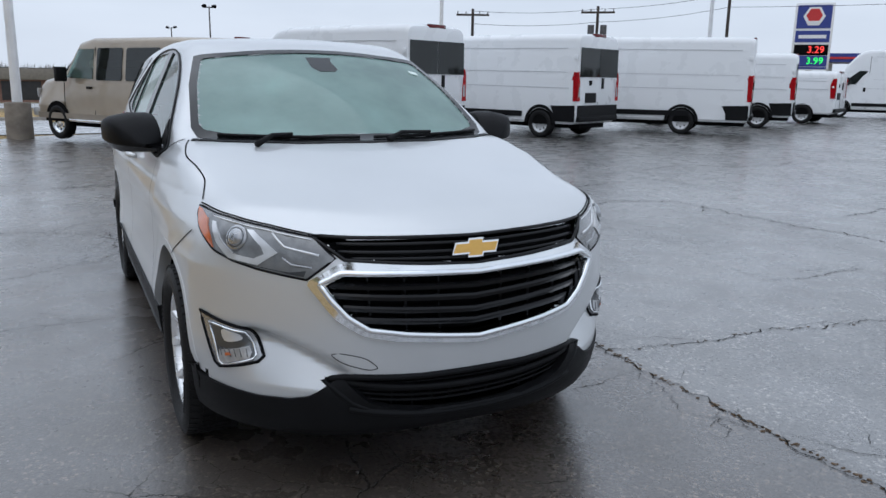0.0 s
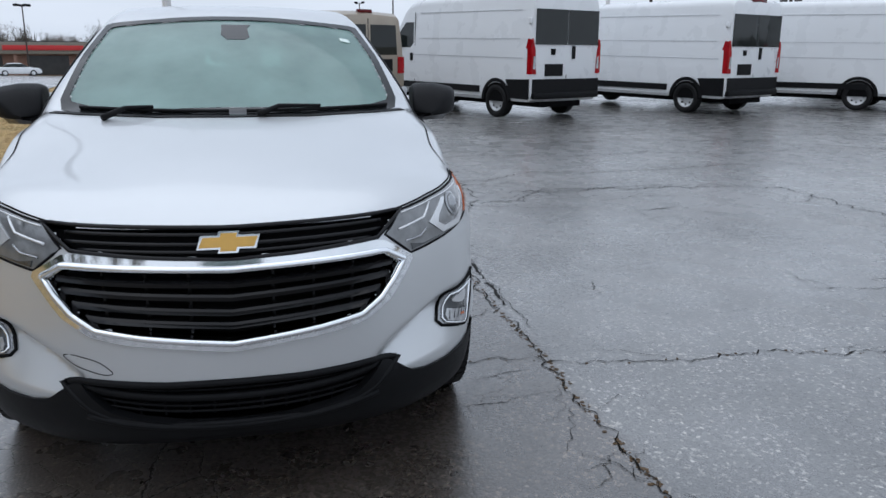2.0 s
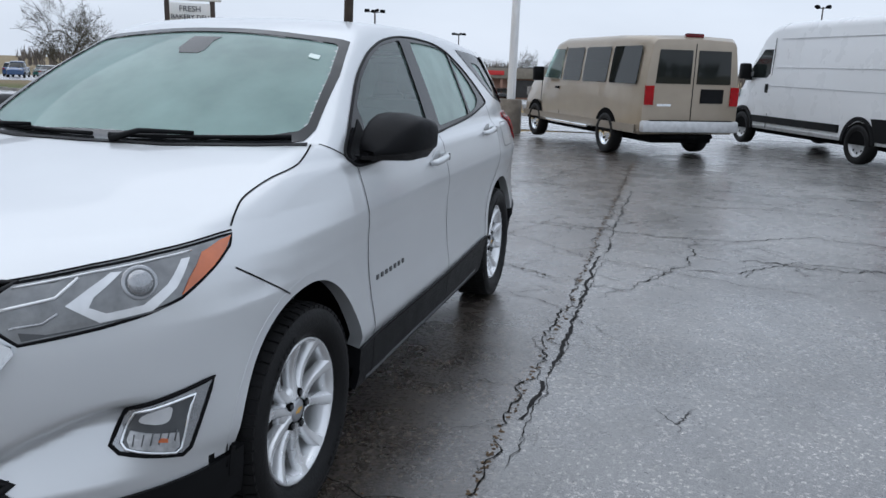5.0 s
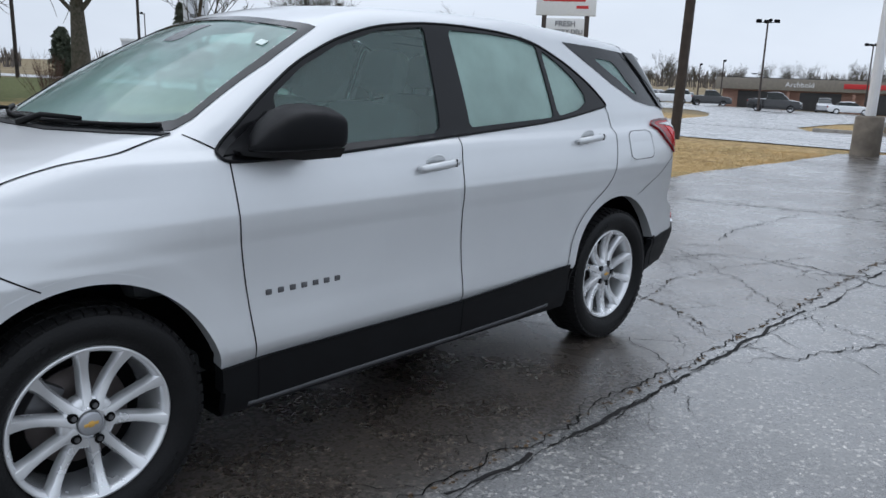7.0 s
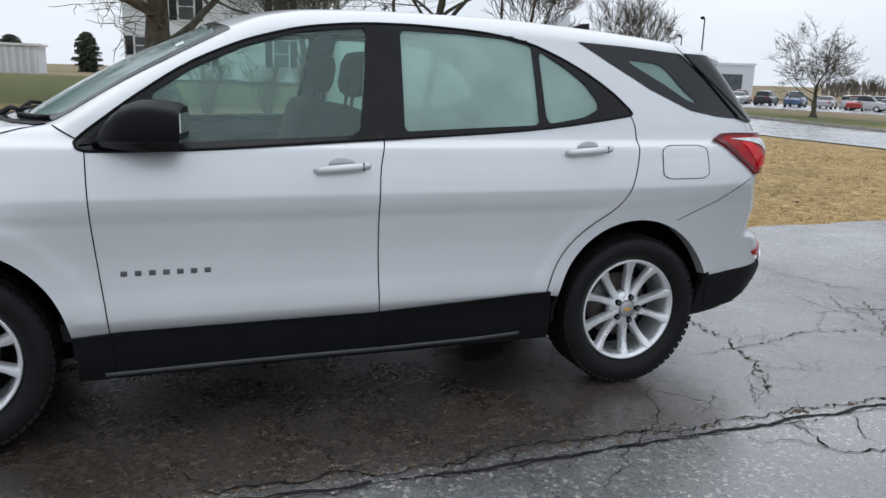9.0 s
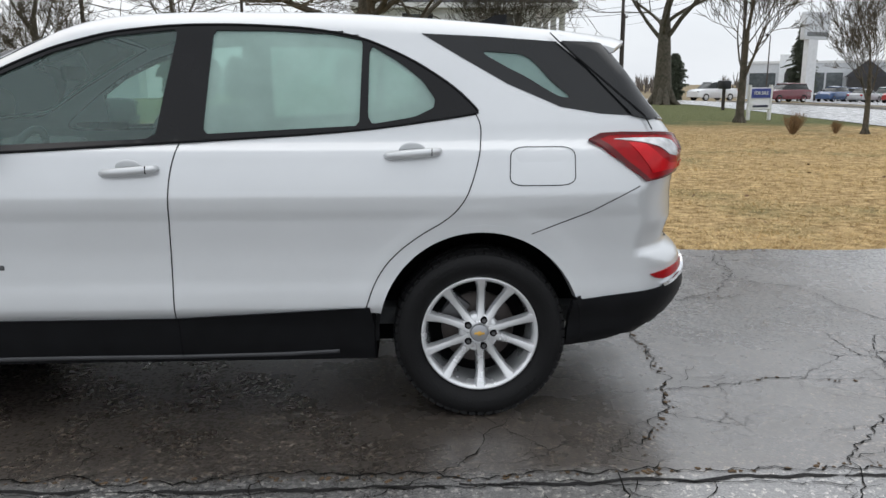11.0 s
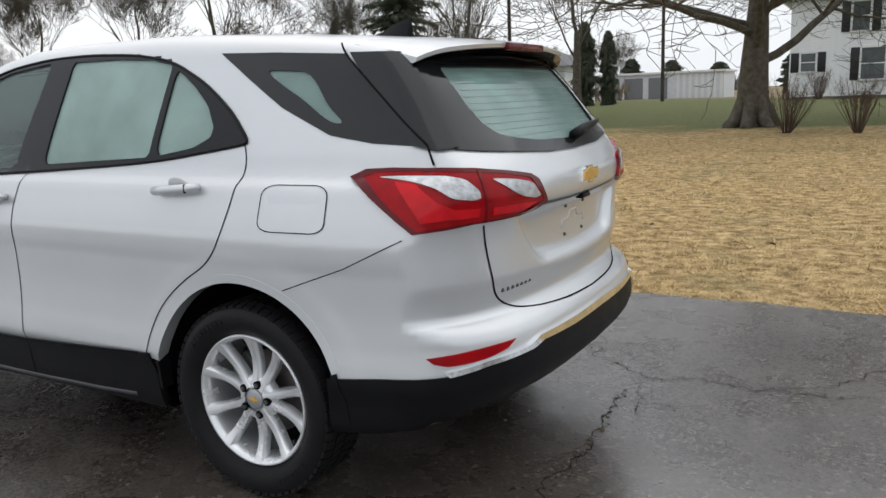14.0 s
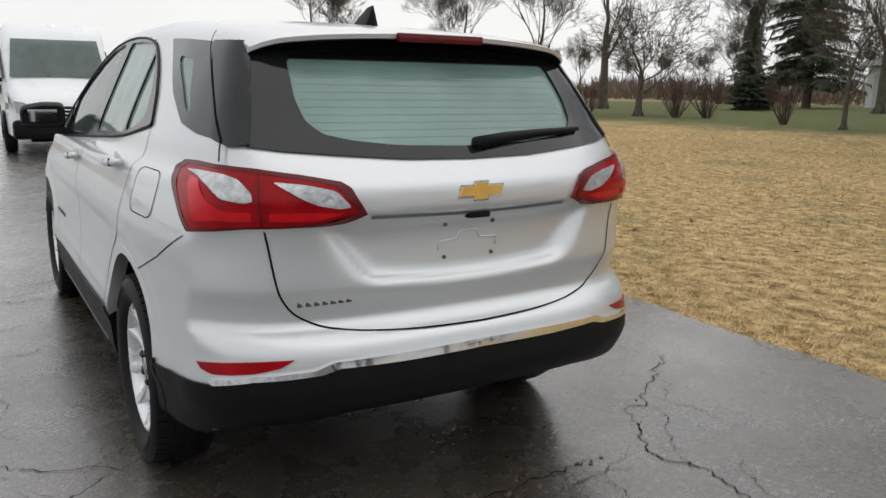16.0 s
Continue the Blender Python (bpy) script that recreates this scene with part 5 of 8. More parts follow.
    part("front_valance", shell(VALANCE, on_nose, 0.008, 0.03, 0.03, (), mir), BLACK_PLASTIC, car, "black lower front bumper")
    # tail lamps
    tl = part("tail_lamp", shell(TAILLAMP, on_tail, 0.012, 0.03, 0.025, (), mir), RED_LENS, car, "two-piece red and clear tail lamp")
    part("lamp_border", shell(TAILLAMP, on_tail, 0.0135, 0.012, 0.02, [rounded(arc([(41.2, 1.118), (43.2, 1.135), (46, 1.138), (52, 1.136), (56.0, 1.129), (62, 1.113), (67.0, 1.093), (68.9, 1.05), (70.0, 1.022), (66, 1.002), (60, 0.992), (55.3, 0.990), (51, 0.980), (47.3, 0.969), (44.2, 1.04)]), 0.05, 1)], mir), RED_DEEP, tl, "dark red lamp border")
    part("reverse_lens", shell(rounded(arc([(43.4, 1.117), (47.5, 1.122), (52.1, 1.121), (54.6, 1.108), (56.3, 1.077), (56.4, 1.058), (55.3, 1.053), (52.4, 1.062), (50.4, 1.090), (47.5, 1.106)]), 0.12, 2), on_tail, 0.0155, 0.006, 0.02, (), mir), CLEAR_LENS, tl, "clear reversing lens")
    part("reverse_lens", shell(rounded(arc([(58.6, 1.105), (63, 1.096), (67.0, 1.080), (69.0, 1.038), (67.2, 1.034), (64.2, 1.047), (61.4, 1.076)]), 0.12, 2), on_tail, 0.0155, 0.006, 0.02, (), mir), CLEAR_LENS, tl, "clear reversing lens")
    part("lamp_split", ribbon(arc([(56.8, 1.139), (57.2, 1.06), (57.4, 0.984)]), on_tail, 0.0045, 0.0158, mir), RED_DEEP, tl)
    part("light_bar", shell(arc([(45.6, 1.105), (48.2, 1.098), (50.5, 1.05), (52.5, 1.03), (56.2, 1.028), (56.2, 1.008), (51.5, 1.006), (48, 0.995)]), on_tail, 0.0145, 0.005, 0.02, (), mir), RED_GLOW, tl, "brighter red light guide")
    part("light_bar", shell(arc([(58.4, 1.026), (64, 1.026), (68, 1.022), (64, 1.008), (58.4, 1.008)]), on_tail, 0.0145, 0.005, 0.02, (), mir), RED_GLOW, tl, "brighter red light guide")
    part("rear_apron", shell(APRON, on_tail, 0.008, 0.03, 0.03, (), mir), BLACK_PLASTIC, car, "black lower rear bumper")
    part("rear_reflector", shell(REFLECTOR, on_tail, 0.006, 0.012, 0.02, (), mir), RED_LENS, car, "slim red bumper reflector")
    part("bumper_chrome", shell(arc([(50.0, 0.540), (56.2, 0.561), (64.0, 0.573), (66.4, 0.592), (77, 0.595), (90, 0.600), (90, 0.575), (77, 0.571), (67.2, 0.573), (64.8, 0.559), (56.2, 0.546), (50.6, 0.525)]), on_tail, 0.013, 0.02, 0.02, (), mir), CHROME, car, "chrome rear bumper strip")
    part("tailgate_gap", ribbon(rounded_line(arc([(57.5, 0.97), (58.4, 0.85), (59.5, 0.755), (61.5, 0.705), (66, 0.668), (78, 0.652), (90, 0.648)])), on_tail, 0.0065, 0.0015, mir), GAP, car)

part("hood_seam", ribbon([(y, 0.921 + 0.026 * abs(y)) for y in np.linspace(-0.53, 0.53, 20)], on_front, 0.010, 0.0015), GAP, car)
part("windscreen_surround", shell(SCREEN_RIM, on_top, 0.0025, 0.01, 0.035, [rounded(SCREEN_PANE, 0.08, 2)]), FRIT, car, "black windscreen border")
part("windscreen", shell(grow(rounded(SCREEN_PANE, 0.08, 2), 0.012), on_top, -0.003, 0.004, 0.06), CAR_GLASS, car, "misted windscreen reflecting bare branches")
part("sensor_mount", shell([(0.49, 0.075), (0.53, 0.06), (0.62, 0.07), (0.645, 0.05), (0.645, -0.03), (0.60, -0.06), (0.49, -0.06)], on_top, -0.0012, 0.03, 0.03), FRIT, car)
part("windscreen_sticker", shell([(0.53, 0.50), (0.56, 0.505), (0.56, 0.55), (0.53, 0.545)], on_top, 0.002, 0.003, 0.03), mat("pale_sticker", (0.75, 0.85, 0.8), 0.6, vary=0.05), car)
part("tailgate_glass_surround", shell(BACK_RIM, on_back, 0.007, 0.014, 0.03, [rounded(BACK_PANE, 0.12, 2)]), FRIT, car, "black tailgate glass border")
bg = part("tailgate_glass", shell(grow(rounded(BACK_PANE, 0.12, 2), 0.012), on_back, -0.003, 0.004, 0.06), CAR_GLASS, car, "misted tailgate glass with heating lines")
for k in range(11):
    part("heating_line", bead([(-0.485, 1.225 + 0.022 * k), (0.485, 1.225 + 0.022 * k)], on_back, 0.0006, -0.001, step=0.08, n=3), HEAT_LINE, bg)
# roof spoiler, overhanging the glass
sv, rows = [], []
for y0 in np.linspace(-0.60, 0.60, 41):
    k = 1 - 0.35 * (abs(y0) / 0.60) ** 6
    a, b = on_top([(-1.70, y0), (-1.84, y0)])
    tip = -1.84 - 0.20 * k + 0.10 * y0 * y0
    zt = b[2] + (b[2] - a[2]) / 0.14 * (-1.84 - tip) * 0.9
    rows.append([(-1.70, y0, a[2] + 0.002), (-1.84, y0, b[2] + 0.006), (tip + 0.05, y0, zt + 0.010), (tip, y0, zt - 0.004), (tip + 0.004, y0, zt - 0.018), (tip + 0.06, y0, zt - 0.030), (-1.86, y0, b[2] - 0.05), (-1.72, y0, a[2] - 0.02)])
flat = [p for r in rows for p in r]
ff = [(8 * i + j, 8 * i + (j + 1) % 8, 8 * i + 8 + (j + 1) % 8, 8 * i + 8 + j) for i in range(40) for j in range(8)] + [tuple(range(8)), tuple(range(320, 328))[::-1]]
bm = bmesh.new()
bv = [bm.verts.new(p) for p in flat]
for f in ff:
    bm.faces.new([bv[i] for i in f])
spoiler = part("roof_spoiler", bm, SILVER, car, "silver roof spoiler over the tailgate glass")
# the silver spoiler's lower faces get a black skin, shade put into colour
under = bmesh.new()
for i in range(40):
    for j in (4, 5, 6):
        q = [rows[i][j], rows[i][j + 1], rows[i + 1][j + 1], rows[i + 1][j]]
        under.faces.new([under.verts.new((x - (0.002 if j == 4 else 0), y, z - 0.003)) for x, y, z in q])
bmesh.ops.remove_doubles(under, verts=under.verts, dist=1e-5)
part("spoiler_under_shade", under, GLOSS_BLACK, spoiler)
stop = bmesh.new()
slab(stop, -2.052, -2.02, -0.16, 0.16, rows[20][4][2] - 0.012, rows[20][4][2] + 0.016, 0.006)
part("high_stop_lamp", stop, RED_DEEP, spoiler, "long dark red brake lamp")
# a black band painted as the spoiler's shadow across the top of the glass
part("glass_top_shade", shell([(-0.55, 1.455), (0.55, 1.455), (0.54, 1.52), (-0.54, 1.52)], on_back, 0.005, 0.012, 0.04), GLOSS_BLACK, car)
# grilles
part("grille_surround_bead", bead((np.array(rounded(GRILLE_IN, 0.05, 2)) * 1.03 - [0, 0.02]).tolist(), on_front, 0.011, 0.02, closed=True), CHROME, car, "polished grille edge")
chrome_rim = part("grille_surround", shell(rounded(GRILLE_OUT, 0.1, 1), on_front, 0.018, 0.05, 0.025, [rounded(GRILLE_IN, 0.05, 2)]), CHROME, car, "thick chrome grille surround")
for nm, opening, deep in (("grille_back", GRILLE_IN, 0.075), ("upper_grille_back", UPPER_GRILLE, 0.035), ("intake_back", INTAKE, 0.07)):
    part(nm, shell(opening, on_front, -deep, 0.004, 0.05), DARK, car)
for z0, drop in ((0.765, 0.022), (0.725, 0.028), (0.680, 0.034), (0.640, 0.036)):
    half = max(y for y in np.linspace(0, 0.5, 80) if inside(np.array([y]), np.array([z0 + drop * (y / 0.45) ** 1]), GRILLE_IN)[0])
    q = [(y, z0 - 0.01 + drop * abs(y) / 0.45) for y in np.linspace(-half, half, 25)]
    p = on_front(q) - [0.022, 0, 0]
    slat = bmesh.new()
    rows = [[slat.verts.new((a[0] + dx, a[1], a[2] + dz)) for dx, dz in ((0.010, 0.010), (0.016, 0.003), (0.011, -0.010), (-0.03, -0.006), (-0.03, 0.012))] for a in p]
    for a, b in zip(rows, rows[1:]):
        for i in range(5):
            slat.faces.new((a[i], a[(i + 1) % 5], b[(i + 1) % 5], b[i]))
    part("grille_slat", slat, GLOSS_BLACK, car)
for y0 in (-0.36, -0.24, -0.12, 0.12, 0.24, 0.36):
    zs = [z for z in np.linspace(0.58, 0.82, 40) if inside(np.array([y0]), np.array([z]), GRILLE_IN)[0]]
    p = on_front([(y0 * (1 + 0.15 * (z - 0.66)), z) for z in (zs[0], zs[-1])]) - [0.045, 0, 0]
    vb = bmesh.new()
    rod(vb, p[0], p[1], 0.006, 0.006, 6)
    part("grille_post", vb, GLOSS_BLACK, car)
for z0, drop in ((0.898, 0.012), (0.872, 0.014), (0.850, 0.016)):
    q = [(y, z0 + drop * abs(y) / 0.45) for y in np.linspace(-0.46, 0.46, 25) if inside(np.array([y]), np.array([z0 + drop * abs(y) / 0.45]), UPPER_GRILLE)[0]]
    part("upper_grille_slat", tube(on_front(q) - [0.012, 0, 0], 0.0075, 6), GLOSS_BLACK, car)
part("upper_grille_edge", bead(UPPER_GRILLE, on_front, 0.007, 0.0, closed=True), GLOSS_BLACK, car)
for z0, drop in ((0.437, 0.012), (0.420, 0.018), (0.385, 0.030), (0.365, 0.036), (0.345, 0.036)):
    q = [(y, z0 + drop * (y / 0.4) ** 2) for y in np.linspace(-0.5, 0.5, 41) if inside(np.array([y]), np.array([z0 + drop * (y / 0.4) ** 2]), INTAKE)[0]]
    if len(q) > 3:
        part("intake_slat", tube(on_front(q) - [0.03, 0, 0], 0.005, 6), BLACK_PLASTIC, car)
for k in range(-5, 6):
    y0 = k * 0.072
    p = on_front([(y0, 0.335 + 0.02 * abs(y0)), (y0 * 1.03, 0.44)]) - [0.033, 0, 0]
    post = bmesh.new()
    rod(post, p[0], p[1], 0.004, 0.004, 6)
    part("intake_post", post, BLACK_PLASTIC, car)
part("intake_strut", tube(on_front([(y, 0.402 + 0.045 * (y / 0.45) ** 2) for y in np.linspace(-0.46, 0.46, 25)]) - [0.012, 0, 0], 0.013, 8), BLACK_PLASTIC, car)
part("intake_edge", bead(INTAKE, on_front, 0.011, 0.001, closed=True), BLACK_PLASTIC, car)
lipq = [(y, 0.302 + 0.034 * (y / 0.36) ** 2) for y in np.linspace(-0.44, 0.44, 30)]
part("intake_lip", tube(on_front(lipq) + [0.006, 0, 0], 0.011, 8), BLACK_PLASTIC, car)
part("tow_cover_gap", ribbon(rounded([(-0.47, 0.553), (-0.50, 0.548), (-0.46, 0.515), (-0.38, 0.490), (-0.345, 0.496), (-0.39, 0.535)], 0.2, 2).tolist(), on_front, 0.003, 0.001), GAP, car)


def emblem(x, z, facing, tilt, size=1.0):
    """A plain gold crossbar shape with a bright edge."""
    for grow_by, depth, material, nm in ((0.006, 0.010, CHROME, "emblem_edge"), (0.0, 0.015, GOLD, "emblem")):
        bm = bmesh.new()
        out = [(-0.092, -0.020), (-0.024, -0.020), (-0.028, -0.036), (0.022, -0.036), (0.026, -0.020), (0.078, -0.020), (0.092, 0.020), (0.024, 0.020), (0.028, 0.036), (-0.022, 0.036), (-0.026, 0.020), (-0.078, 0.020)]
        out = [(size * a + math.copysign(grow_by, a), 0.8 * size * b + math.copysign(grow_by, b)) for a, b in out]
        f = bm.faces.new([bm.verts.new((0, a, b)) for a, b in out])
        g = bmesh.ops.extrude_face_region(bm, geom=[f])
        bmesh.ops.translate(bm, vec=(depth, 0, 0), verts=[v for v in g["geom"] if isinstance(v, bmesh.types.BMVert)])
        bmesh.ops.transform(bm, matrix=Matrix.Translation((x, 0, z)) @ pose(0, 0, 0, 0, tilt, 0 if facing > 0 else 180), verts=bm.verts)
        yield nm, bm, material


front_badge = None
for nm, bm, material in emblem(2.262, 0.884, 1, -8, 0.92):
    front_badge = part(nm, bm, material, front_badge or car)
back_badge = None
for nm, bm, material in emblem(-2.283, 1.063, -1, -4, 0.88):
    back_badge = part(nm, bm, material, back_badge or car)
# model lettering as plain raised bars
for k in range(7):
    x0 = 0.79 - k * 0.048
    p = on_side([(x0, 0.645), (x0 - 0.026, 0.672)])
    bm = bmesh.new()
    slab(bm, x0 - 0.023, x0, p[0][1] - 0.002, p[0][1] + 0.004, 0.640, 0.659, 0.002)
    part("letter_bar", bm, STEEL, car)
    y0 = 0.57 - k * 0.0235
    p = on_back([(y0, 0.748)])[0]
    bm = bmesh.new()
    slab(bm, p[0] - 0.004, p[0] + 0.003, y0 - 0.018, y0, 0.741 + 0.001 * k, 0.758 + 0.001 * k, 0.002)
    part("letter_bar", bm, STEEL, car)
# number plate mounting: no plate, only bosses and a pressed outline
for y0, z0 in ((-0.09, 0.955), (0.09, 0.955), (-0.09, 0.85), (0.09, 0.85)):
    p = on_back([(y0, z0)])[0]
    bm = bmesh.new()
    rod(bm, (p[0] + 0.002, y0, z0), (p[0] - 0.006, y0, z0), 0.007, 0.006, 10)
    part("plate_screw", bm, STEEL, car)
press = [(-0.11, 0.875), (-0.11, 0.90), (-0.045, 0.905), (-0.03, 0.93), (0.03, 0.93), (0.045, 0.905), (0.11, 0.90), (0.11, 0.875)]
part("plate_pressing", bead(press, on_back, 0.004, -0.001, step=0.02), SILVER, car)
bm = bmesh.new()
slab(bm, -2.275, -2.235, -0.05, 0.03, 0.975, 0.992, 0.004)
part("camera_housing", bm, BLACK_PLASTIC, car)
# a grey strip painted as the shade below the tailgate handle ledge
part("handle_shade", ribbon([(-0.36, 1.0), (0, 0.992), (0.36, 1.0)], on_back, 0.016, 0.001), TRIM_GREY, car)
# wipers
for y0, y1, yp in ((0.66, 0.05, 0.10), (-0.02, -0.62, -0.50)):
    xs = [1.19 - 0.20 * abs((y0 + (y1 - y0) * s) / 0.7) ** 2 for s in np.linspace(0, 1, 9)]
    p = on_top([(x, y0 + (y1 - y0) * s) for x, s in zip(xs, np.linspace(0, 1, 9))])
    wp = part("wiper", tube(p + [0, 0, 0.012], 0.008, 8), BLACK_PLASTIC, car, "black wiper blade")
    mid = (y0 + y1) / 2
    a = on_top([(1.25, yp), (1.20, yp + 0.08), (xs[4], mid)])
    part("wiper_arm", tube([a[0] + [0, 0, 0.01], a[1] + [0, 0, 0.035], a[2] + [0, 0, 0.026]], [0.014, 0.010, 0.007], 8), BLACK_PLASTIC, wp)
cowl = [(1.262, 0.0), (1.24, 0.3), (1.14, 0.6), (1.05, 0.735), (1.01, 0.72), (1.115, 0.575), (1.21, 0.3), (1.23, 0.0), (1.21, -0.3), (1.115, -0.575), (1.01, -0.72), (1.05, -0.735), (1.14, -0.6), (1.24, -0.3)]
part("cowl_cover", shell(cowl, on_top, 0.004, 0.01, 0.03), BLACK_PLASTIC, car, "black cowl cover below the windscreen")
p = on_back([(-0.02, 1.20), (-0.15, 1.215), (-0.30, 1.225), (-0.42, 1.23), (-0.50, 1.235)])
part("rear_wiper", tube(p + [-0.022, 0, 0.004], [0.020, 0.018, 0.014, 0.011, 0.008], 8), BLACK_PLASTIC, car, "black rear wiper resting on the glass")
fin = bmesh.new()
base = [fin.verts.new((-1.44 + 0.02 * 0 + dx, dy, on_top([(-1.5, 0)])[0][2] - 0.012)) for dx, dy in ((0.11, 0), (0.02, 0.032), (-0.10, 0.028), (-0.115, 0), (-0.10, -0.028), (0.02, -0.032))]
ridge = [fin.verts.new((-1.44 + dx, 0, on_top([(-1.5, 0)])[0][2] + dz)) for dx, dz in ((0.0, 0.03), (-0.06, 0.062), (-0.115, 0.068), (-0.12, 0.0))]
bmesh.ops.convex_hull(fin, input=fin.verts)
part("roof_antenna", fin, BLACK_PLASTIC, car, "black shark-fin roof antenna")
# underbody
under = bmesh.new()
slab(under, -1.75, 1.9, -0.64, 0.64, 0.25, 0.36, 0.03)
# two lower slabs added to keep light from the ground under the car
slab(under, -0.88, 0.88, -0.72, 0.72, 0.205, 0.32, 0.03)
slab(under, -1.7, -0.95, -0.52, 0.52, 0.215, 0.30, 0.03)
part("underbody", under, DARK, car, "dark underbody")
wheel = new("wheel")
wheel.parent = car
wheel.matrix_basis = pose(AXLE, 0.785, HUB_Z, 0, -14, 0)
wheel_parts(wheel)
for x0, s in ((-AXLE, 1), (AXLE, -1), (-AXLE, -1)):
    copy_thing(wheel, pose(x0, s * 0.785, HUB_Z, 0, -18 if s > 0 else 12, 0 if s > 0 else 180))
# cabin
cab = bmesh.new()
slab(cab, -1.9, 1.25, -0.70, 0.70, 0.34, 0.42, 0.02)
part("cabin_floor", cab, CLOTH, car)
part("headlining", shell([(0.30, 0.52), (0.32, -0.52), (-1.75, -0.50), (-1.75, 0.50)], on_top, -0.03, 0.012, 0.12), TRIM_GREY, car)
for left in (True, False):
    part("door_card", shell([(0.90, 0.45), (0.90, 1.03), (-0.88, 1.07), (-1.8, 1.10), (-1.8, 0.84), (-0.96, 0.84), (-0.88, 0.45)], on_side, -0.07, 0.03, 0.12, (), not left), CLOTH, car)
dash = bmesh.new()
slab(dash, 0.72, 1.15, -0.68, 0.68, 0.62, 1.06, 0.06)
slab(dash, 0.0, 0.75, -0.14, 0.14, 0.42, 0.72, 0.05)
part("dashboard", dash, CLOTH, car, "dark dashboard")
steer = part("steering_wheel", tube([(0.62 - 0.07 * math.sin(a), 0.37 + 0.185 * math.cos(a), 0.98 + 0.17 * math.sin(a)) for a in np.linspace(0, 2 * math.pi, 29)[:-1]], 0.017, 8, True), CLOTH, car)
hubb = bmesh.new()
rod(hubb, (0.64, 0.37, 0.975), (0.85, 0.37, 0.90), 0.07, 0.05, 16)
slab(hubb, 0.60, 0.64, 0.20, 0.54, 0.955, 0.995, 0.012)
part("steering_hub", hubb, CLOTH, steer)


def seat(x0, y0, wide, heads):
    bm = bmesh.new()
    slab(bm, x0 - 0.05, x0 + 0.48, y0 - wide / 2, y0 + wide / 2, 0.52, 0.72, 0.06)
    slab(bm, -0.09, 0.09, -wide / 2, wide / 2, 0, 0.60, 0.07, pose(x0 - 0.07, y0, 0.66, 0, -16, 0))
    ob = part("seat", bm, CLOTH, car, "dark cloth seat")
    for hy in heads:
        hb = bmesh.new()
        slab(hb, -0.055, 0.055, -0.125, 0.125, 0, 0.20, 0.055, pose(x0 - 0.27, y0 + hy, 1.27, 0, -10, 0))
        part("head_restraint", hb, CLOTH, ob)
        rods = bmesh.new()
        for d in (-0.06, 0.06):
            rod(rods, (x0 - 0.25, y0 + hy + d, 1.18), (x0 - 0.27, y0 + hy + d, 1.32), 0.008)
        part("head_restraint_post", rods, STEEL, ob)


seat(0.10, 0.37, 0.52, (0,))
seat(0.10, -0.37, 0.52, (0,))
seat(-0.88, 0.0, 1.25, (-0.38, 0.0, 0.38))
mirror_in = bmesh.new()
slab(mirror_in, 0.50, 0.53, -0.12, 0.12, 1.36, 1.43, 0.012)
part("rear_view_mirror", mirror_in, BLACK_PLASTIC, car)


# daylight reaches the cabin through its panes
for ob in car.children:
    if ob.name.split(".")[0] in ("door_window", "quarter_window", "cargo_window_pane", "windscreen", "tailgate_glass"):
        ob.visible_shadow = False


# ---- vehicles round the lot ----
def loft(stations, tumble=0.04, roof=0.16, crown=0.03, n_side=4):
    """A vehicle body from cross-sections of (x, bottom, top, half width), with leaning sides and a rounded roof edge."""
    rings = []
    for x, z0, z1, w in stations:
        h = z1 - z0
        r = min(roof, h * 0.45, w * 0.6)
        half = [(0, z0), (w * 0.93, z0), (w * 0.985, z0 + 0.03 * h)]
        for k in range(1, n_side + 1):
            q = k / n_side
            half.append((w * (1 - tumble * q ** 2), z0 + (h - r) * q))
        wt2 = w * (1 - tumble)
        for k in range(1, 6):
            a = radians(90 * k / 5)
            half.append((wt2 - r + r * math.cos(a) - 0.0, z1 - r + r * math.sin(a)))
        half.append((0, z1 + crown * w))
        rings.append([(x, y, z) for y, z in half] + [(x, -y, z) for y, z in half[-2:0:-1]])
    m = len(rings[0])
    verts = [p for ring in rings for p in ring]
    faces = [(k * m + j, k * m + (j + 1) % m, (k + 1) * m + (j + 1) % m, (k + 1) * m + j) for k in range(len(rings) - 1) for j in range(m)]
    faces += [tuple(range(m))[::-1], tuple(range((len(rings) - 1) * m, len(rings) * m))]
    bm = bmesh.new()
    vs = [bm.verts.new(v) for v in verts]
    for f in faces:
        bm.faces.new([vs[i] for i in f])
    return bm


def side_plate(poly, y, thick=0.012, lean=0.0, z0=0.5):
    """A flat piece on a vehicle's side, outlined as (x, z); y below nought: the right side."""
    s = 1 if y > 0 else -1
    bm = bmesh.new()
    f = bm.faces.new([bm.verts.new((x, y - s * lean * max(0, z - z0), z)) for x, z in poly])
    g = bmesh.ops.extrude_face_region(bm, geom=[f])
    bmesh.ops.translate(bm, vec=(0, s * thick, 0), verts=[v for v in g["geom"] if isinstance(v, bmesh.types.BMVert)])
    return bm


def end_plate(poly, x, thick=0.012, lean=0.0, z0=0.5):
    """A flat piece on a vehicle's end, outlined as (y, z); thick below nought: facing backwards."""
    bm = bmesh.new()
    f = bm.faces.new([bm.verts.new((x + lean * (z - z0), y, z)) for y, z in poly])
    g = bmesh.ops.extrude_face_region(bm, geom=[f])
    bmesh.ops.translate(bm, vec=(thick, 0, 0), verts=[v for v in g["geom"] if isinstance(v, bmesh.types.BMVert)])
    return bm


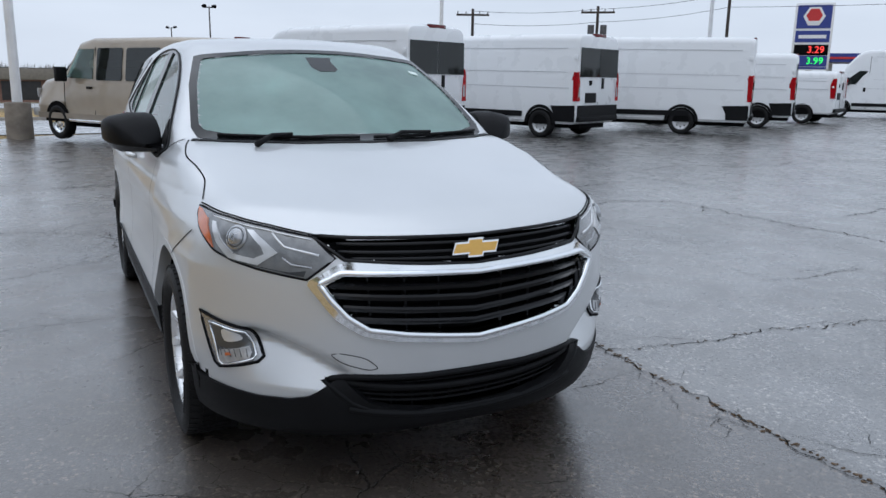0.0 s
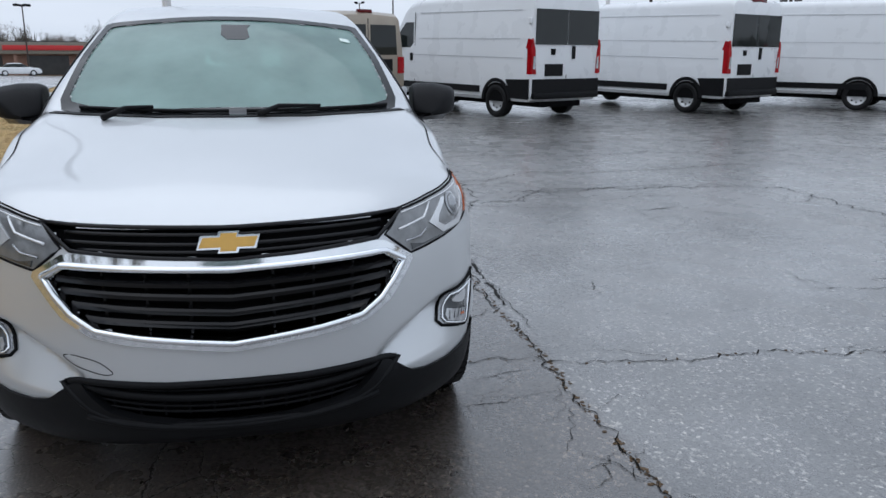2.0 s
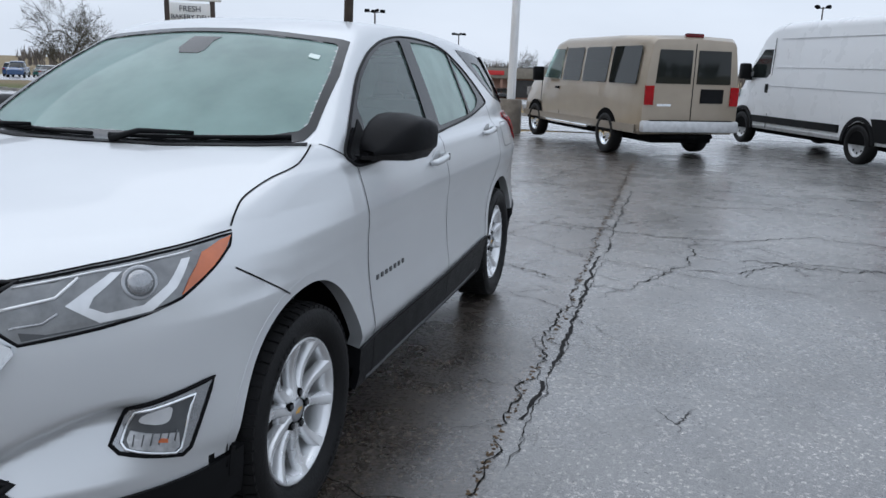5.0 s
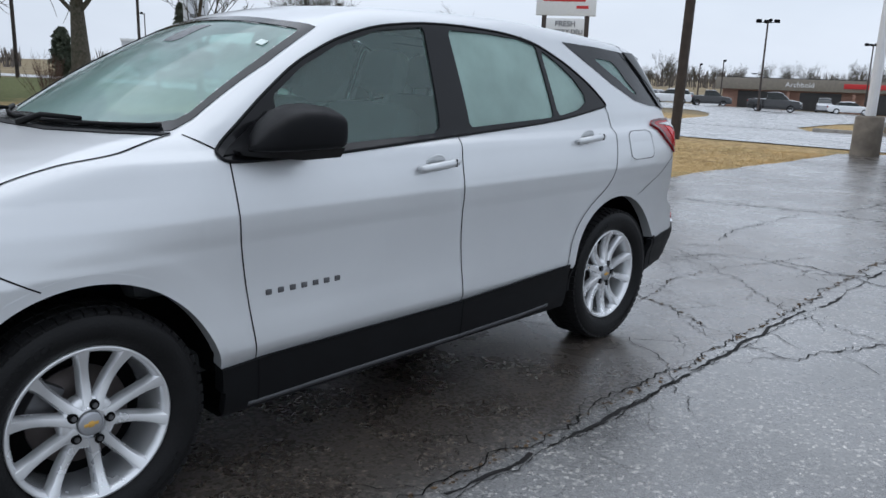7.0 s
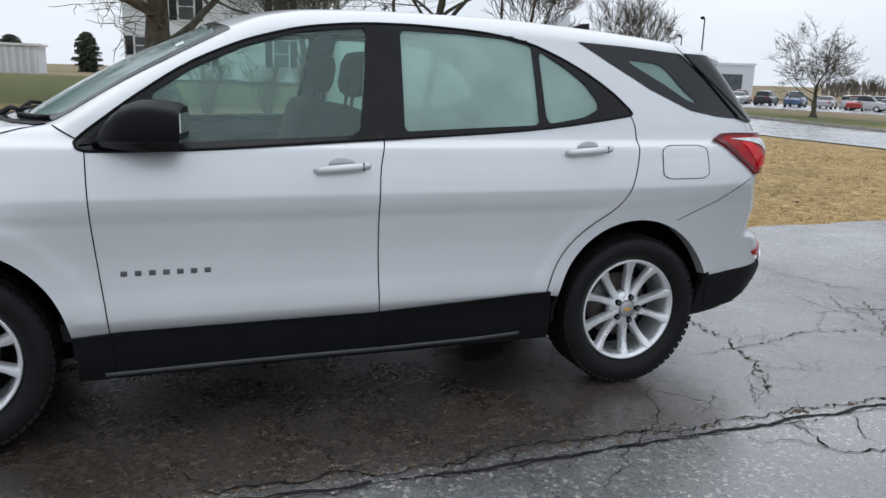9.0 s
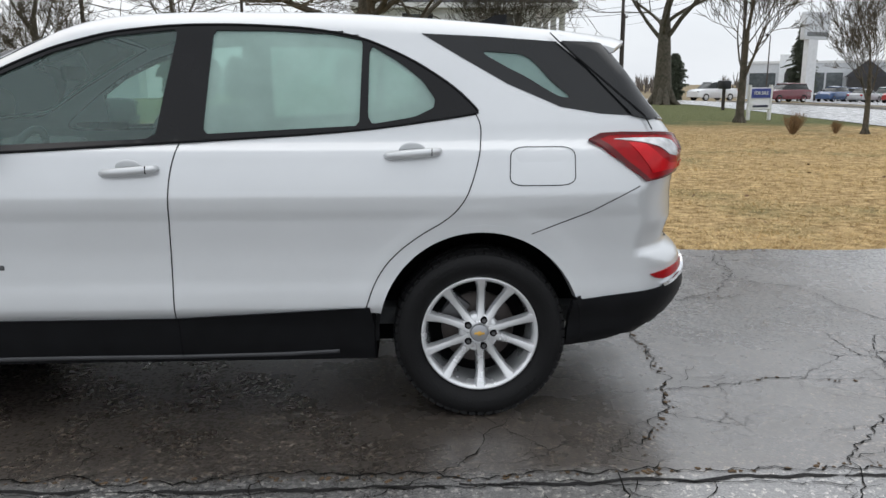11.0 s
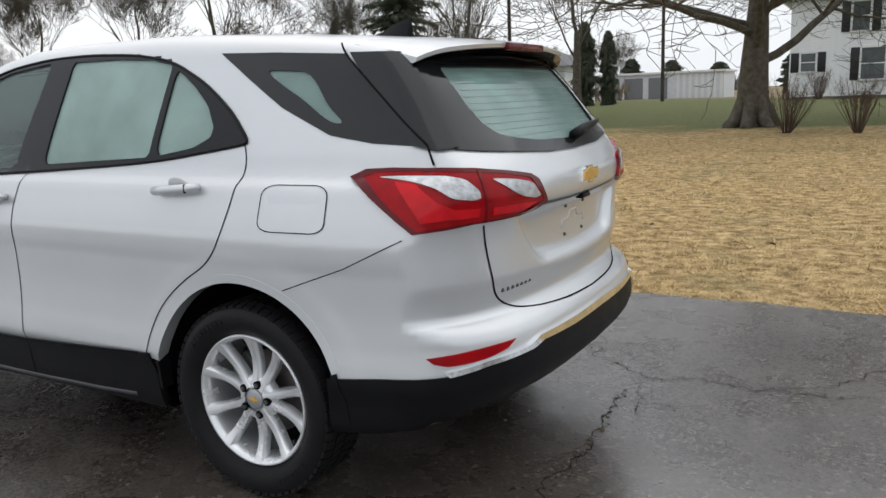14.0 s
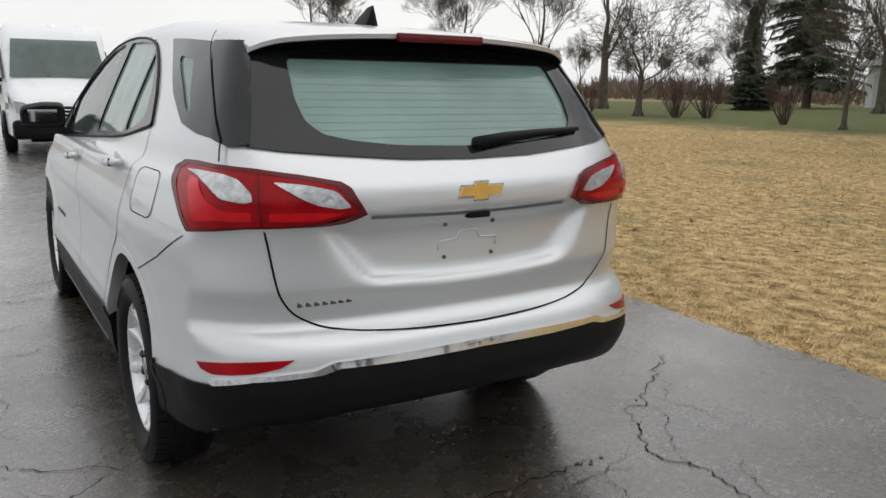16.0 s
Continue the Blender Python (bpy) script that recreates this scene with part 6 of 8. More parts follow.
def plain_wheel(holder, x, y, r=0.345, cover=STEEL_WHEEL, seven=True):
    """A road wheel of a parked vehicle: tyre, steel rim with holes painted as dark discs, hub."""
    w = new("wheel")
    w.parent = holder
    s = 1 if y > 0 else -1
    w.matrix_basis = pose(x, y, r, 0, 0, 0 if s > 0 else 180)
    part("tyre", lathe([(r * 0.62, 0.08), (r * 0.72, 0.105), (r * 0.9, 0.11), (r * 0.985, 0.085), (r, 0.05), (r, -0.07), (r * 0.96, -0.11), (r * 0.6, -0.11)], 36), RUBBER, w)
    rim = part("rim", lathe([(0.0, 0.05), (r * 0.12, 0.06), (r * 0.2, 0.055), (r * 0.26, 0.03), (r * 0.5, 0.045), (r * 0.56, 0.06), (r * 0.62, 0.085), (r * 0.65, 0.08)], 36), cover, w)
    # the rim is solid: dark discs imitate the shade in its holes
    holes = bmesh.new()
    for k in range(8):
        a = 2 * math.pi * k / 8
        bmesh.ops.create_circle(holes, cap_ends=True, segments=8, radius=r * 0.065, matrix=Matrix.Translation((r * 0.43 * math.cos(a), 0.049, r * 0.43 * math.sin(a))) @ Matrix.Rotation(radians(90), 4, "X"))
    part("rim_hole_shade", holes, DARK, rim)


def cargo_van(name, label, m, paint=WHITE_PAINT, base=4.04, high=2.52, rear_glass=True, dark_trim=True, red=RED_LENS, group="parked vans", axle=0.0):
    """A tall panel van; its origin is the ground below the rear axle, and it looks along +x."""
    van = thing(name, label, "van", m, group)
    nose = base + 0.95
    st = [(-1.03, 0.50, high - 0.10, 0.93), (-1.0, 0.42, high - 0.05, 0.985), (-0.9, 0.36, high - 0.01, 1.02), (-0.2, 0.36, high, 1.025), (base * 0.5, 0.36, high + 0.01, 1.025), (base - 1.05, 0.36, high, 1.025), (base - 0.75, 0.36, high - 0.06, 1.02),
          (base - 0.5, 0.36, high - 0.22, 1.015), (base - 0.1, 0.36, high - 0.70, 1.01), (base + 0.25, 0.36, 1.38, 1.0), (base + 0.4, 0.36, 1.24, 0.98), (base + 0.7, 0.34, 1.12, 0.93), (nose - 0.08, 0.33, 0.98, 0.84), (nose, 0.36, 0.86, 0.76)]
    part("body", loft(st, 0.075, 0.17), paint, van)
    lean = 0.022
    band = [(-0.95, 0.55), (0.95, 0.55), (0.95, 0.82), (-0.95, 0.82)]
    if dark_trim:
        part("rear_cladding", end_plate(band, -1.032, -0.02), BLACK_PLASTIC, van, "black lower rear door band")
    for s in (1, -1):
        y = s * 1.016
        # darker strips painted as the shade along the side pressings
        part("crease_shade_strip", side_plate([(-0.7, high - 0.34), (base - 1.2, high - 0.31), (base - 1.2, high - 0.325), (-0.7, high - 0.355)], s * 0.960, 0.010), CREASE_SHADE, van)
        part("crease_shade_strip", side_plate([(-0.8, 1.24), (base - 0.9, 1.27), (base - 0.9, 1.255), (-0.8, 1.225)], s * 1.008, 0.008), CREASE_SHADE, van)
        part("crease_shade_strip", side_plate([(-0.7, 1.62), (base - 1.2, 1.64), (base - 1.2, 1.63), (-0.7, 1.61)], s * 0.996, 0.007), CREASE_SHADE, van)
        part("door_seam", side_plate([(base - 1.02, 0.4), (base - 1.005, 0.4), (base - 1.005, high - 0.3), (base - 1.02, high - 0.3)], y, 0.006, lean), GAP, van)
        part("cab_window", side_plate([(base - 0.95, 1.42), (base - 0.93, 2.0), (base - 0.62, 2.0), (base - 0.32, 1.74), (base + 0.02, 1.43)], y - s * 0.06, 0.06, 0.02), VAN_GLASS, van, "dark cab side window")
        h = bmesh.new()
        slab(h, base - 0.93, base - 0.83, y - s * 0.04, y + s * 0.015, 1.12, 1.30, 0.015)
        part("door_handle", h, BLACK_PLASTIC, van)
        if dark_trim:
            part("rub_strip", side_plate([(0.55, 0.50), (base - 0.45, 0.50), (base - 0.45, 0.64), (0.55, 0.64)], y - s * 0.003, 0.03), BLACK_PLASTIC, van)
            part("corner_cladding", side_plate([(-0.99, 0.42), (-0.42, 0.42), (-0.40, 0.60), (-0.30, 0.80), (-0.98, 0.82)], y - s * 0.02, 0.036), BLACK_PLASTIC, van)
        for ax in (axle, base):
            ring = [(ax + 0.46 * math.cos(radians(a)), 0.36 + 0.46 * math.sin(radians(a))) for a in range(0, 181, 12)] + [(ax + 0.385 * math.cos(radians(a)), 0.36 + 0.385 * math.sin(radians(a))) for a in range(180, -1, -12)]
            if dark_trim:
                part("wheel_arch", side_plate(ring, y - s * 0.01, 0.03), BLACK_PLASTIC, van)
            # flat dark plate painted as the shaded wheel opening of a closed body
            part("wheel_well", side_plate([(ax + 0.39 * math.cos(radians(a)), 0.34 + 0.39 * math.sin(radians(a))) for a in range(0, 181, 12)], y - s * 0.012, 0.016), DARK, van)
            plain_wheel(van, ax, s * 0.93)
        tail = part("tail_lamp", end_plate([(s * 0.86, 0.92), (s * 1.0, 0.92), (s * 0.99, 1.50), (s * 0.955, 1.62), (s * 0.89, 1.38)], -0.99, -0.05), red, van, "tall red tail lamp")
        part("tail_lamp_wrap", side_plate([(-1.02, 0.92), (-0.88, 0.92), (-0.85, 1.40), (-0.92, 1.62), (-1.0, 1.6)], y - s * 0.03, 0.03, 0.02), red, tail)
        part("reverse_lens", end_plate([(s * 0.88, 1.02), (s * 0.95, 1.02), (s * 0.94, 1.28), (s * 0.89, 1.26)], -1.038, -0.008), CLEAR_LENS, tail)
        mr = bmesh.new()
        slab(mr, base - 0.30, base - 0.12, s * 1.05, s * 1.28, 1.38, 1.72, 0.05)
        slab(mr, base - 0.2, base - 0.1, s * 0.98, s * 1.1, 1.36, 1.44, 0.02)
        part("side_mirror", mr, BLACK_PLASTIC, van)
        part("hinge", block(-0.99, -0.90, s * 0.97, s * 1.0, high - 0.62, high - 0.50, 0.01), WHITE_PAINT, van)
        hl = part("headlamp", side_plate([(base + 0.30, 1.16), (base + 0.75, 0.98), (base + 0.72, 0.86), (base + 0.35, 1.0)], s * 0.93, 0.05), CLEAR_LENS, van)
        part("headlamp_front", end_plate([(s * 0.60, 0.84), (s * 0.82, 0.80), (s * 0.86, 1.02), (s * 0.66, 0.98)], nose - 0.1, 0.08), CLEAR_LENS, van, "clear headlamp")
    for s in (1, -1):
        if rear_glass:
            part("rear_window", end_plate([(s * 0.012, 1.50), (s * 0.90, 1.50), (s * 0.89, high - 0.33), (s * 0.012, high - 0.33)], -1.032, -0.014), VAN_GLASS, van, "dark rear door window")
    part("rear_door_seam", end_plate([(-0.01, 0.55), (0.01, 0.55), (0.01, high - 0.15), (-0.01, high - 0.15)], -1.03, -0.008, 0.02), GAP, van)
    part("plate_holder", end_plate([(0.12, 0.88), (0.62, 0.88), (0.62, 1.12), (0.12, 1.12)], -1.03, -0.02), BLACK_PLASTIC, van, "empty black plate holder")
    part("rear_handle", end_plate([(-0.22, 1.22), (-0.14, 1.22), (-0.14, 1.48), (-0.22, 1.48)], -1.03, -0.03), BLACK_PLASTIC, van)
    part("door_emblem", end_plate([(0.35, 1.30), (0.45, 1.30), (0.47, 1.42), (0.33, 1.42)], -1.03, -0.015), GAP, van)
    bumper = bmesh.new()
    slab(bumper, -1.10, -0.95, -0.95, 0.95, 0.42, 0.56, 0.04)
    part("rear_bumper", bumper, BLACK_PLASTIC, van)
    br = bmesh.new()
    slab(br, -1.02, -0.94, -0.28, 0.28, high - 0.09, high + 0.02, 0.02)
    part("high_stop_lamp", br, RED_DEEP, van)
    part("windscreen", end_plate([(-0.86, 1.46), (0.86, 1.46), (0.78, high - 0.32), (-0.78, high - 0.32)], base + 0.205, 0.02, -0.72, 1.46), VAN_SCREEN, van, "large sloping windscreen")
    fb = bmesh.new()
    slab(fb, nose - 0.30, nose + 0.06, -0.90, 0.90, 0.30, 0.66, 0.08)
    part("front_bumper", fb, BLACK_PLASTIC, van)
    gr = bmesh.new()
    slab(gr, nose - 0.1, nose + 0.03, -0.55, 0.55, 0.66, 0.92, 0.04)
    g = part("grille", gr, GLOSS_BLACK, van)
    for k in range(3):
        part("grille_bar", block(nose + 0.02, nose + 0.045, -0.52, 0.52, 0.70 + 0.07 * k, 0.725 + 0.07 * k, 0.006), CHROME, g)
    part("underframe", block(-0.9, nose - 0.2, -0.6, 0.6, 0.24, 0.40, 0.02), DARK, van)
    return van


def passenger_van(m):
    """An older boxy people carrier, tan over grey; origin below the rear axle, looking along +x."""
    van = thing("passenger_van", "tan full-size passenger van with dark windows and chrome bumpers", "van", m, "parked vans")
    st = [(-1.22, 0.62, 1.92, 0.88), (-1.2, 0.5, 2.0, 0.93), (-1.1, 0.42, 2.06, 0.97), (0, 0.42, 2.10, 1.0), (2.3, 0.42, 2.10, 1.0), (2.75, 0.42, 2.02, 0.99), (3.05, 0.42, 1.72, 0.985), (3.35, 0.42, 1.42, 0.975), (3.6, 0.42, 1.33, 0.96), (4.2, 0.42, 1.24, 0.93), (4.36, 0.45, 1.16, 0.90), (4.4, 0.5, 1.08, 0.88)]
    part("body", loft(st, 0.14, 0.12), TAN_PAINT, van)
    lean = 0.133
    for s in (1, -1):
        y = s * 0.992
        for a, b in ((-1.0, 0.02), (0.14, 1.16), (1.28, 2.1)):
            part("side_window", side_plate([(a + 0.03, 1.26), (b - 0.03, 1.26), (b, 1.30), (b, 1.86), (b - 0.04, 1.90), (a + 0.04, 1.90), (a, 1.86), (a, 1.30)], y, 0.012, lean, 1.045), VAN_GLASS, van, "dark side window")
        part("cab_window", side_plate([(2.22, 1.28), (2.22, 1.88), (2.70, 1.88), (3.12, 1.30)], y, 0.012, lean, 1.045), SIDE_GLASS, van, "clear cab window")
        part("lower_band", side_plate([(-1.1, 0.44), (4.2, 0.44), (4.2, 0.56), (-1.1, 0.58)], y - s * 0.006, 0.014), mat("grey_brown_paint", (0.27, 0.235, 0.19), 0.4, 0.2, vary=0.12, scale=4), van)
        for x0 in (2.16, 3.2):
            part("door_seam", side_plate([(x0, 0.5), (x0 + 0.014, 0.5), (x0 + 0.014, 1.92 if x0 < 3 else 1.3), (x0, 1.92 if x0 < 3 else 1.3)], y, 0.008, lean, 1.045), GAP, van)
        part("door_handle", block(2.24, 2.40, y - s * 0.03, y + s * 0.02, 1.08, 1.13, 0.008), BLACK_PLASTIC, van)
        for ax in (0, 3.5):
            # the shade in the wheel opening is a flat dark plate
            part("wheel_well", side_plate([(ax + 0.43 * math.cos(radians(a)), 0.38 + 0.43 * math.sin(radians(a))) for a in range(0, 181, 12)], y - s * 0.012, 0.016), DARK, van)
            plain_wheel(van, ax, s * 0.90, 0.365, CHROME)
        part("tail_lamp", end_plate([(s * 0.74, 0.92), (s * 0.90, 0.92), (s * 0.90, 1.24), (s * 0.74, 1.24)], -1.2, -0.035), RED_LENS, van, "red tail lamp")
        part("rear_window", end_plate([(s * 0.06, 1.28), (s * 0.72, 1.28), (s * 0.68, 1.84), (s * 0.06, 1.84)], -1.218, -0.014), VAN_GLASS, van, "dark rear door window")
        part("running_board", block(0.6, 2.95, s * 0.92, s * 1.1, 0.40, 0.46, 0.02), CHROME, van)
        mr = bmesh.new()
        slab(mr, 2.98, 3.10, s * 1.02, s * 1.26, 1.22, 1.52, 0.03)
        part("side_mirror", mr, BLACK_PLASTIC, van)
        part("headlamp", end_plate([(s * 0.55, 0.86), (s * 0.86, 0.86), (s * 0.86, 1.06), (s * 0.55, 1.06)], 4.36, 0.04), CLEAR_LENS, van)
    part("rear_door_seam", end_plate([(-0.008, 0.6), (0.008, 0.6), (0.008, 1.95), (-0.008, 1.95)], -1.215, -0.008), GAP, van)
    part("plate_holder", end_plate([(-0.60, 0.96), (-0.16, 0.96), (-0.16, 1.20), (-0.60, 1.20)], -1.215, -0.018), BLACK_PLASTIC, van, "empty black plate holder")
    part("badge_bar", end_plate([(0.40, 0.90), (0.66, 0.90), (0.66, 0.94), (0.40, 0.94)], -1.215, -0.01), CHROME, van)
    for x0, x1 in ((-1.30, -1.14), (4.3, 4.52)):
        b = bmesh.new()
        slab(b, x0, x1, -0.93, 0.93, 0.46, 0.66, 0.04)
        part("chrome_bumper", b, STEEL_WHEEL, van, "dull chrome bumper with a dark step")
        part("bumper_step", block(x0 + 0.02, x1 - 0.02, -0.80, 0.80, 0.655, 0.668, 0.004), BLACK_PLASTIC, van)
    part("roof_lamp", block(-1.16, -1.06, -0.16, 0.16, 2.05, 2.12, 0.015), RED_DEEP, van)
    part("windscreen", end_plate([(-0.82, 1.44), (0.82, 1.44), (0.72, 1.92), (-0.72, 1.92)], 3.34, 0.02, -1.0, 1.44), VAN_GLASS, van)
    part("grille", end_plate([(-0.5, 0.72), (0.5, 0.72), (0.5, 1.06), (-0.5, 1.06)], 4.38, 0.04), CHROME, van)
    hitch = bmesh.new()
    rod(hitch, (-1.15, -0.5, 0.38), (-1.15, 0.5, 0.38), 0.035)
    rod(hitch, (-1.15, 0, 0.38), (-1.42, 0, 0.38), 0.03)
    part("tow_hitch", hitch, DARK, van)
    part("underframe", block(-1.0, 4.1, -0.6, 0.6, 0.26, 0.46, 0.02), DARK, van)
    return van


cargo_van("cargo_van", "white high-roof cargo van with dark rear glass and red tail lamps", pose(-12.08, 5.87, 0, 0, 0, 204))
cargo_van("cargo_van", "white high-roof cargo van with black lower corner cladding", pose(-12.66, 10.63, 0, 0, 0, 203))
cargo_van("cargo_van", "long white cargo van with a dark lower rub strip", pose(-12.51, 15.68, 0, 0, 0, 222), base=4.9, high=2.62, rear_glass=False, axle=0.75)
cargo_van("cargo_van", "white cargo van partly hidden behind a longer one", pose(-14.59, 19.85, 0, 0, 0, 219), base=3.45, high=2.35)
cargo_van("cargo_van", "small white delivery van with red tail lamps", pose(-16.13, 24.07, 0, 0, 0, 207), base=2.7, high=1.86, rear_glass=False, dark_trim=False)
cargo_van("cargo_van", "white cargo van facing out of the row", pose(-16.5, 32.9, 0, 0, 0, 216), base=4.04, high=2.9)
cargo_van("cargo_van", "white cargo van with a dark grille and windscreen, facing the SUV", pose(17.4, -0.6, 0, 0, 0, 178), base=4.04)
passenger_van(pose(-11.9, 1.50, 0, 0, 0, 211.5))

CAR_COLORS = {"black": (0.02, 0.02, 0.022), "dark_grey": (0.07, 0.075, 0.08), "white": (0.75, 0.76, 0.77), "silver": (0.45, 0.46, 0.48), "red": (0.35, 0.03, 0.03), "blue": (0.05, 0.10, 0.22), "green": (0.03, 0.12, 0.10), "maroon": (0.14, 0.02, 0.03)}
CAR_PAINT = {k: mat(k + "_car_paint", v, 0.25, 0.2, vary=0.06, scale=3, coat=0.8) for k, v in CAR_COLORS.items()}
made_cars = {}


def far_car(kind, color, x, y, z, yaw):
    """A car parked far off: sedan, wagon or pickup."""
    m = pose(x, y, z, 0, 0, yaw)
    if (kind, color) in made_cars:
        return copy_thing(made_cars[kind, color], m)
    names = {"sedan": "sedan", "wagon": "suv_wagon", "pickup": "pickup_truck"}
    ob = thing(names[kind], f"{color.replace('_', ' ')} {kind if kind != 'wagon' else 'sport utility wagon'} parked in a wet lot", "car" if kind != "pickup" else "truck", m, "cars in the far lots")
    high = {"sedan": 0.98, "wagon": 1.12, "pickup": 1.12}[kind]
    part("body", loft([(-2.35, 0.45, high - 0.15, 0.80), (-2.2, 0.28, high, 0.90), (-1.0, 0.26, high + 0.02, 0.92), (1.0, 0.26, high, 0.92), (2.0, 0.28, high - 0.12, 0.88), (2.3, 0.36, high - 0.28, 0.76)], 0.06, 0.12), CAR_PAINT[color], ob)
    cab = {"sedan": [(-1.75, 1.0), (-1.1, 1.40), (-0.2, 1.45), (0.35, 1.40), (1.15, 1.0)], "wagon": [(-2.15, 1.12), (-1.9, 1.62), (-0.4, 1.70), (0.35, 1.64), (1.1, 1.12)], "pickup": [(-0.75, 1.12), (-0.65, 1.72), (0.1, 1.78), (0.6, 1.70), (1.25, 1.12)]}[kind]
    part("cabin_glass", loft([(x0, high - 0.1, z1 - 0.05, 0.80) for x0, z1 in cab], 0.16, 0.10), VAN_GLASS, ob, "dark cabin windows")
    top = [c for c in cab if c[1] > 1.35]
    part("roof", loft([(x0, z1 - 0.07, z1, 0.70) for x0, z1 in top], 0.1, 0.03), CAR_PAINT[color], ob)
    if kind == "pickup":
        part("cargo_bed", block(-2.25, -0.85, -0.74, 0.74, 1.10, 1.145, 0.01), DARK, ob)
    for s in (1, -1):
        for ax in (-1.4, 1.4):
            plain_wheel(ob, ax, s * 0.82, 0.34, ALLOY)
        part("tail_lamp", block(-2.36, -2.25, s * 0.55, s * 0.82, high - 0.26, high - 0.10, 0.02), RED_LENS, ob)
        part("headlamp", block(2.12, 2.26, s * 0.5, s * 0.78, high - 0.36, high - 0.22, 0.02), CLEAR_LENS, ob)
    made_cars[kind, color] = ob
    return ob


# ---- buildings ----
BRICK = mat("red_brown_brick", (0.34, 0.20, 0.15), 0.85, vary=0.35, scale=30, bump=0.4, bscale=60)
FASCIA = mat("olive_brown_fascia", (0.23, 0.205, 0.165), 0.7, vary=0.15, scale=3)
# shade under overhangs and in entrances is put into this dark colour
STORE_DARK = mat("shaded_shop_front", (0.035, 0.033, 0.032), 0.3, vary=0.3, scale=1.5)
SIDING = mat("white_clapboard", (0.86, 0.865, 0.86), 0.6, vary=0.06, scale=4)
SHINGLE = mat("dark_grey_shingles", (0.06, 0.06, 0.065), 0.9, vary=0.3, scale=6, bump=0.5, bscale=20)
SHUTTER = mat("black_shutter", (0.012, 0.013, 0.016), 0.5, vary=0.2)
WHITE_TRIM = mat("white_trim_paint", (0.78, 0.78, 0.77), 0.5, vary=0.05)
PANE = mat("house_pane", (0.10, 0.115, 0.12), 0.06, vary=0.3, scale=1.5)
BRIGHT_METAL = mat("white_metal_siding", (0.66, 0.68, 0.70), 0.45, vary=0.08, scale=3)
RED_SIGN = mat("red_sign", (0.55, 0.03, 0.03), 0.5, vary=0.05)
WHITE_SIGN = mat("white_sign", (0.82, 0.82, 0.82), 0.5, vary=0.03)
BLUE_SIGN = mat("blue_sign", (0.03, 0.05, 0.26), 0.4, vary=0.1)
DARK_INK = mat("dark_lettering", (0.02, 0.025, 0.05), 0.6)
BROWN_POST = mat("brown_steel_post", (0.055, 0.04, 0.033), 0.6, vary=0.2)
POLE_WOOD = mat("dark_pole_wood", (0.05, 0.04, 0.034), 0.9, vary=0.35, scale=6, bump=0.4, bscale=30)
WHITE_POLE = mat("white_painted_pole", (0.72, 0.73, 0.74), 0.45, vary=0.08, scale=3)


def writing(parent, text, size, m, material, name="lettering"):
    cu = bpy.data.curves.new(name, "FONT")
    cu.body, cu.size, cu.extrude, cu.align_x, cu.align_y = text, size, 0.012, "CENTER", "CENTER"
    tmp = bpy.data.objects.new(name, cu)
    scene.collection.objects.link(tmp)
    bpy.context.view_layer.update()
    me = bpy.data.meshes.new_from_object(tmp.evaluated_get(bpy.context.evaluated_depsgraph_get()))
    bpy.data.objects.remove(tmp)
    me.materials.clear()
    me.materials.append(material)
    ob = new(name, me)
    ob.parent = parent
    ob.matrix_basis = m
    return ob


UPRIGHT = pose(0, 0, 0, 90, 0, 0)  # text stands up and reads towards -y


mall = thing("store", "long low brick store with a brown overhanging fascia", "building")
a0, a1 = Vector((-100.3, -44.6)), Vector((-115.3, 2.4))
ang = math.degrees(math.atan2((a1 - a0).y, (a1 - a0).x))
mall.matrix_basis = pose(a0.x, a0.y, -2.75, 0, 0, ang)
L = (a1 - a0).length
# front looks towards -y of its own frame after turning: x from the near end (0) to the far end (L)
part("wall", block(0, L, 0, 18, -0.3, 3.4), BRICK, mall, "red-brown brick wall")
part("fascia", block(-0.8, L + 1.2, -1.3, 18.4, 2.9, 4.35, 0.05), FASCIA, mall, "brown overhanging fascia")
part("roof", block(0, L, 0, 18, 4.3, 4.45), SHINGLE, mall)
for x0 in np.arange(2, L - 4, 7.5):
    part("shop_front", block(x0, x0 + 4.8, -0.06, 0.0, 0.3, 2.7), STORE_DARK, mall, "dark shop window")
    part("post", block(x0 + 6.0, x0 + 6.35, -1.1, -0.8, -0.3, 2.9), BRICK, mall)
writing(mall, "Archbold", 0.9, pose(9.4, -1.34, 3.62) @ UPRIGHT, WHITE_SIGN)
part("red_letter_bar", block(14.4, 23.5, -1.4, -1.3, 3.35, 3.95, 0.03), RED_SIGN, mall, "red sign lettering, unreadable")
part("sat_dish", lathe([(0.0, 0.0), (0.3, 0.06), (0.5, 0.2)], 16, "z"), STEEL, mall).location = (3.5, 3, 4.8)


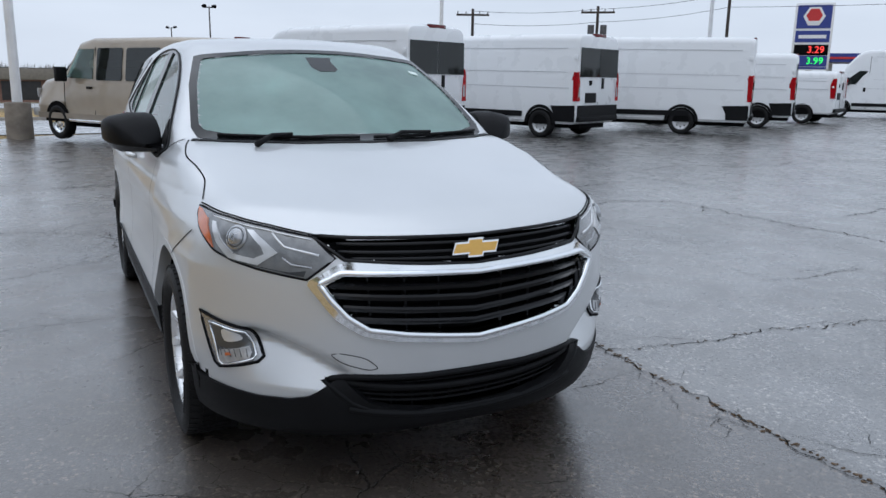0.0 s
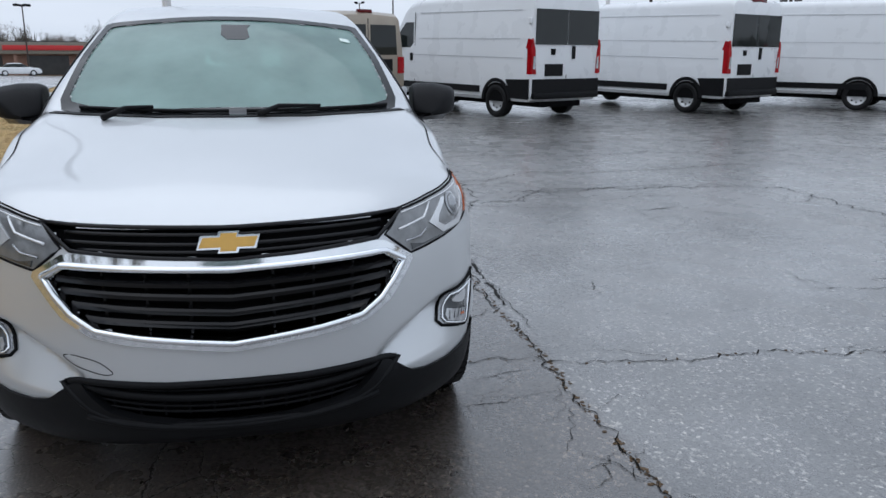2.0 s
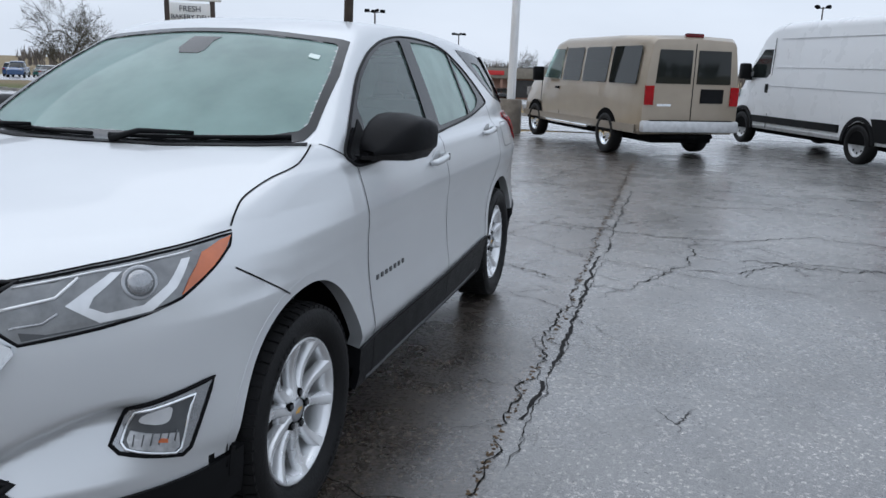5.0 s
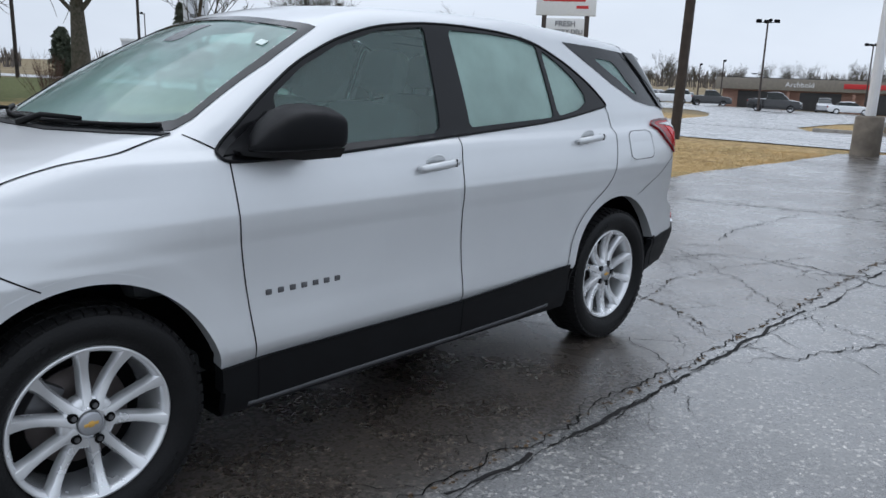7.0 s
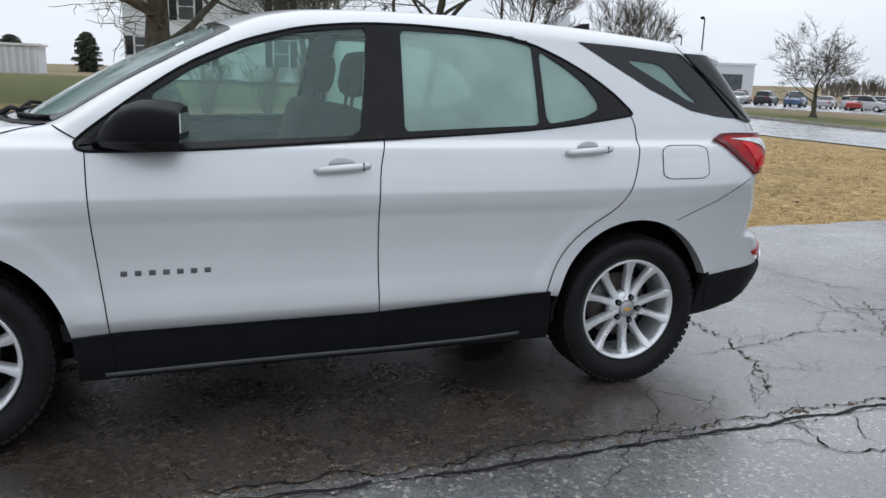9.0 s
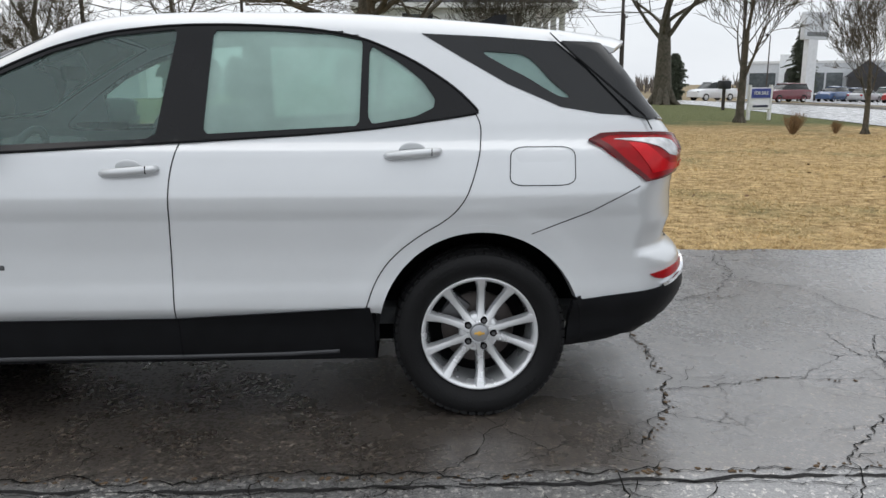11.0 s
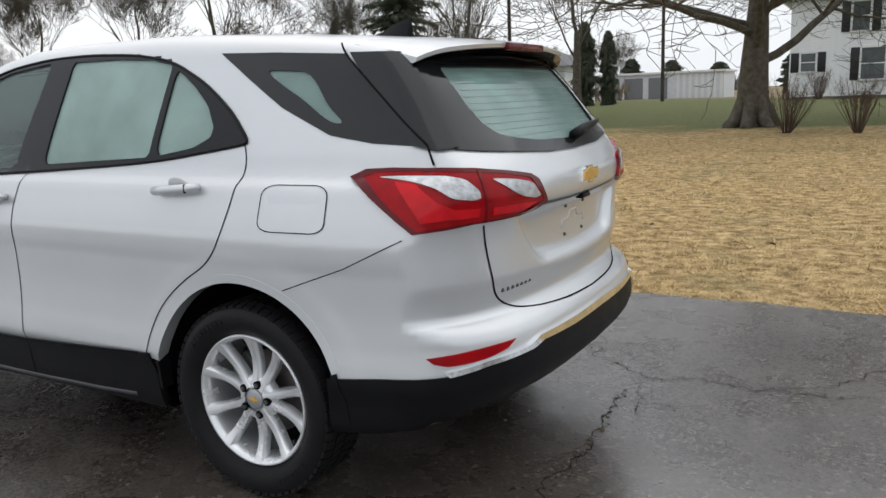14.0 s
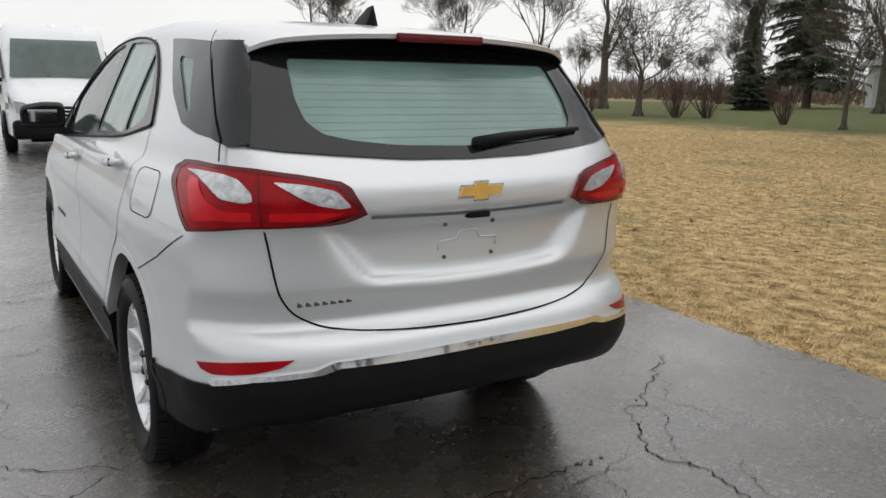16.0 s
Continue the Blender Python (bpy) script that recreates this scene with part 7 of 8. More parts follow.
def sash(parent, x, z, w, h, shutters=True, y=0.0, axis="x"):
    """A sash window with frame, sill, panes and shutters on a wall that looks towards +y (or -x)."""
    turn = pose(0, 0, 0) if axis == "x" else pose(0, 0, 0, 0, 0, 90)
    win = new("window")
    win.parent = parent
    win.matrix_basis = pose(x, y, z) @ turn if axis == "x" else pose(y, x, z) @ turn
    fr = bmesh.new()
    for a, b, c, d in ((-w / 2 - 0.09, -w / 2, -h / 2 - 0.09, h / 2 + 0.09), (w / 2, w / 2 + 0.09, -h / 2 - 0.09, h / 2 + 0.09), (-w / 2, w / 2, h / 2, h / 2 + 0.12), (-w / 2, w / 2, -0.03, 0.03)):
        slab(fr, a, b, 0.0, 0.07, c, d)
    part("window_frame", fr, WHITE_TRIM, win)
    part("window_sill", block(-w / 2 - 0.12, w / 2 + 0.12, 0.0, 0.12, -h / 2 - 0.1, -h / 2), WHITE_TRIM, win)
    part("pane", block(-w / 2, w / 2, -0.02, 0.03, 0.03, h / 2), PANE, win)
    part("pane", block(-w / 2, w / 2, -0.03, 0.02, -h / 2, -0.03), PANE, win)
    if shutters:
        for s in (-1, 1):
            sh = bmesh.new()
            slab(sh, s * (w / 2 + 0.12), s * (w / 2 + 0.55), 0.0, 0.06, -h / 2 - 0.05, h / 2 + 0.05, 0.012)
            part("shutter", sh, SHUTTER, win, "black louvred shutter")


house = thing("house", "white clapboard two-storey house with black shutters and a columned porch", "house", pose(-9.0, -48.2, 0.55))
HW, HD, HH = 11.2, 10.5, 5.75
wall = part("wall", block(0, HW, -HD, 0, 0, HH), SIDING, house, "white clapboard wall")
board_me = as_mesh("clapboard", block(0, HW, 0.0, 0.012, 0, 0.15))
for v in board_me.vertices:
    if v.co.z < 0.07 and v.co.y > 0.005:
        v.co.y = 0.045
board_me.materials.append(SIDING)
for k in range(int(HH / 0.17)):
    b = new("clapboard", board_me)
    b.parent, b.location = wall, (0, 0, k * 0.17)
part("foundation", block(-0.05, HW + 0.05, -HD - 0.05, 0.03, -0.8, 0.02), mat("brown_stone_base", (0.20, 0.15, 0.12), 0.9, vary=0.4, scale=6, bump=0.5), house)
roof = bmesh.new()
e0, rz = 0.65, HH + 4.1
corners = [(-e0 - 1.9, e0, HH), (HW + e0, e0, HH), (HW + e0, -HD - e0, HH), (-e0 - 1.9, -HD - e0, HH)]
ridge = [(HW * 0.30, -HD * 0.5, rz), (HW * 0.66, -HD * 0.5, rz)]
vs = [roof.verts.new(c) for c in corners + ridge]
for f in ((0, 1, 5, 4), (1, 2, 5), (2, 3, 4, 5), (3, 0, 4), (3, 2, 1, 0)):
    roof.faces.new([vs[i] for i in f])
rf = part("roof", roof, SHINGLE, house, "dark grey hipped shingle roof", smooth=False)
eave = bmesh.new()
slab(eave, -e0 - 1.92, HW + e0 + 0.02, e0 - 0.15, e0 + 0.03, HH - 0.28, HH + 0.03)
slab(eave, -e0 - 1.93, -e0 - 1.75, -HD - e0, e0, HH - 0.28, HH + 0.03)
slab(eave, HW + e0 - 0.15, HW + e0 + 0.03, -HD - e0, e0, HH - 0.28, HH + 0.03)
part("eave", eave, WHITE_TRIM, rf)
dm = bmesh.new()
slab(dm, 2.9, 5.9, -2.6, -0.75, HH + 0.6, HH + 1.85)
dormer = part("dormer", dm, SIDING, house, "white dormer with three small windows")
dr = bmesh.new()
vs = [dr.verts.new(c) for c in ((2.6, -0.55, HH + 1.85), (6.2, -0.55, HH + 1.85), (6.2, -3.6, HH + 1.85), (2.6, -3.6, HH + 1.85), (4.4, -1.7, HH + 2.7), (4.4, -3.6, HH + 2.7))]
for f in ((0, 1, 4), (1, 2, 5, 4), (3, 0, 4, 5), (2, 3, 5), (3, 2, 1, 0)):
    dr.faces.new([vs[i] for i in f])
part("dormer_roof", dr, SHINGLE, dormer, smooth=False)
for k in range(3):
    part("dormer_window", block(3.25 + 0.85 * k, 3.8 + 0.85 * k, -0.76, -0.72, HH + 0.85, HH + 1.55), PANE, dormer)
for x0, z0, w, h in ((1.9, 4.35, 0.85, 1.55), (7.6, 4.35, 0.85, 1.55), (1.9, 1.75, 0.9, 1.6), (6.9, 1.75, 1.15, 1.7), (10.2, 1.95, 0.75, 1.0)):
    sash(house, x0, z0, w, h, True, 0.03)
for x0, w in ((3.1, 0.7), (5.4, 0.8), (8.0, 0.8)):
    part("basement_window", block(x0, x0 + w, 0.0, 0.05, -0.32, -0.03), PANE, house)
porch = part("porch_floor", block(-2.2, 0, -HD, 0.1, -0.5, 0.05), CONCRETE, house)
for k in range(4):
    cy = -0.35 - (HD - 0.7) * k / 3
    col = lathe([(0.30, 0.05), (0.30, 0.16), (0.24, 0.22), (0.25, 1.8), (0.20, HH - 0.62), (0.25, HH - 0.56), (0.29, HH - 0.46), (0.29, HH - 0.30)], 20, "z")
    c = part("porch_column", col, WHITE_TRIM, house, "tall white round porch column")
    c.location = (-1.75, cy, 0)
part("porch_beam", block(-2.05, 0, -HD, 0.0, HH - 0.35, HH - 0.05), WHITE_TRIM, house)
hedge_box = block(-4.1, -2.8, 0.4, 1.3, -0.5, 0.42, 0.12)
part("porch_hedge_planter", hedge_box, mat("clipped_hedge", (0.055, 0.045, 0.025), 0.95, vary=0.5, scale=16, bump=1.0, bscale=30), house)
cond = bmesh.new()
slab(cond, 4.6, 5.3, 0.35, 1.0, -0.6, 0.1, 0.04)
part("air_conditioner", cond, STEEL, house)


def garage():
    ob = thing("garage", "white garage with three wide arched doors and a grey hipped roof", "building", pose(15.4, -46.4, 0.5))
    w = 8.6
    part("wall", block(0, w, -6, 0, -0.3, 2.55), SIDING, ob)
    for k in range(3):
        x0 = 0.45 + 2.75 * k
        part("garage_door", block(x0, x0 + 2.2, -0.02, 0.05, 0.0, 1.95), BRIGHT_METAL, ob)
        part("door_arch", side_plate([(x0 + 1.1 + 1.15 * math.cos(radians(a)), 1.75 + 0.4 * math.sin(radians(a))) for a in range(0, 181, 15)], 0.03, 0.05), BRIGHT_METAL, ob)
    r = bmesh.new()
    vs = [r.verts.new(c) for c in ((-0.5, 0.5, 2.5), (w + 0.5, 0.5, 2.5), (w + 0.5, -6.5, 2.5), (-0.5, -6.5, 2.5), (2.6, -3, 4.0), (w - 2.6, -3, 4.0))]
    for f in ((0, 1, 5, 4), (1, 2, 5), (2, 3, 4, 5), (3, 0, 4), (3, 2, 1, 0)):
        r.faces.new([vs[i] for i in f])
    part("roof", r, mat("grey_shingles", (0.16, 0.16, 0.165), 0.9, vary=0.2, scale=5), ob, smooth=False)


garage()
units = thing("storage_units", "row of low white storage units with grey doors", "building", pose(9, -66, 0.3))
part("wall", block(0, 17, -5, 0, -0.3, 2.3), BRIGHT_METAL, units)
part("roof", block(-0.2, 17.2, -5.2, 0.2, 2.25, 2.42), WHITE_TRIM, units)
for k in range(6):
    part("roller_door", block(4.6 + 2.1 * k, 6.2 + 2.1 * k, 0, 0.05, 0, 1.95), TRIM_GREY, units, "grey roller door")
for k in range(8):
    part("corner_rib", block(0.1 + 0.5 * k, 0.3 + 0.5 * k, 0, 0.08, 0, 2.2), WHITE_TRIM, units)

dealer = thing("dealership", "pale grey car dealership with an arched entrance tower", "building", pose(-65.6, -131.3, -0.9, 0, 0, 154.3))
part("wall", block(-7, 40, 0, 20, -0.6, 5.6), BRIGHT_METAL, dealer, "pale grey metal wall")
part("tower", block(-1.9, 1.9, -1.0, 4, -0.6, 7.0, 0.1), WHITE_PAINT, dealer, "pale entrance tower")
part("tower_arch", side_plate([(-1.0, 0.1), (1.0, 0.1), (1.0, 3.6)] + [(1.0 * math.cos(radians(a)), 3.6 + 1.0 * math.sin(radians(a))) for a in range(15, 166, 15)] + [(-1.0, 3.6)], -1.0, 0.1), STORE_DARK, dealer, "dark arched entrance")
for x0, x1 in ((-6.6, -2.4), (2.6, 5.2), (5.5, 8.0), (24, 30), (31, 38)):
    part("show_window", block(x0, x1, -0.12, 0, 0.5, 3.9), PANE, dealer)
gab = bmesh.new()
vs = [gab.verts.new(c) for c in ((8.2, -3.0, 3.2), (14.8, -3.0, 3.2), (11.5, -3.0, 5.9), (8.2, 0, 3.2), (14.8, 0, 3.2), (11.5, 0, 5.9))]
for f in ((0, 1, 2), (0, 2, 5, 3), (1, 4, 5, 2), (0, 3, 4, 1)):
    gab.faces.new([vs[i] for i in f])
part("gable", gab, SHINGLE, dealer, "dark shingled porch gable", smooth=False)
part("gable_wall", block(8.6, 14.4, -2.7, -0.1, -0.6, 3.2), STORE_DARK, dealer)
part("parapet", block(-7.2, 40.2, -0.2, 20.2, 5.5, 5.9), WHITE_TRIM, dealer)
for x0 in (17.0, 20.0):
    part("wall_panel", block(x0, x0 + 1.6, -0.1, 0, 0.0, 4.6), SHINGLE, dealer, "dark narrow wall panel")


# ---- signs, poles and wires ----
def pylon_sign():
    """A tall two-post roadside sign with five panels."""
    ob = thing("pylon_sign", "tall two-post sign with white panels over a lawn", "sign", pose(-37.0, -26.0, land1(-37, -26), 0, 0, 126 - 180))
    ob.matrix_basis = Matrix.Translation((-37.4, -25.5, land1(-37, -26) - 0.6)) @ Euler((0, 0, math.atan2(28.5, 38.5) + math.pi / 2)).to_matrix().to_4x4()
    for s in (-1, 1):
        part("post", block(s * 1.25 - 0.14, s * 1.25 + 0.14, -0.14, 0.14, -0.3, 9.0, 0.01), BROWN_POST, ob, "brown steel post")
    panels = ((5.75, 8.0, 1.75, WHITE_SIGN), (4.55, 5.6, 1.12, WHITE_SIGN), (3.45, 4.4, 1.12, WHITE_SIGN), (2.45, 3.3, 1.12, WHITE_SIGN), (1.45, 2.3, 1.12, WHITE_SIGN))
    for z0, z1, w, material in panels:
        p = part("sign_panel", block(-w, w, -0.17, 0.17, z0, z1, 0.02), material, ob)
    part("red_letter_bar", block(-1.35, 1.1, -0.19, -0.17, 6.55, 7.15), RED_SIGN, ob)
    part("red_letter_bar", block(0.6, 1.3, -0.19, -0.17, 6.15, 6.32), RED_SIGN, ob)
    writing(ob, "FRESH", 0.44, pose(0, -0.19, 5.27) @ UPRIGHT, DARK_INK)
    writing(ob, "BAKERY DELI", 0.36, pose(0, -0.19, 4.82) @ UPRIGHT, DARK_INK)
    writing(ob, "FOR RENT", 0.46, pose(0, -0.19, 4.13) @ UPRIGHT, RED_SIGN)
    writing(ob, "8000 SQ FT", 0.32, pose(0, -0.19, 3.70) @ UPRIGHT, DARK_INK)
    part("blue_shield", block(-0.98, -0.62, -0.19, -0.17, 2.62, 3.14, 0.004), BLUE_SIGN, ob)
    part("letter_bar", block(-0.5, 0.2, -0.19, -0.17, 2.68, 3.02), BLUE_SIGN, ob)
    part("letter_bar", block(0.3, 0.95, -0.19, -0.17, 2.68, 3.02), mat("green_letter", (0.2, 0.42, 0.12), 0.5), ob)
    for k in range(3):
        part("small_letter_bar", block(-0.75, 0.75, -0.185, -0.17, 1.6 + 0.22 * k, 1.7 + 0.22 * k), TRIM_GREY, ob)
    for s in (-1, 1):
        arm = bmesh.new()
        rod(arm, (s * 1.2, 0, 3.4), (s * 2.6, -0.5, 3.4), 0.03)
        slab(arm, s * 2.6 - 0.15, s * 2.6 + 0.15, -0.7, -0.4, 3.25, 3.55, 0.02)
        part("flood_lamp", arm, DARK, ob)


pylon_sign()


OLD_CONCRETE = mat("damp_brown_concrete", (0.19, 0.165, 0.135), 0.9, vary=0.35, scale=5, bump=0.4, bscale=40)


def lamp_pole(x, y, high, heads=2, material=BROWN_POST, base=False, lean=0.0, name="parking_lamp", label="tall thin parking lot lamp with flood heads"):
    ob = thing(name, label, "lamp post", pose(x, y, land1(x, y), 0, lean, 0), "parking lot lamps")
    bm = bmesh.new()
    rod(bm, (0, 0, -0.2), (0, 0, high), 0.11, 0.07, 10)
    part("pole", bm, material, ob)
    if base:
        part("concrete_base", lathe([(0.0, 0.80), (0.24, 0.80), (0.27, 0.76), (0.28, -0.3)], 20, "z"), OLD_CONCRETE, ob, "grey concrete footing")
    for k in range(heads):
        a = 2 * math.pi * k / max(heads, 1) + 0.6
        h = bmesh.new()
        rod(h, (0, 0, high - 0.15), (0.55 * math.cos(a), 0.55 * math.sin(a), high - 0.1), 0.035, n=6)
        slab(h, -0.22, 0.22, -0.16, 0.16, -0.12, 0.12, 0.03, pose(0.75 * math.cos(a), 0.75 * math.sin(a), high, 20, 0, math.degrees(a)))
        part("lamp_head", h, DARK, ob)


lamp_pole(-15.35, -1.95, 9.0, 0, WHITE_POLE, True, -2.2, "light_pole", "white light pole on a grey concrete footing")
for x, y, hh, n in ((-67.9, -26.1, 7.7, 4), (-101.4, -27.2, 8.2, 4), (-89.0, 15.3, 10.6, 4), (-114.4, 14.5, 10.2, 2), (-73.9, -45.7, 5.3, 1), (-116.3, -72.2, 5.0, 1), (-135, -80, 4.5, 1), (-96.7, -46.3, 5.2, 1), (-93.4, -41.6, 5.5, 1), (-62, -82, 8.0, 1), (-70, -100, 8.5, 1), (-56, -70, 9, 1), (-52, -110, 9.0, 1)):
    lamp_pole(x, y, hh, n)
lamp_pole(-31, 16, 11.0, 0, WHITE_POLE, False, 0, "light_pole", "white light pole behind the vans")
lamp_pole(-24.5, 27, 10.5, 1, WHITE_POLE, False, 0, "light_pole", "white light pole with a flood head")


def utility_pole(x, y, high, arms=1, turn=0.0, lean=0.0, transformer=False):
    ob = thing("utility_pole", "dark wooden utility pole", "pole", pose(x, y, land1(x, y), lean, 0, turn), "utility poles")
    bm = bmesh.new()
    rod(bm, (0, 0, -0.3), (0, 0, high), 0.125, 0.10, 12)
    part("pole", bm, POLE_WOOD, ob)
    for k in range(arms):
        part("crossarm", block(-1.2, 1.2, -0.06, 0.06, high - 0.5 - 0.9 * k, high - 0.36 - 0.9 * k), POLE_WOOD, ob)
        for dx in (-1.1, -0.5, 0.5, 1.1):
            ins = bmesh.new()
            rod(ins, (dx, 0, high - 0.36 - 0.9 * k), (dx, 0, high - 0.18 - 0.9 * k), 0.04, n=8)
            part("insulator", ins, TRIM_GREY, ob)
    if transformer:
        for s in (-1, 1):
            tr = bmesh.new()
            rod(tr, (s * 0.45, 0.1, high - 2.2), (s * 0.45, 0.1, high - 1.3), 0.24, n=14)
            part("transformer", tr, STEEL, ob)


utility_pole(-15.85, -6.45, 11.5, 0, lean=-1.5)
utility_pole(-48.4, 27.0, 6.9, 1, 60)
utility_pole(-43.5, 34.6, 6.95, 1, 50, 0, True)
utility_pole(-37.7, 41.4, 7.8, 1, 45)
utility_pole(17.0, -41.5, 7.6, 0)
utility_pole(10.5, -52, 9.0, 0)
utility_pole(-15.6, -52, 11.5, 1, 90)
utility_pole(-27.5, -60, 10.5, 1, 90)
utility_pole(-27, -95, 10.0, 1, 90)


def wire(a, b, sag, n=24):
    pts = [Vector(a).lerp(Vector(b), k / n) - Vector((0, 0, sag * 4 * (k / n) * (1 - k / n))) for k in range(n + 1)]
    tagged(part("overhead_wire", tube(pts, 0.014, 4), DARK), "thin black overhead wire between poles", "wire", "overhead wires")


for dz in (0, -0.9):
    wire((-15.6, -52, 11.2 + dz), (-15.85, -6.45, 10.9 + dz), 0.9)
    wire((-27.5, -60, 9.9 + dz), (-27, -95, 9.2 + dz), 0.5)
    wire((-27.5, -60, 9.9 + dz), (-9.0, -50, 5.9 + dz * 0.3), 0.8)
    wire((-48.4, 27.0, 6.2 + dz), (-43.5, 34.6, 6.4 + dz), 0.2)
    wire((-43.5, 34.6, 6.4 + dz), (-37.7, 41.4, 7.4 + dz), 0.2)
    wire((-37.7, 41.4, 7.4 + dz), (-8, 56, 8.2 + dz), 0.5)


def gas_sign():
    ob = thing("fuel_price_sign", "tall white and blue fuel station sign with red and green prices", "sign")
    p = Vector((-33.6, 45.0))
    ob.matrix_basis = Matrix.Translation((p.x, p.y, land1(p.x, p.y))) @ Euler((0, 0, math.atan2(p.y + 1.3, p.x - 4.6) - math.pi / 2)).to_matrix().to_4x4()
    part("post", block(-0.2, 0.2, -0.2, 0.2, -0.3, 2.6), WHITE_POLE, ob)
    part("sign_panel", block(-1.2, 1.2, -0.2, 0.2, 2.4, 6.75, 0.05), WHITE_SIGN, ob)
    part("blue_field", block(-1.05, 1.05, -0.23, -0.2, 5.1, 6.6), BLUE_SIGN, ob)
    part("logo_border", lathe([(0.0, 0.0), (0.68, 0.0)], 6), WHITE_SIGN, ob).location = (0, -0.24, 5.88)
    part("logo_shape", lathe([(0.0, 0.0), (0.50, 0.0)], 6), RED_SIGN, ob).location = (0, -0.25, 5.93)
    part("logo_bar", block(-0.42, 0.42, -0.262, -0.25, 5.46, 5.58), WHITE_SIGN, ob)
    part("blue_band", block(-1.05, 1.05, -0.23, -0.2, 4.2, 4.95), BLUE_SIGN, ob)
    part("letter_bar", block(-0.85, 0.85, -0.24, -0.23, 4.45, 4.68), WHITE_SIGN, ob)
    for z0, txt, col in ((3.45, "3.29", (0.9, 0.05, 0.04)), (2.72, "3.99", (0.05, 0.75, 0.10))):
        part("price_field", block(-1.05, 1.05, -0.23, -0.2, z0 - 0.1, z0 + 0.6), DARK if z0 > 3 else BLUE_SIGN, ob)
        writing(ob, txt, 0.62, pose(0.3, -0.245, z0 + 0.25) @ UPRIGHT, mat("lit_price_" + ("red" if z0 > 3 else "green"), col, 0.5, emit=1.2), "price")
    part("blue_band", block(-1.05, 1.05, -0.23, -0.2, 2.45, 2.58), BLUE_SIGN, ob)


gas_sign()
can = thing("fuel_canopy", "fuel station canopy edge in blue, red and white", "canopy", pose(-35, 52, land1(-35, 52), 0, 0, 35))
part("canopy_roof", block(-3, 3, -3, 3, 3.0, 3.6), BLUE_SIGN, can)
part("canopy_stripe", block(-3.05, 3.05, -3.05, 3.05, 3.2, 3.35), RED_SIGN, can)
for dx in (-2, 2):
    part("canopy_post", block(dx - 0.2, dx + 0.2, -0.2, 0.2, -0.3, 3.0), WHITE_POLE, can)

sale = thing("sale_board", "white-framed dark board on two white posts, standing on the lawn", "sign", pose(-13.9, -25.2, land1(-13.9, -25.2), 0, 0, 205 - 180))
for s in (-1, 1):
    part("post", block(s * 0.55 - 0.05, s * 0.55 + 0.05, -0.05, 0.05, -0.2, 1.25), WHITE_TRIM, sale)
for z0, z1, txt in ((0.78, 1.12, "FOR SALE"), (0.38, 0.58, "")):
    part("board", block(-0.5, 0.5, 0.02, 0.05, z0, z1), BLUE_SIGN if txt else WHITE_SIGN, sale)
    if txt:
        writing(sale, txt, 0.17, pose(0, 0.062, (z0 + z1) / 2, 0, 0, 180) @ UPRIGHT, WHITE_SIGN)
    else:
        part("letter_bar", block(-0.4, 0.4, 0.05, 0.056, 0.44, 0.52), DARK_INK, sale)
part("board", block(-0.5, 0.5, 0.0, 0.02, 0.34, 1.16), WHITE_SIGN, sale)
mb = thing("mailbox", "black mailbox on a post by the road", "mailbox", pose(-15.6, -33, land1(-15.6, -33)))
part("post", block(-0.06, 0.06, -0.06, 0.06, -0.2, 1.0), POLE_WOOD, mb)
part("box", block(-0.2, 0.2, -0.4, 0.4, 0.95, 1.35, 0.08), SHUTTER, mb)
ds = thing("dealer_sign", "white two-panel dealership sign on a white post", "sign", pose(-40, -74, land1(-40, -74), 0, 0, 20))
part("post", block(-0.6, 0.6, -0.3, 0.3, -0.3, 6.0), WHITE_POLE, ds)
part("sign_panel", block(-2.0, 1.2, -0.3, 0.3, 6.0, 8.6, 0.05), BRIGHT_METAL, ds)
part("letter_bar", block(-1.7, 0.9, 0.3, 0.33, 6.3, 6.7), TRIM_GREY, ds)

# cars in the lots
for kind, color, x, y, yaw in (("pickup", "black", -71.3, -26.0, 108), ("sedan", "white", -93, -26.2, 112), ("wagon", "silver", -96, -30, 20), ("pickup", "black", -84.6, -38.6, 115), ("sedan", "dark_grey", -77.1, -44.4, 118), ("pickup", "dark_grey", -71.4, -45.8, 250),
                               ("wagon", "white", -81.0, -41.7, 295), ("sedan", "silver", -89.9, -44.2, 30), ("wagon", "white", -86.5, -62.6, 120), ("pickup", "white", -80.0, -62.9, 125), ("pickup", "silver", -74, -64, 120), ("wagon", "dark_grey", -92, -60, 20), ("wagon", "black", -98, -58, 20),
                               ("sedan", "maroon", -88, -53, 20), ("wagon", "silver", -93, -51, 20), ("sedan", "black", -106, -22, 20), ("wagon", "white", -100, -54, 20), ("sedan", "white", -108, -58, 20), ("sedan", "dark_grey", -70, 3, 95), ("sedan", "white", -76, 6.5, 95), ("wagon", "silver", -80, 9.5, 95)):
    far_car(kind, color, x, y, land1(x, y) + 0.02, yaw)
order = ("wagon", "sedan", "wagon", "pickup", "sedan")
tint = ("blue", "dark_grey", "white", "silver", "blue", "black", "red", "green")
for row in range(2):
    for k in range(16):
        x, y = -48 - 3.1 * k * 0.85 - 4 * row, -84 + 3.1 * k * 0.6 - 9 * row
        far_car(order[(k + row) % 5], tint[(k * 3 + row) % 8], x, y, land1(x, y) + 0.02, 35 + 180 * (k % 2))
far_car("wagon", "maroon", -34, -66, land1(-34, -66), 20)
far_car("pickup", "white", -29, -70, land1(-29, -70), 20)
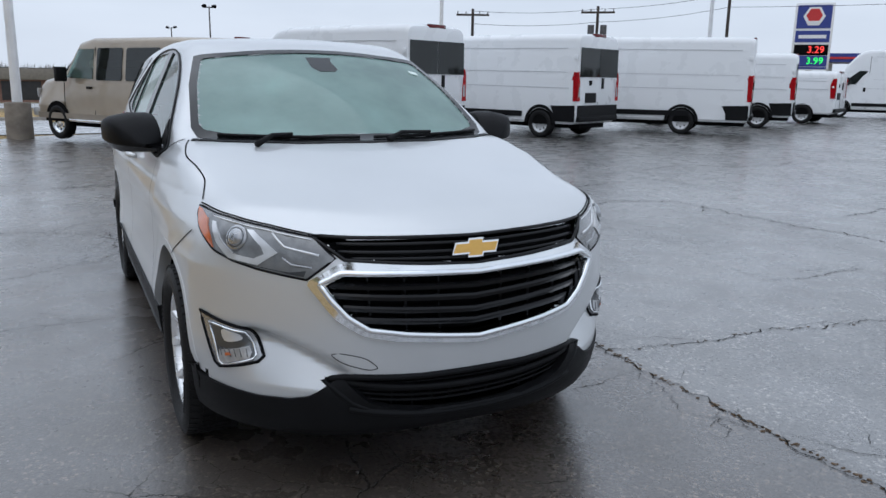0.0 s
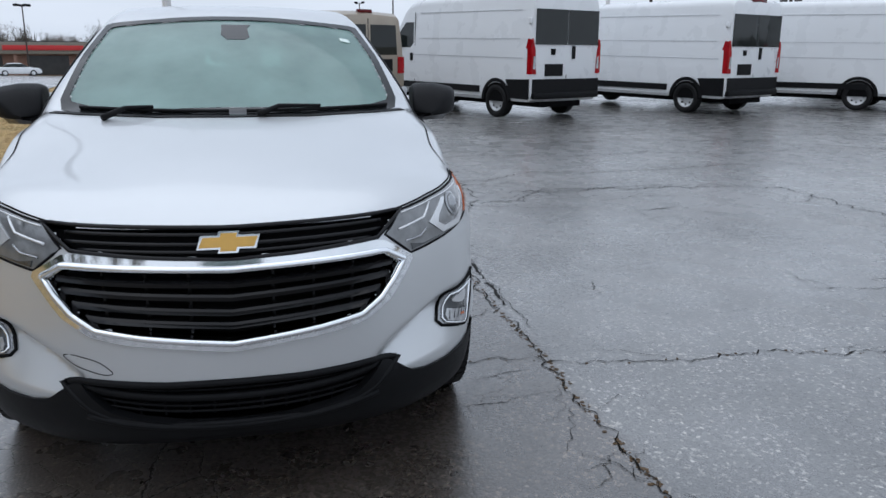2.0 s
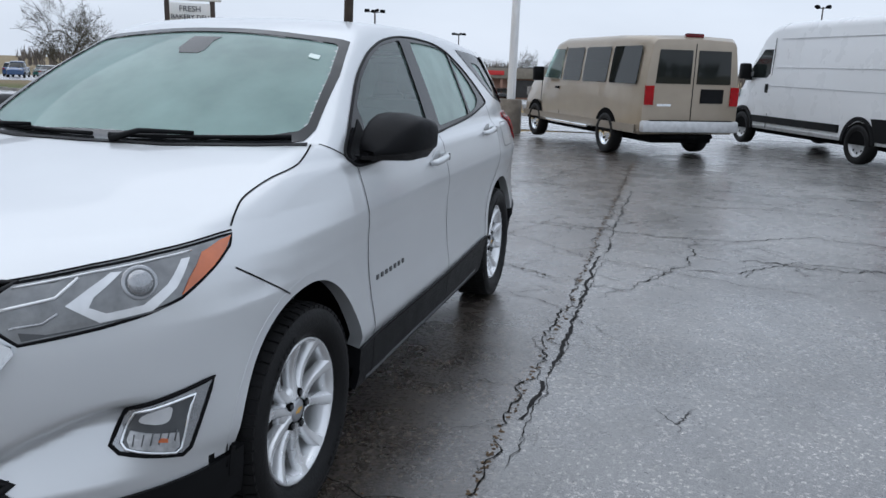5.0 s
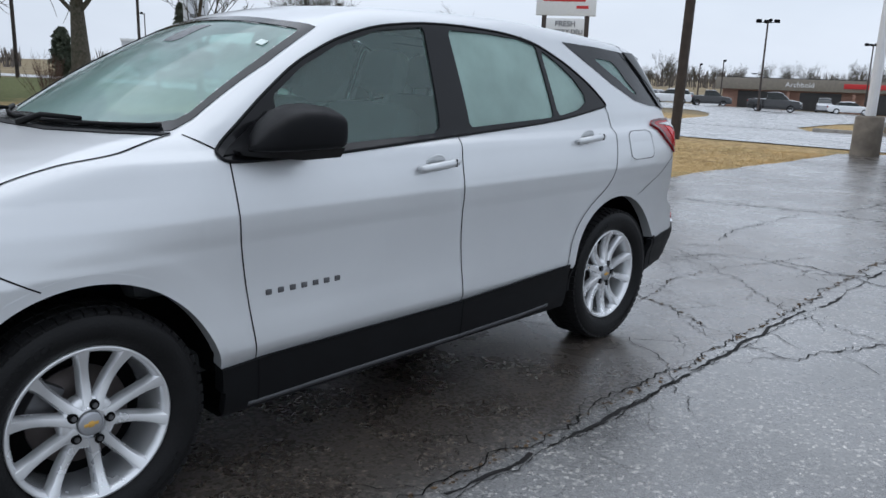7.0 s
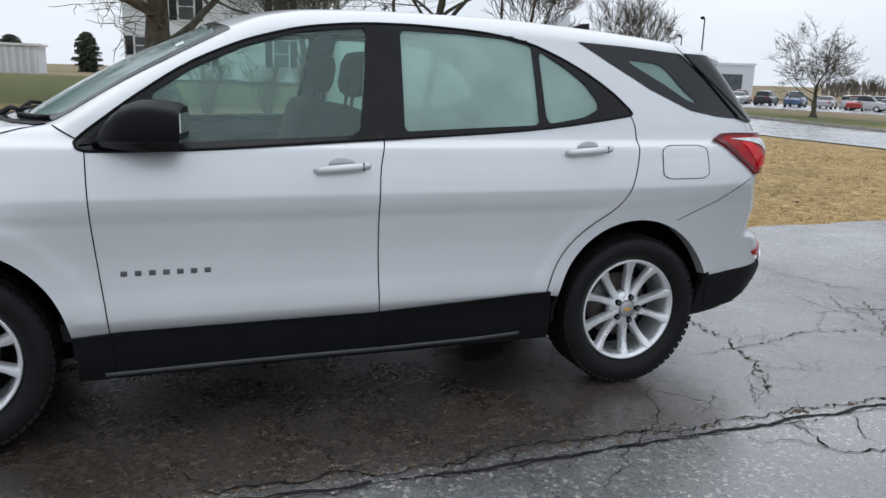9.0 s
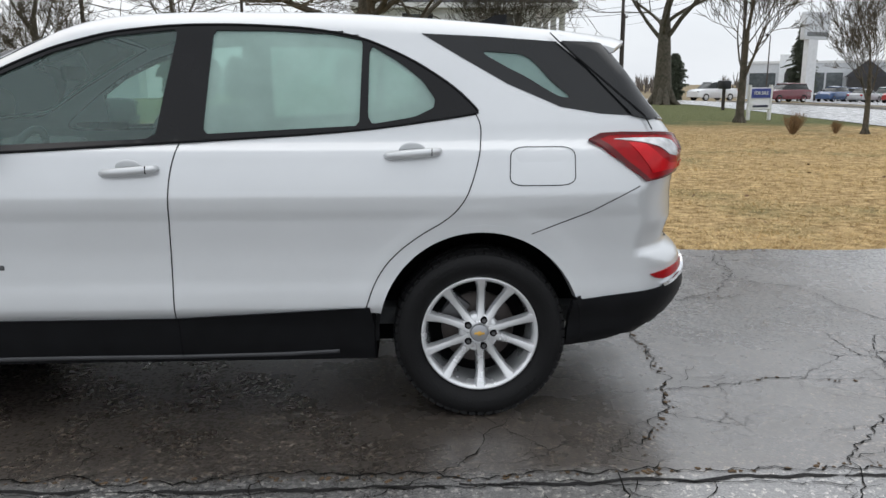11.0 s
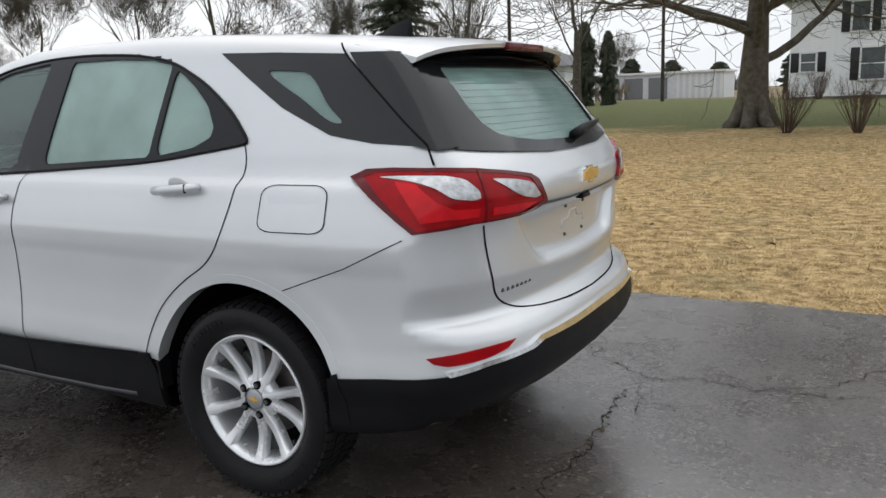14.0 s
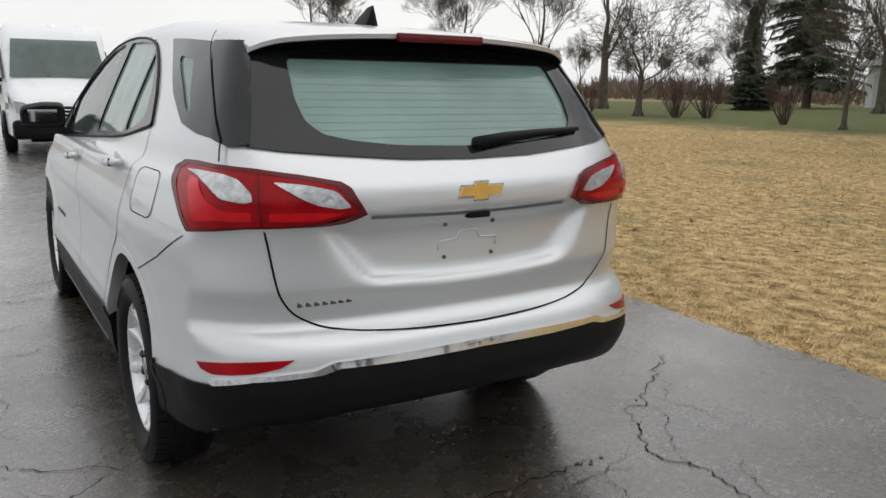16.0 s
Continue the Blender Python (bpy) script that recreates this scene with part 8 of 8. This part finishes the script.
trailer = thing("travel_trailer", "white travel trailer parked behind the trees", "trailer", pose(43, -78, 0.5, 0, 0, 20))
part("body", loft([(-3, 0.6, 2.6, 1.1), (-2.8, 0.5, 2.9, 1.2), (2.6, 0.5, 2.9, 1.2), (3.1, 0.7, 2.4, 1.1)], 0.02, 0.2), WHITE_PAINT, trailer)
for dx in (-1.6, 0.4):
    part("window", block(dx, dx + 1.0, 1.18, 1.24, 1.5, 2.2), VAN_GLASS, trailer)
for dx in (-0.5, 0.4):
    plain_wheel(trailer, dx, 1.0)


# ---- trees and shrubs, bare for the winter ----
BARK = mat("grey_brown_bark", (0.105, 0.088, 0.068), 0.95, vary=0.4, scale=7, bump=0.9, bscale=26, second=(0.045, 0.045, 0.028))
TWIG = mat("dark_twigs", (0.055, 0.042, 0.036), 0.95, vary=0.3, scale=3)
RED_TWIG = mat("reddish_twigs", (0.11, 0.068, 0.05), 0.95, vary=0.35, scale=5)
NEEDLE = mat("dark_conifer_needles", (0.082, 0.098, 0.064), 0.85, vary=0.4, scale=4)


class Wood:
    """Collects tapered tubes as plain lists."""

    def __init__(self):
        self.v, self.f = [], []

    def limb(self, pts, rad, n):
        base = len(self.v)
        for k, p in enumerate(pts):
            t = pts[min(k + 1, len(pts) - 1)] - pts[max(k - 1, 0)]
            t.normalize()
            s = t.cross(Vector((0.3, 0.2, 0.93)))
            s.normalize()
            u = s.cross(t)
            for j in range(n):
                a = 2 * math.pi * j / n
                self.v.append(p + rad[k] * (math.cos(a) * s + math.sin(a) * u))
        for k in range(len(pts) - 1):
            for j in range(n):
                self.f.append((base + k * n + j, base + k * n + (j + 1) % n, base + (k + 1) * n + (j + 1) % n, base + (k + 1) * n + j))


def bare_tree(name, label, high, girth, spread, fork, seed, depth=5, low=0.25, rise=0.25, twig=TWIG, bole=0.36):
    """A leafless tree: trunk, limbs that bend and fork, and a haze of twigs."""
    r = random.Random(seed)
    ob = thing(name, label, "tree", None, "bare trees")
    trunk, crown = Wood(), Wood()

    def grow_limb(p, d, length, rad, level):
        n = 6 if level < 2 else 4 if level < 5 else 3
        pts, rads = [p.copy()], [rad]
        for k in range(n):
            d = (d + Vector((r.uniform(-1, 1), r.uniform(-1, 1), r.uniform(-0.6, 0.9) + rise * 0.3)) * (0.014 if level == 0 else 0.16 + 0.04 * level)).normalized()
            p = p + d * length / n
            pts.append(p.copy())
            rads.append(rad * (1 - 0.5 * (k + 1) / n))
        (trunk if level == 0 else crown).limb(pts, rads, (12, 8, 6, 4, 3, 3, 3, 3)[level])
        if level >= depth:
            return
        kids = (fork if level == 0 else r.choice((4, 4, 5)) if level < depth - 1 else r.choice((3, 4)))
        for c in range(kids):
            at = 1.0 if c == 0 else r.uniform(low if level else 0.35, 1.0)
            i = min(n - 1, int(at * n))
            q = pts[i].lerp(pts[i + 1], at * n - i) if i < n else pts[-1]
            az = r.uniform(0, 2 * math.pi)
            side = Vector((math.cos(az), math.sin(az), 0))
            side = (side - d * side.dot(d)).normalized()
            lean = (0.35 if c == 0 else r.uniform(0.55, 1.15)) * spread
            nd = (d * math.cos(lean) + side * math.sin(lean) + Vector((0, 0, rise * (0.6 if level > 1 else 0.3)))).normalized()
            scale = r.uniform(0.55, 0.8)
            here = rads[min(i + 1, n)]
            grow_limb(q, nd, length * scale * (0.4 / bole if level == 0 else 1), max(0.011, here * (0.78 if c == 0 else r.uniform(0.30, 0.46) if level == 0 else r.uniform(0.45, 0.65))), level + 1)

    grow_limb(Vector((0, 0, -0.2)), Vector((0, 0, 1)), high * bole, girth / 2, 0)
    foot = Wood()
    for k in range(7):
        a = 2 * math.pi * k / 7 + r.uniform(-0.2, 0.2)
        o = Vector((math.cos(a), math.sin(a), 0))
        foot.limb([o * girth * 0.85 + Vector((0, 0, -0.1)), o * girth * 0.52 + Vector((0, 0, girth * 0.15)), o * girth * 0.30 + Vector((0, 0, girth * 0.9))], [girth * 0.14, girth * 0.2, girth * 0.12], 6)
    k = len(trunk.v)
    trunk.v += foot.v
    trunk.f += [tuple(i + k for i in f) for f in foot.f]
    part("trunk", (trunk.v, trunk.f), BARK, ob, "thick ridged bark trunk")
    part("crown", (crown.v, crown.f), twig if girth < 0.2 else BARK, ob, "bare forking branches and twigs")
    return ob


def put(ob, x, y, turn=0.0, size=1.0, high=None):
    m = Matrix.LocRotScale((x, y, land1(x, y)), Euler((0, 0, radians(turn))), (size, size, high or size))
    if ob.get("placed"):
        c = copy_thing(ob, pose(x, y, land1(x, y), 0, 0, turn))
        c.scale = (size, size, high or size)
        return c
    ob["placed"] = 1
    ob.matrix_basis = m
    return ob


oak = bare_tree("oak_tree", "large old bare tree with low spreading limbs on a lawn", 15.5, 1.05, 1.25, 10, 3, 6, 0.5, 0.10, bole=0.27)
put(oak, 0.5, -23.0, 40)
old_oak = bare_tree("oak_tree", "large bare tree with a tall thick trunk and few heavy limbs", 14, 1.1, 0.95, 6, 31, 6, 0.5, 0.18, bole=0.34)
put(old_oak, -14.9, -40.0, 150)
maple = bare_tree("maple_tree", "bare upright tree with rising forked limbs", 12, 0.55, 0.75, 5, 8, 6, 0.5, 0.30)
put(maple, 17.5, -36.8, 10)
put(maple, 30.2, -30.6, 100, 1.05)
put(maple, 8.7, -30.2, 200, 0.85)
put(maple, 43, -36, 60, 1.0)
put(maple, 52, -22, 170, 0.95)
put(maple, 36, -52, 250, 0.9)
put(maple, 60, -40, 20, 1.1)
young = bare_tree("young_tree", "slender bare lawn tree with a fine round crown", 8.5, 0.30, 0.8, 7, 15, 5, 0.5, 0.30)
put(young, -5.0, -28.2, 0)
put(young, -12.4, -23.3, 130, 1.05)
put(young, 11.5, -24.2, 220, 0.7)
put(young, -14.0, -18.3, 300, 0.62)
bushy = bare_tree("bushy_tree", "low wide bare tree with dense arching branches", 6.2, 0.38, 1.05, 8, 21, 5, 0.35, 0.05)
put(bushy, 22.7, -25.9, 0)
put(bushy, -33, -30, 90, 0.8)
for k in range(26):
    a = radians(96 + 38 * k / 26)
    d = 190 + 50 * (k % 3)
    put(young, -math.sin(a) * d, math.cos(a) * d, 40 * k, 0.9 + 0.1 * (k % 4))
for k in range(18):
    a = radians(196 + 48 * k / 18)
    d = 130 + 30 * (k % 4)
    put(maple, -math.sin(a) * d, math.cos(a) * d, 47 * k, 0.75 + 0.06 * (k % 3))


def conifer(name, label, high, wide, seed, droop=0.35, start=0.12, gap=0.021):
    """A conifer: straight trunk, whorls of drooping boughs, each a fringe of needle tufts."""
    r = random.Random(seed)
    ob = thing(name, label, "tree", None, "conifers")
    wood = Wood()
    wood.limb([Vector((0, 0, -0.2)), Vector((0, 0, high * 0.5)), Vector((0, 0, high))], [0.02 * high, 0.012 * high, 0.01], 8)
    v, f = [], []
    z = high * start
    while z < high * 0.98:
        shape = (1 - z / high) ** 0.8 if droop > 0.2 else math.sqrt(1 - (z / high) ** 2) * (0.55 + 0.45 * min(1, 3 * z / high)) * 0.75
        reach = wide * shape * r.uniform(0.7, 1.15) + 0.1
        for k in range(r.randrange(6, 9)):
            a = r.uniform(0, 2 * math.pi)
            d = Vector((math.cos(a), math.sin(a), 0.15))
            root = Vector((0, 0, z + r.uniform(-0.5, 0.5) * high * gap))
            out = reach * r.uniform(0.6, 1.1)

            def along(q):
                return root + d * out * q + Vector((0, 0, droop * out * (0.35 * max(0, q - 0.7) - q * q)))

            wood.limb([along(q) for q in (0, 0.35, 0.7, 1.0)], [0.03, 0.022, 0.014, 0.005], 3)
            side = Vector((-d.y, d.x, 0))
            for q in np.arange(0.12, 1.02, 0.05):
                c = along(q)
                for sw in (-1, 1, -0.7, 0.7, -0.4, 0.4, 0.15, -0.15):
                    tip = c + side * sw * (0.10 + out * 0.22 * (1.15 - q)) + d * 0.16 + Vector((r.uniform(-0.08, 0.08), r.uniform(-0.08, 0.08), -r.uniform(0.0, 0.42)))
                    w = Vector((r.uniform(-1, 1), r.uniform(-1, 1), r.uniform(-0.3, 0.3))).normalized() * 0.055
                    b = len(v)
                    v.extend((c + w, c - w, tip))
                    f.append((b, b + 1, b + 2))
        z += high * gap
    part("trunk", (wood.v, wood.f), BARK, ob)
    part("crown", (v, f), NEEDLE, ob, "dark green needle boughs", smooth=False)
    return ob


spruce = conifer("spruce_tree", "tall dark spruce with drooping boughs", 13, 3.9, 4, 0.30, 0.10, 0.017)
put(spruce, 24.3, -41, 0)
put(spruce, 70, -95, 100, 1.0)
put(spruce, -48, -92, 200, 0.75)
cedar = conifer("cedar_tree", "dense dark green evergreen", 5.5, 1.9, 6, 0.15, 0.03)
put(cedar, 23.8, -35.5, 0, 1.0, 0.34)
put(cedar, 13.0, -43.5, 40, 0.52, 0.9)
put(cedar, 11.8, -44.2, 80, 0.42, 0.8)
for k in range(9):
    put(cedar, -6 + 7.5 * k, -105 - 6 * (k % 3), 30 * k, 1.25, 0.75 + 0.12 * (k % 3))
put(cedar, -26, -72, 10, 0.8)


def shrub(name, label, high, wide, stems, seed, material=RED_TWIG):
    r = random.Random(seed)
    ob = thing(name, label, "shrub", None, "bare shrubs")
    w = Wood()
    for _ in range(stems):
        a, lean = r.uniform(0, 6.283), r.uniform(0.05, 1.0) * wide
        o = Vector((math.cos(a), math.sin(a), 0))
        h = high * r.uniform(0.6, 1.05)
        pts = [o * 0.08 * wide + Vector((0, 0, -0.05)), o * lean * 0.62 + Vector((r.uniform(-0.05, 0.05), 0, h * 0.5)), o * lean + Vector((0, r.uniform(-0.08, 0.08), h))]
        w.limb(pts, [0.009, 0.006, 0.002], 3)
        for _ in range(9):
            q = pts[1].lerp(pts[2], r.random())
            w.limb([q, q + Vector((r.uniform(-0.2, 0.2), r.uniform(-0.2, 0.2), r.uniform(0.05, 0.3))) * high * 0.6], [0.0035, 0.0015], 3)
    part("stem_clump", (w.v, w.f), material, ob, "bare twiggy stems")
    return ob


bush = shrub("shrub", "leafless reddish-brown lawn shrub", 1.35, 0.85, 70, 2)
for k, (x, y, s) in enumerate(((-5.7, -19.0, 1.0), (-0.8, -20.2, 1.05), (-2.5, -20.1, 1.0), (14.5, -25.2, 1.2), (20.5, -26.0, 1.5), (19.3, -26.6, 1.4), (-3.2, -46.4, 1.1), (-6.4, -46.4, 1.0), (-8.0, -46.4, 1.1), (0.4, -46.2, 1.2), (24, -24, 1.2), (33, -44, 1.6))):
    put(bush, x, y, 50 * k, s)
tuft = shrub("ornamental_grass", "low cut tuft of straw-coloured grass", 0.55, 0.35, 90, 7, mat("straw_stems", (0.28, 0.17, 0.08), 0.95, vary=0.3))
for k, (x, y, s) in enumerate(((-11.7, -17.9, 1.0), (-13.2, -18.4, 0.6), (5.9, -21.9, 1.2))):
    put(tuft, x, y, 70 * k, s)



def thicket(name, label, spots, low, high, width, material, lean=0.25, seed=9):
    """A belt of leafless brush or far woods: crowded thin upright stems that fork into twigs."""
    r = np.random.RandomState(seed)
    x, y = np.array(spots).T
    n = len(x)
    z = land(x, y) - 0.1
    h = r.uniform(low, high, n)
    verts, faces = [], []
    for k in range(4):
        a, b = r.uniform(0, 6.283, n), r.uniform(0, 6.283, n)
        dx, dy, tx, ty = width * np.cos(a), width * np.sin(a), lean * h * np.cos(b), lean * h * np.sin(b)
        foot = z + (0 if k == 0 else 0.35) * h
        verts.append(np.stack([np.stack([x - dx, y - dy, foot], 1), np.stack([x + dx, y + dy, foot], 1), np.stack([x + tx, y + ty, z + h * r.uniform(0.75, 1.0, n)], 1)], 1).reshape(-1, 3))
    v = np.concatenate(verts)
    me = bpy.data.meshes.new(name)
    me.from_pydata(v.tolist(), [], np.arange(len(v)).reshape(-1, 3).tolist())
    me.materials.append(material)
    tagged(new(name, me), label, "brush" if high < 5 else "woods", kind="stuff")


SCRUB = mat("dry_brown_brush", (0.17, 0.125, 0.085), 0.95, vary=0.35, scale=0.3)
WOODS = mat("grey_brown_winter_woods", (0.16, 0.14, 0.125), 0.95, vary=0.3, scale=0.05)
br = np.random.RandomState(4)
thicket("brush", "belt of dry brown brush behind the lawn trees", np.stack([br.uniform(16, 90, 3200), -50 - br.gamma(2.0, 6.0, 3200)], 1), 0.6, 2.3, 0.05, SCRUB, 0.3)
turn_a, reach_a = br.uniform(0, 6.283, 9000), br.uniform(330, 420, 9000)
clump = 0.5 + 0.5 * np.sin(turn_a * 23 + 2 * np.sin(turn_a * 7))
thicket("far_woods", "line of bare woods on the horizon", np.stack([reach_a * np.cos(turn_a), reach_a * np.sin(turn_a)], 1)[clump > 0.25], 4.0, 9.5, 0.35, WOODS, 0.16)

# ---- lawn close to the lot: blades, matted tufts and leaves ----
STRAW = mat("straw_blades", (0.62, 0.46, 0.235), 0.9, vary=0.5, scale=0.8, second=(0.43, 0.31, 0.135))
st = STRAW.node_tree
base_in = st.nodes["Principled BSDF"].inputs["Base Color"]
patchy = base_in.links[0].from_socket
island = st.nodes.new("ShaderNodeNewGeometry")
blade_ramp = st.nodes.new("ShaderNodeValToRGB")
blade_ramp.color_ramp.elements[0].color, blade_ramp.color_ramp.elements[1].color = (0.26, 0.18, 0.075, 1), (0.80, 0.62, 0.34, 1)
for at, col in ((0.10, (0.25, 0.24, 0.09, 1)), (0.22, (0.40, 0.27, 0.12, 1)), (0.6, (0.54, 0.39, 0.19, 1))):
    blade_ramp.color_ramp.elements.new(at).color = col
st.links.new(island.outputs["Random Per Island"], blade_ramp.inputs["Fac"])
blade_mix = st.nodes.new("ShaderNodeMix")
blade_mix.data_type = "RGBA"
blade_mix.inputs["Factor"].default_value = 0.45
st.links.new(patchy, blade_mix.inputs["A"])
st.links.new(blade_ramp.outputs["Color"], blade_mix.inputs["B"])
st.links.new(blade_mix.outputs["Result"], base_in)
rg = np.random.RandomState(11)


def blades(count, x0, x1, y0, y1, tall, power=1.0):
    x = rg.uniform(x0, x1, count)
    y = y1 - (y1 - y0) * rg.uniform(0, 1, count) ** power
    a, h = rg.uniform(0, 6.283, count), tall * rg.uniform(0.4, 1.2, count)
    mat_h = 0.5 + 0.5 * np.sin(3.1 * x + 1.7 * np.sin(2.3 * y)) * np.sin(4.3 * y + 1.3 * np.sin(1.9 * x))
    h = h * (0.35 + 0.9 * mat_h)
    lean, b = rg.uniform(0.6, 2.6, count) * h, rg.uniform(0, 6.283, count)
    z = land(x, y) - 0.02
    w = 0.004 + 0.0004 * np.abs(y + 2.3)
    p0 = np.stack([x + w * np.cos(a), y + w * np.sin(a), z], 1)
    p1 = np.stack([x - w * np.cos(a), y - w * np.sin(a), z], 1)
    p2 = np.stack([x + lean * np.cos(b), y + lean * np.sin(b), z + h], 1)
    v = np.stack([p0, p1, p2], 1).reshape(-1, 3)
    return v, np.arange(count * 3).reshape(-1, 3)


pv, pf = blades(130000, -15, 14, -9.0, -2.33, 0.034, 1.8)
qv, qf = blades(60000, -15, 24, -18.0, -8.5, 0.042, 1.2)
grass = bpy.data.meshes.new("grass")
gv = np.concatenate([pv, qv])
gf = np.concatenate([pf, qf + len(pv)])
grass.from_pydata(gv.tolist(), [], gf.tolist())
grass.materials.append(STRAW)
tagged(new("grass", grass), "short dry straw-coloured winter grass blades beside the lot", "grass", kind="stuff")
leafs = bmesh.new()
for _ in range(60):
    x, y = rg.uniform(-9, 8), -2.35 - 7 * rg.uniform(0, 1) ** 1.5
    g = bmesh.ops.create_circle(leafs, cap_ends=True, segments=5, radius=0.028)
    bmesh.ops.transform(leafs, matrix=Matrix.Translation((x, y, land1(x, y) + 0.03)) @ Euler((rg.uniform(-0.6, 0.6), rg.uniform(-0.6, 0.6), rg.uniform(0, 6))).to_matrix().to_4x4(), verts=g["verts"])
tagged(part("fallen_leaves", leafs, mat("brown_leaves", (0.13, 0.07, 0.035), 0.9, vary=0.4, scale=3)), "scattered brown leaves on the grass", "leaves", kind="stuff")
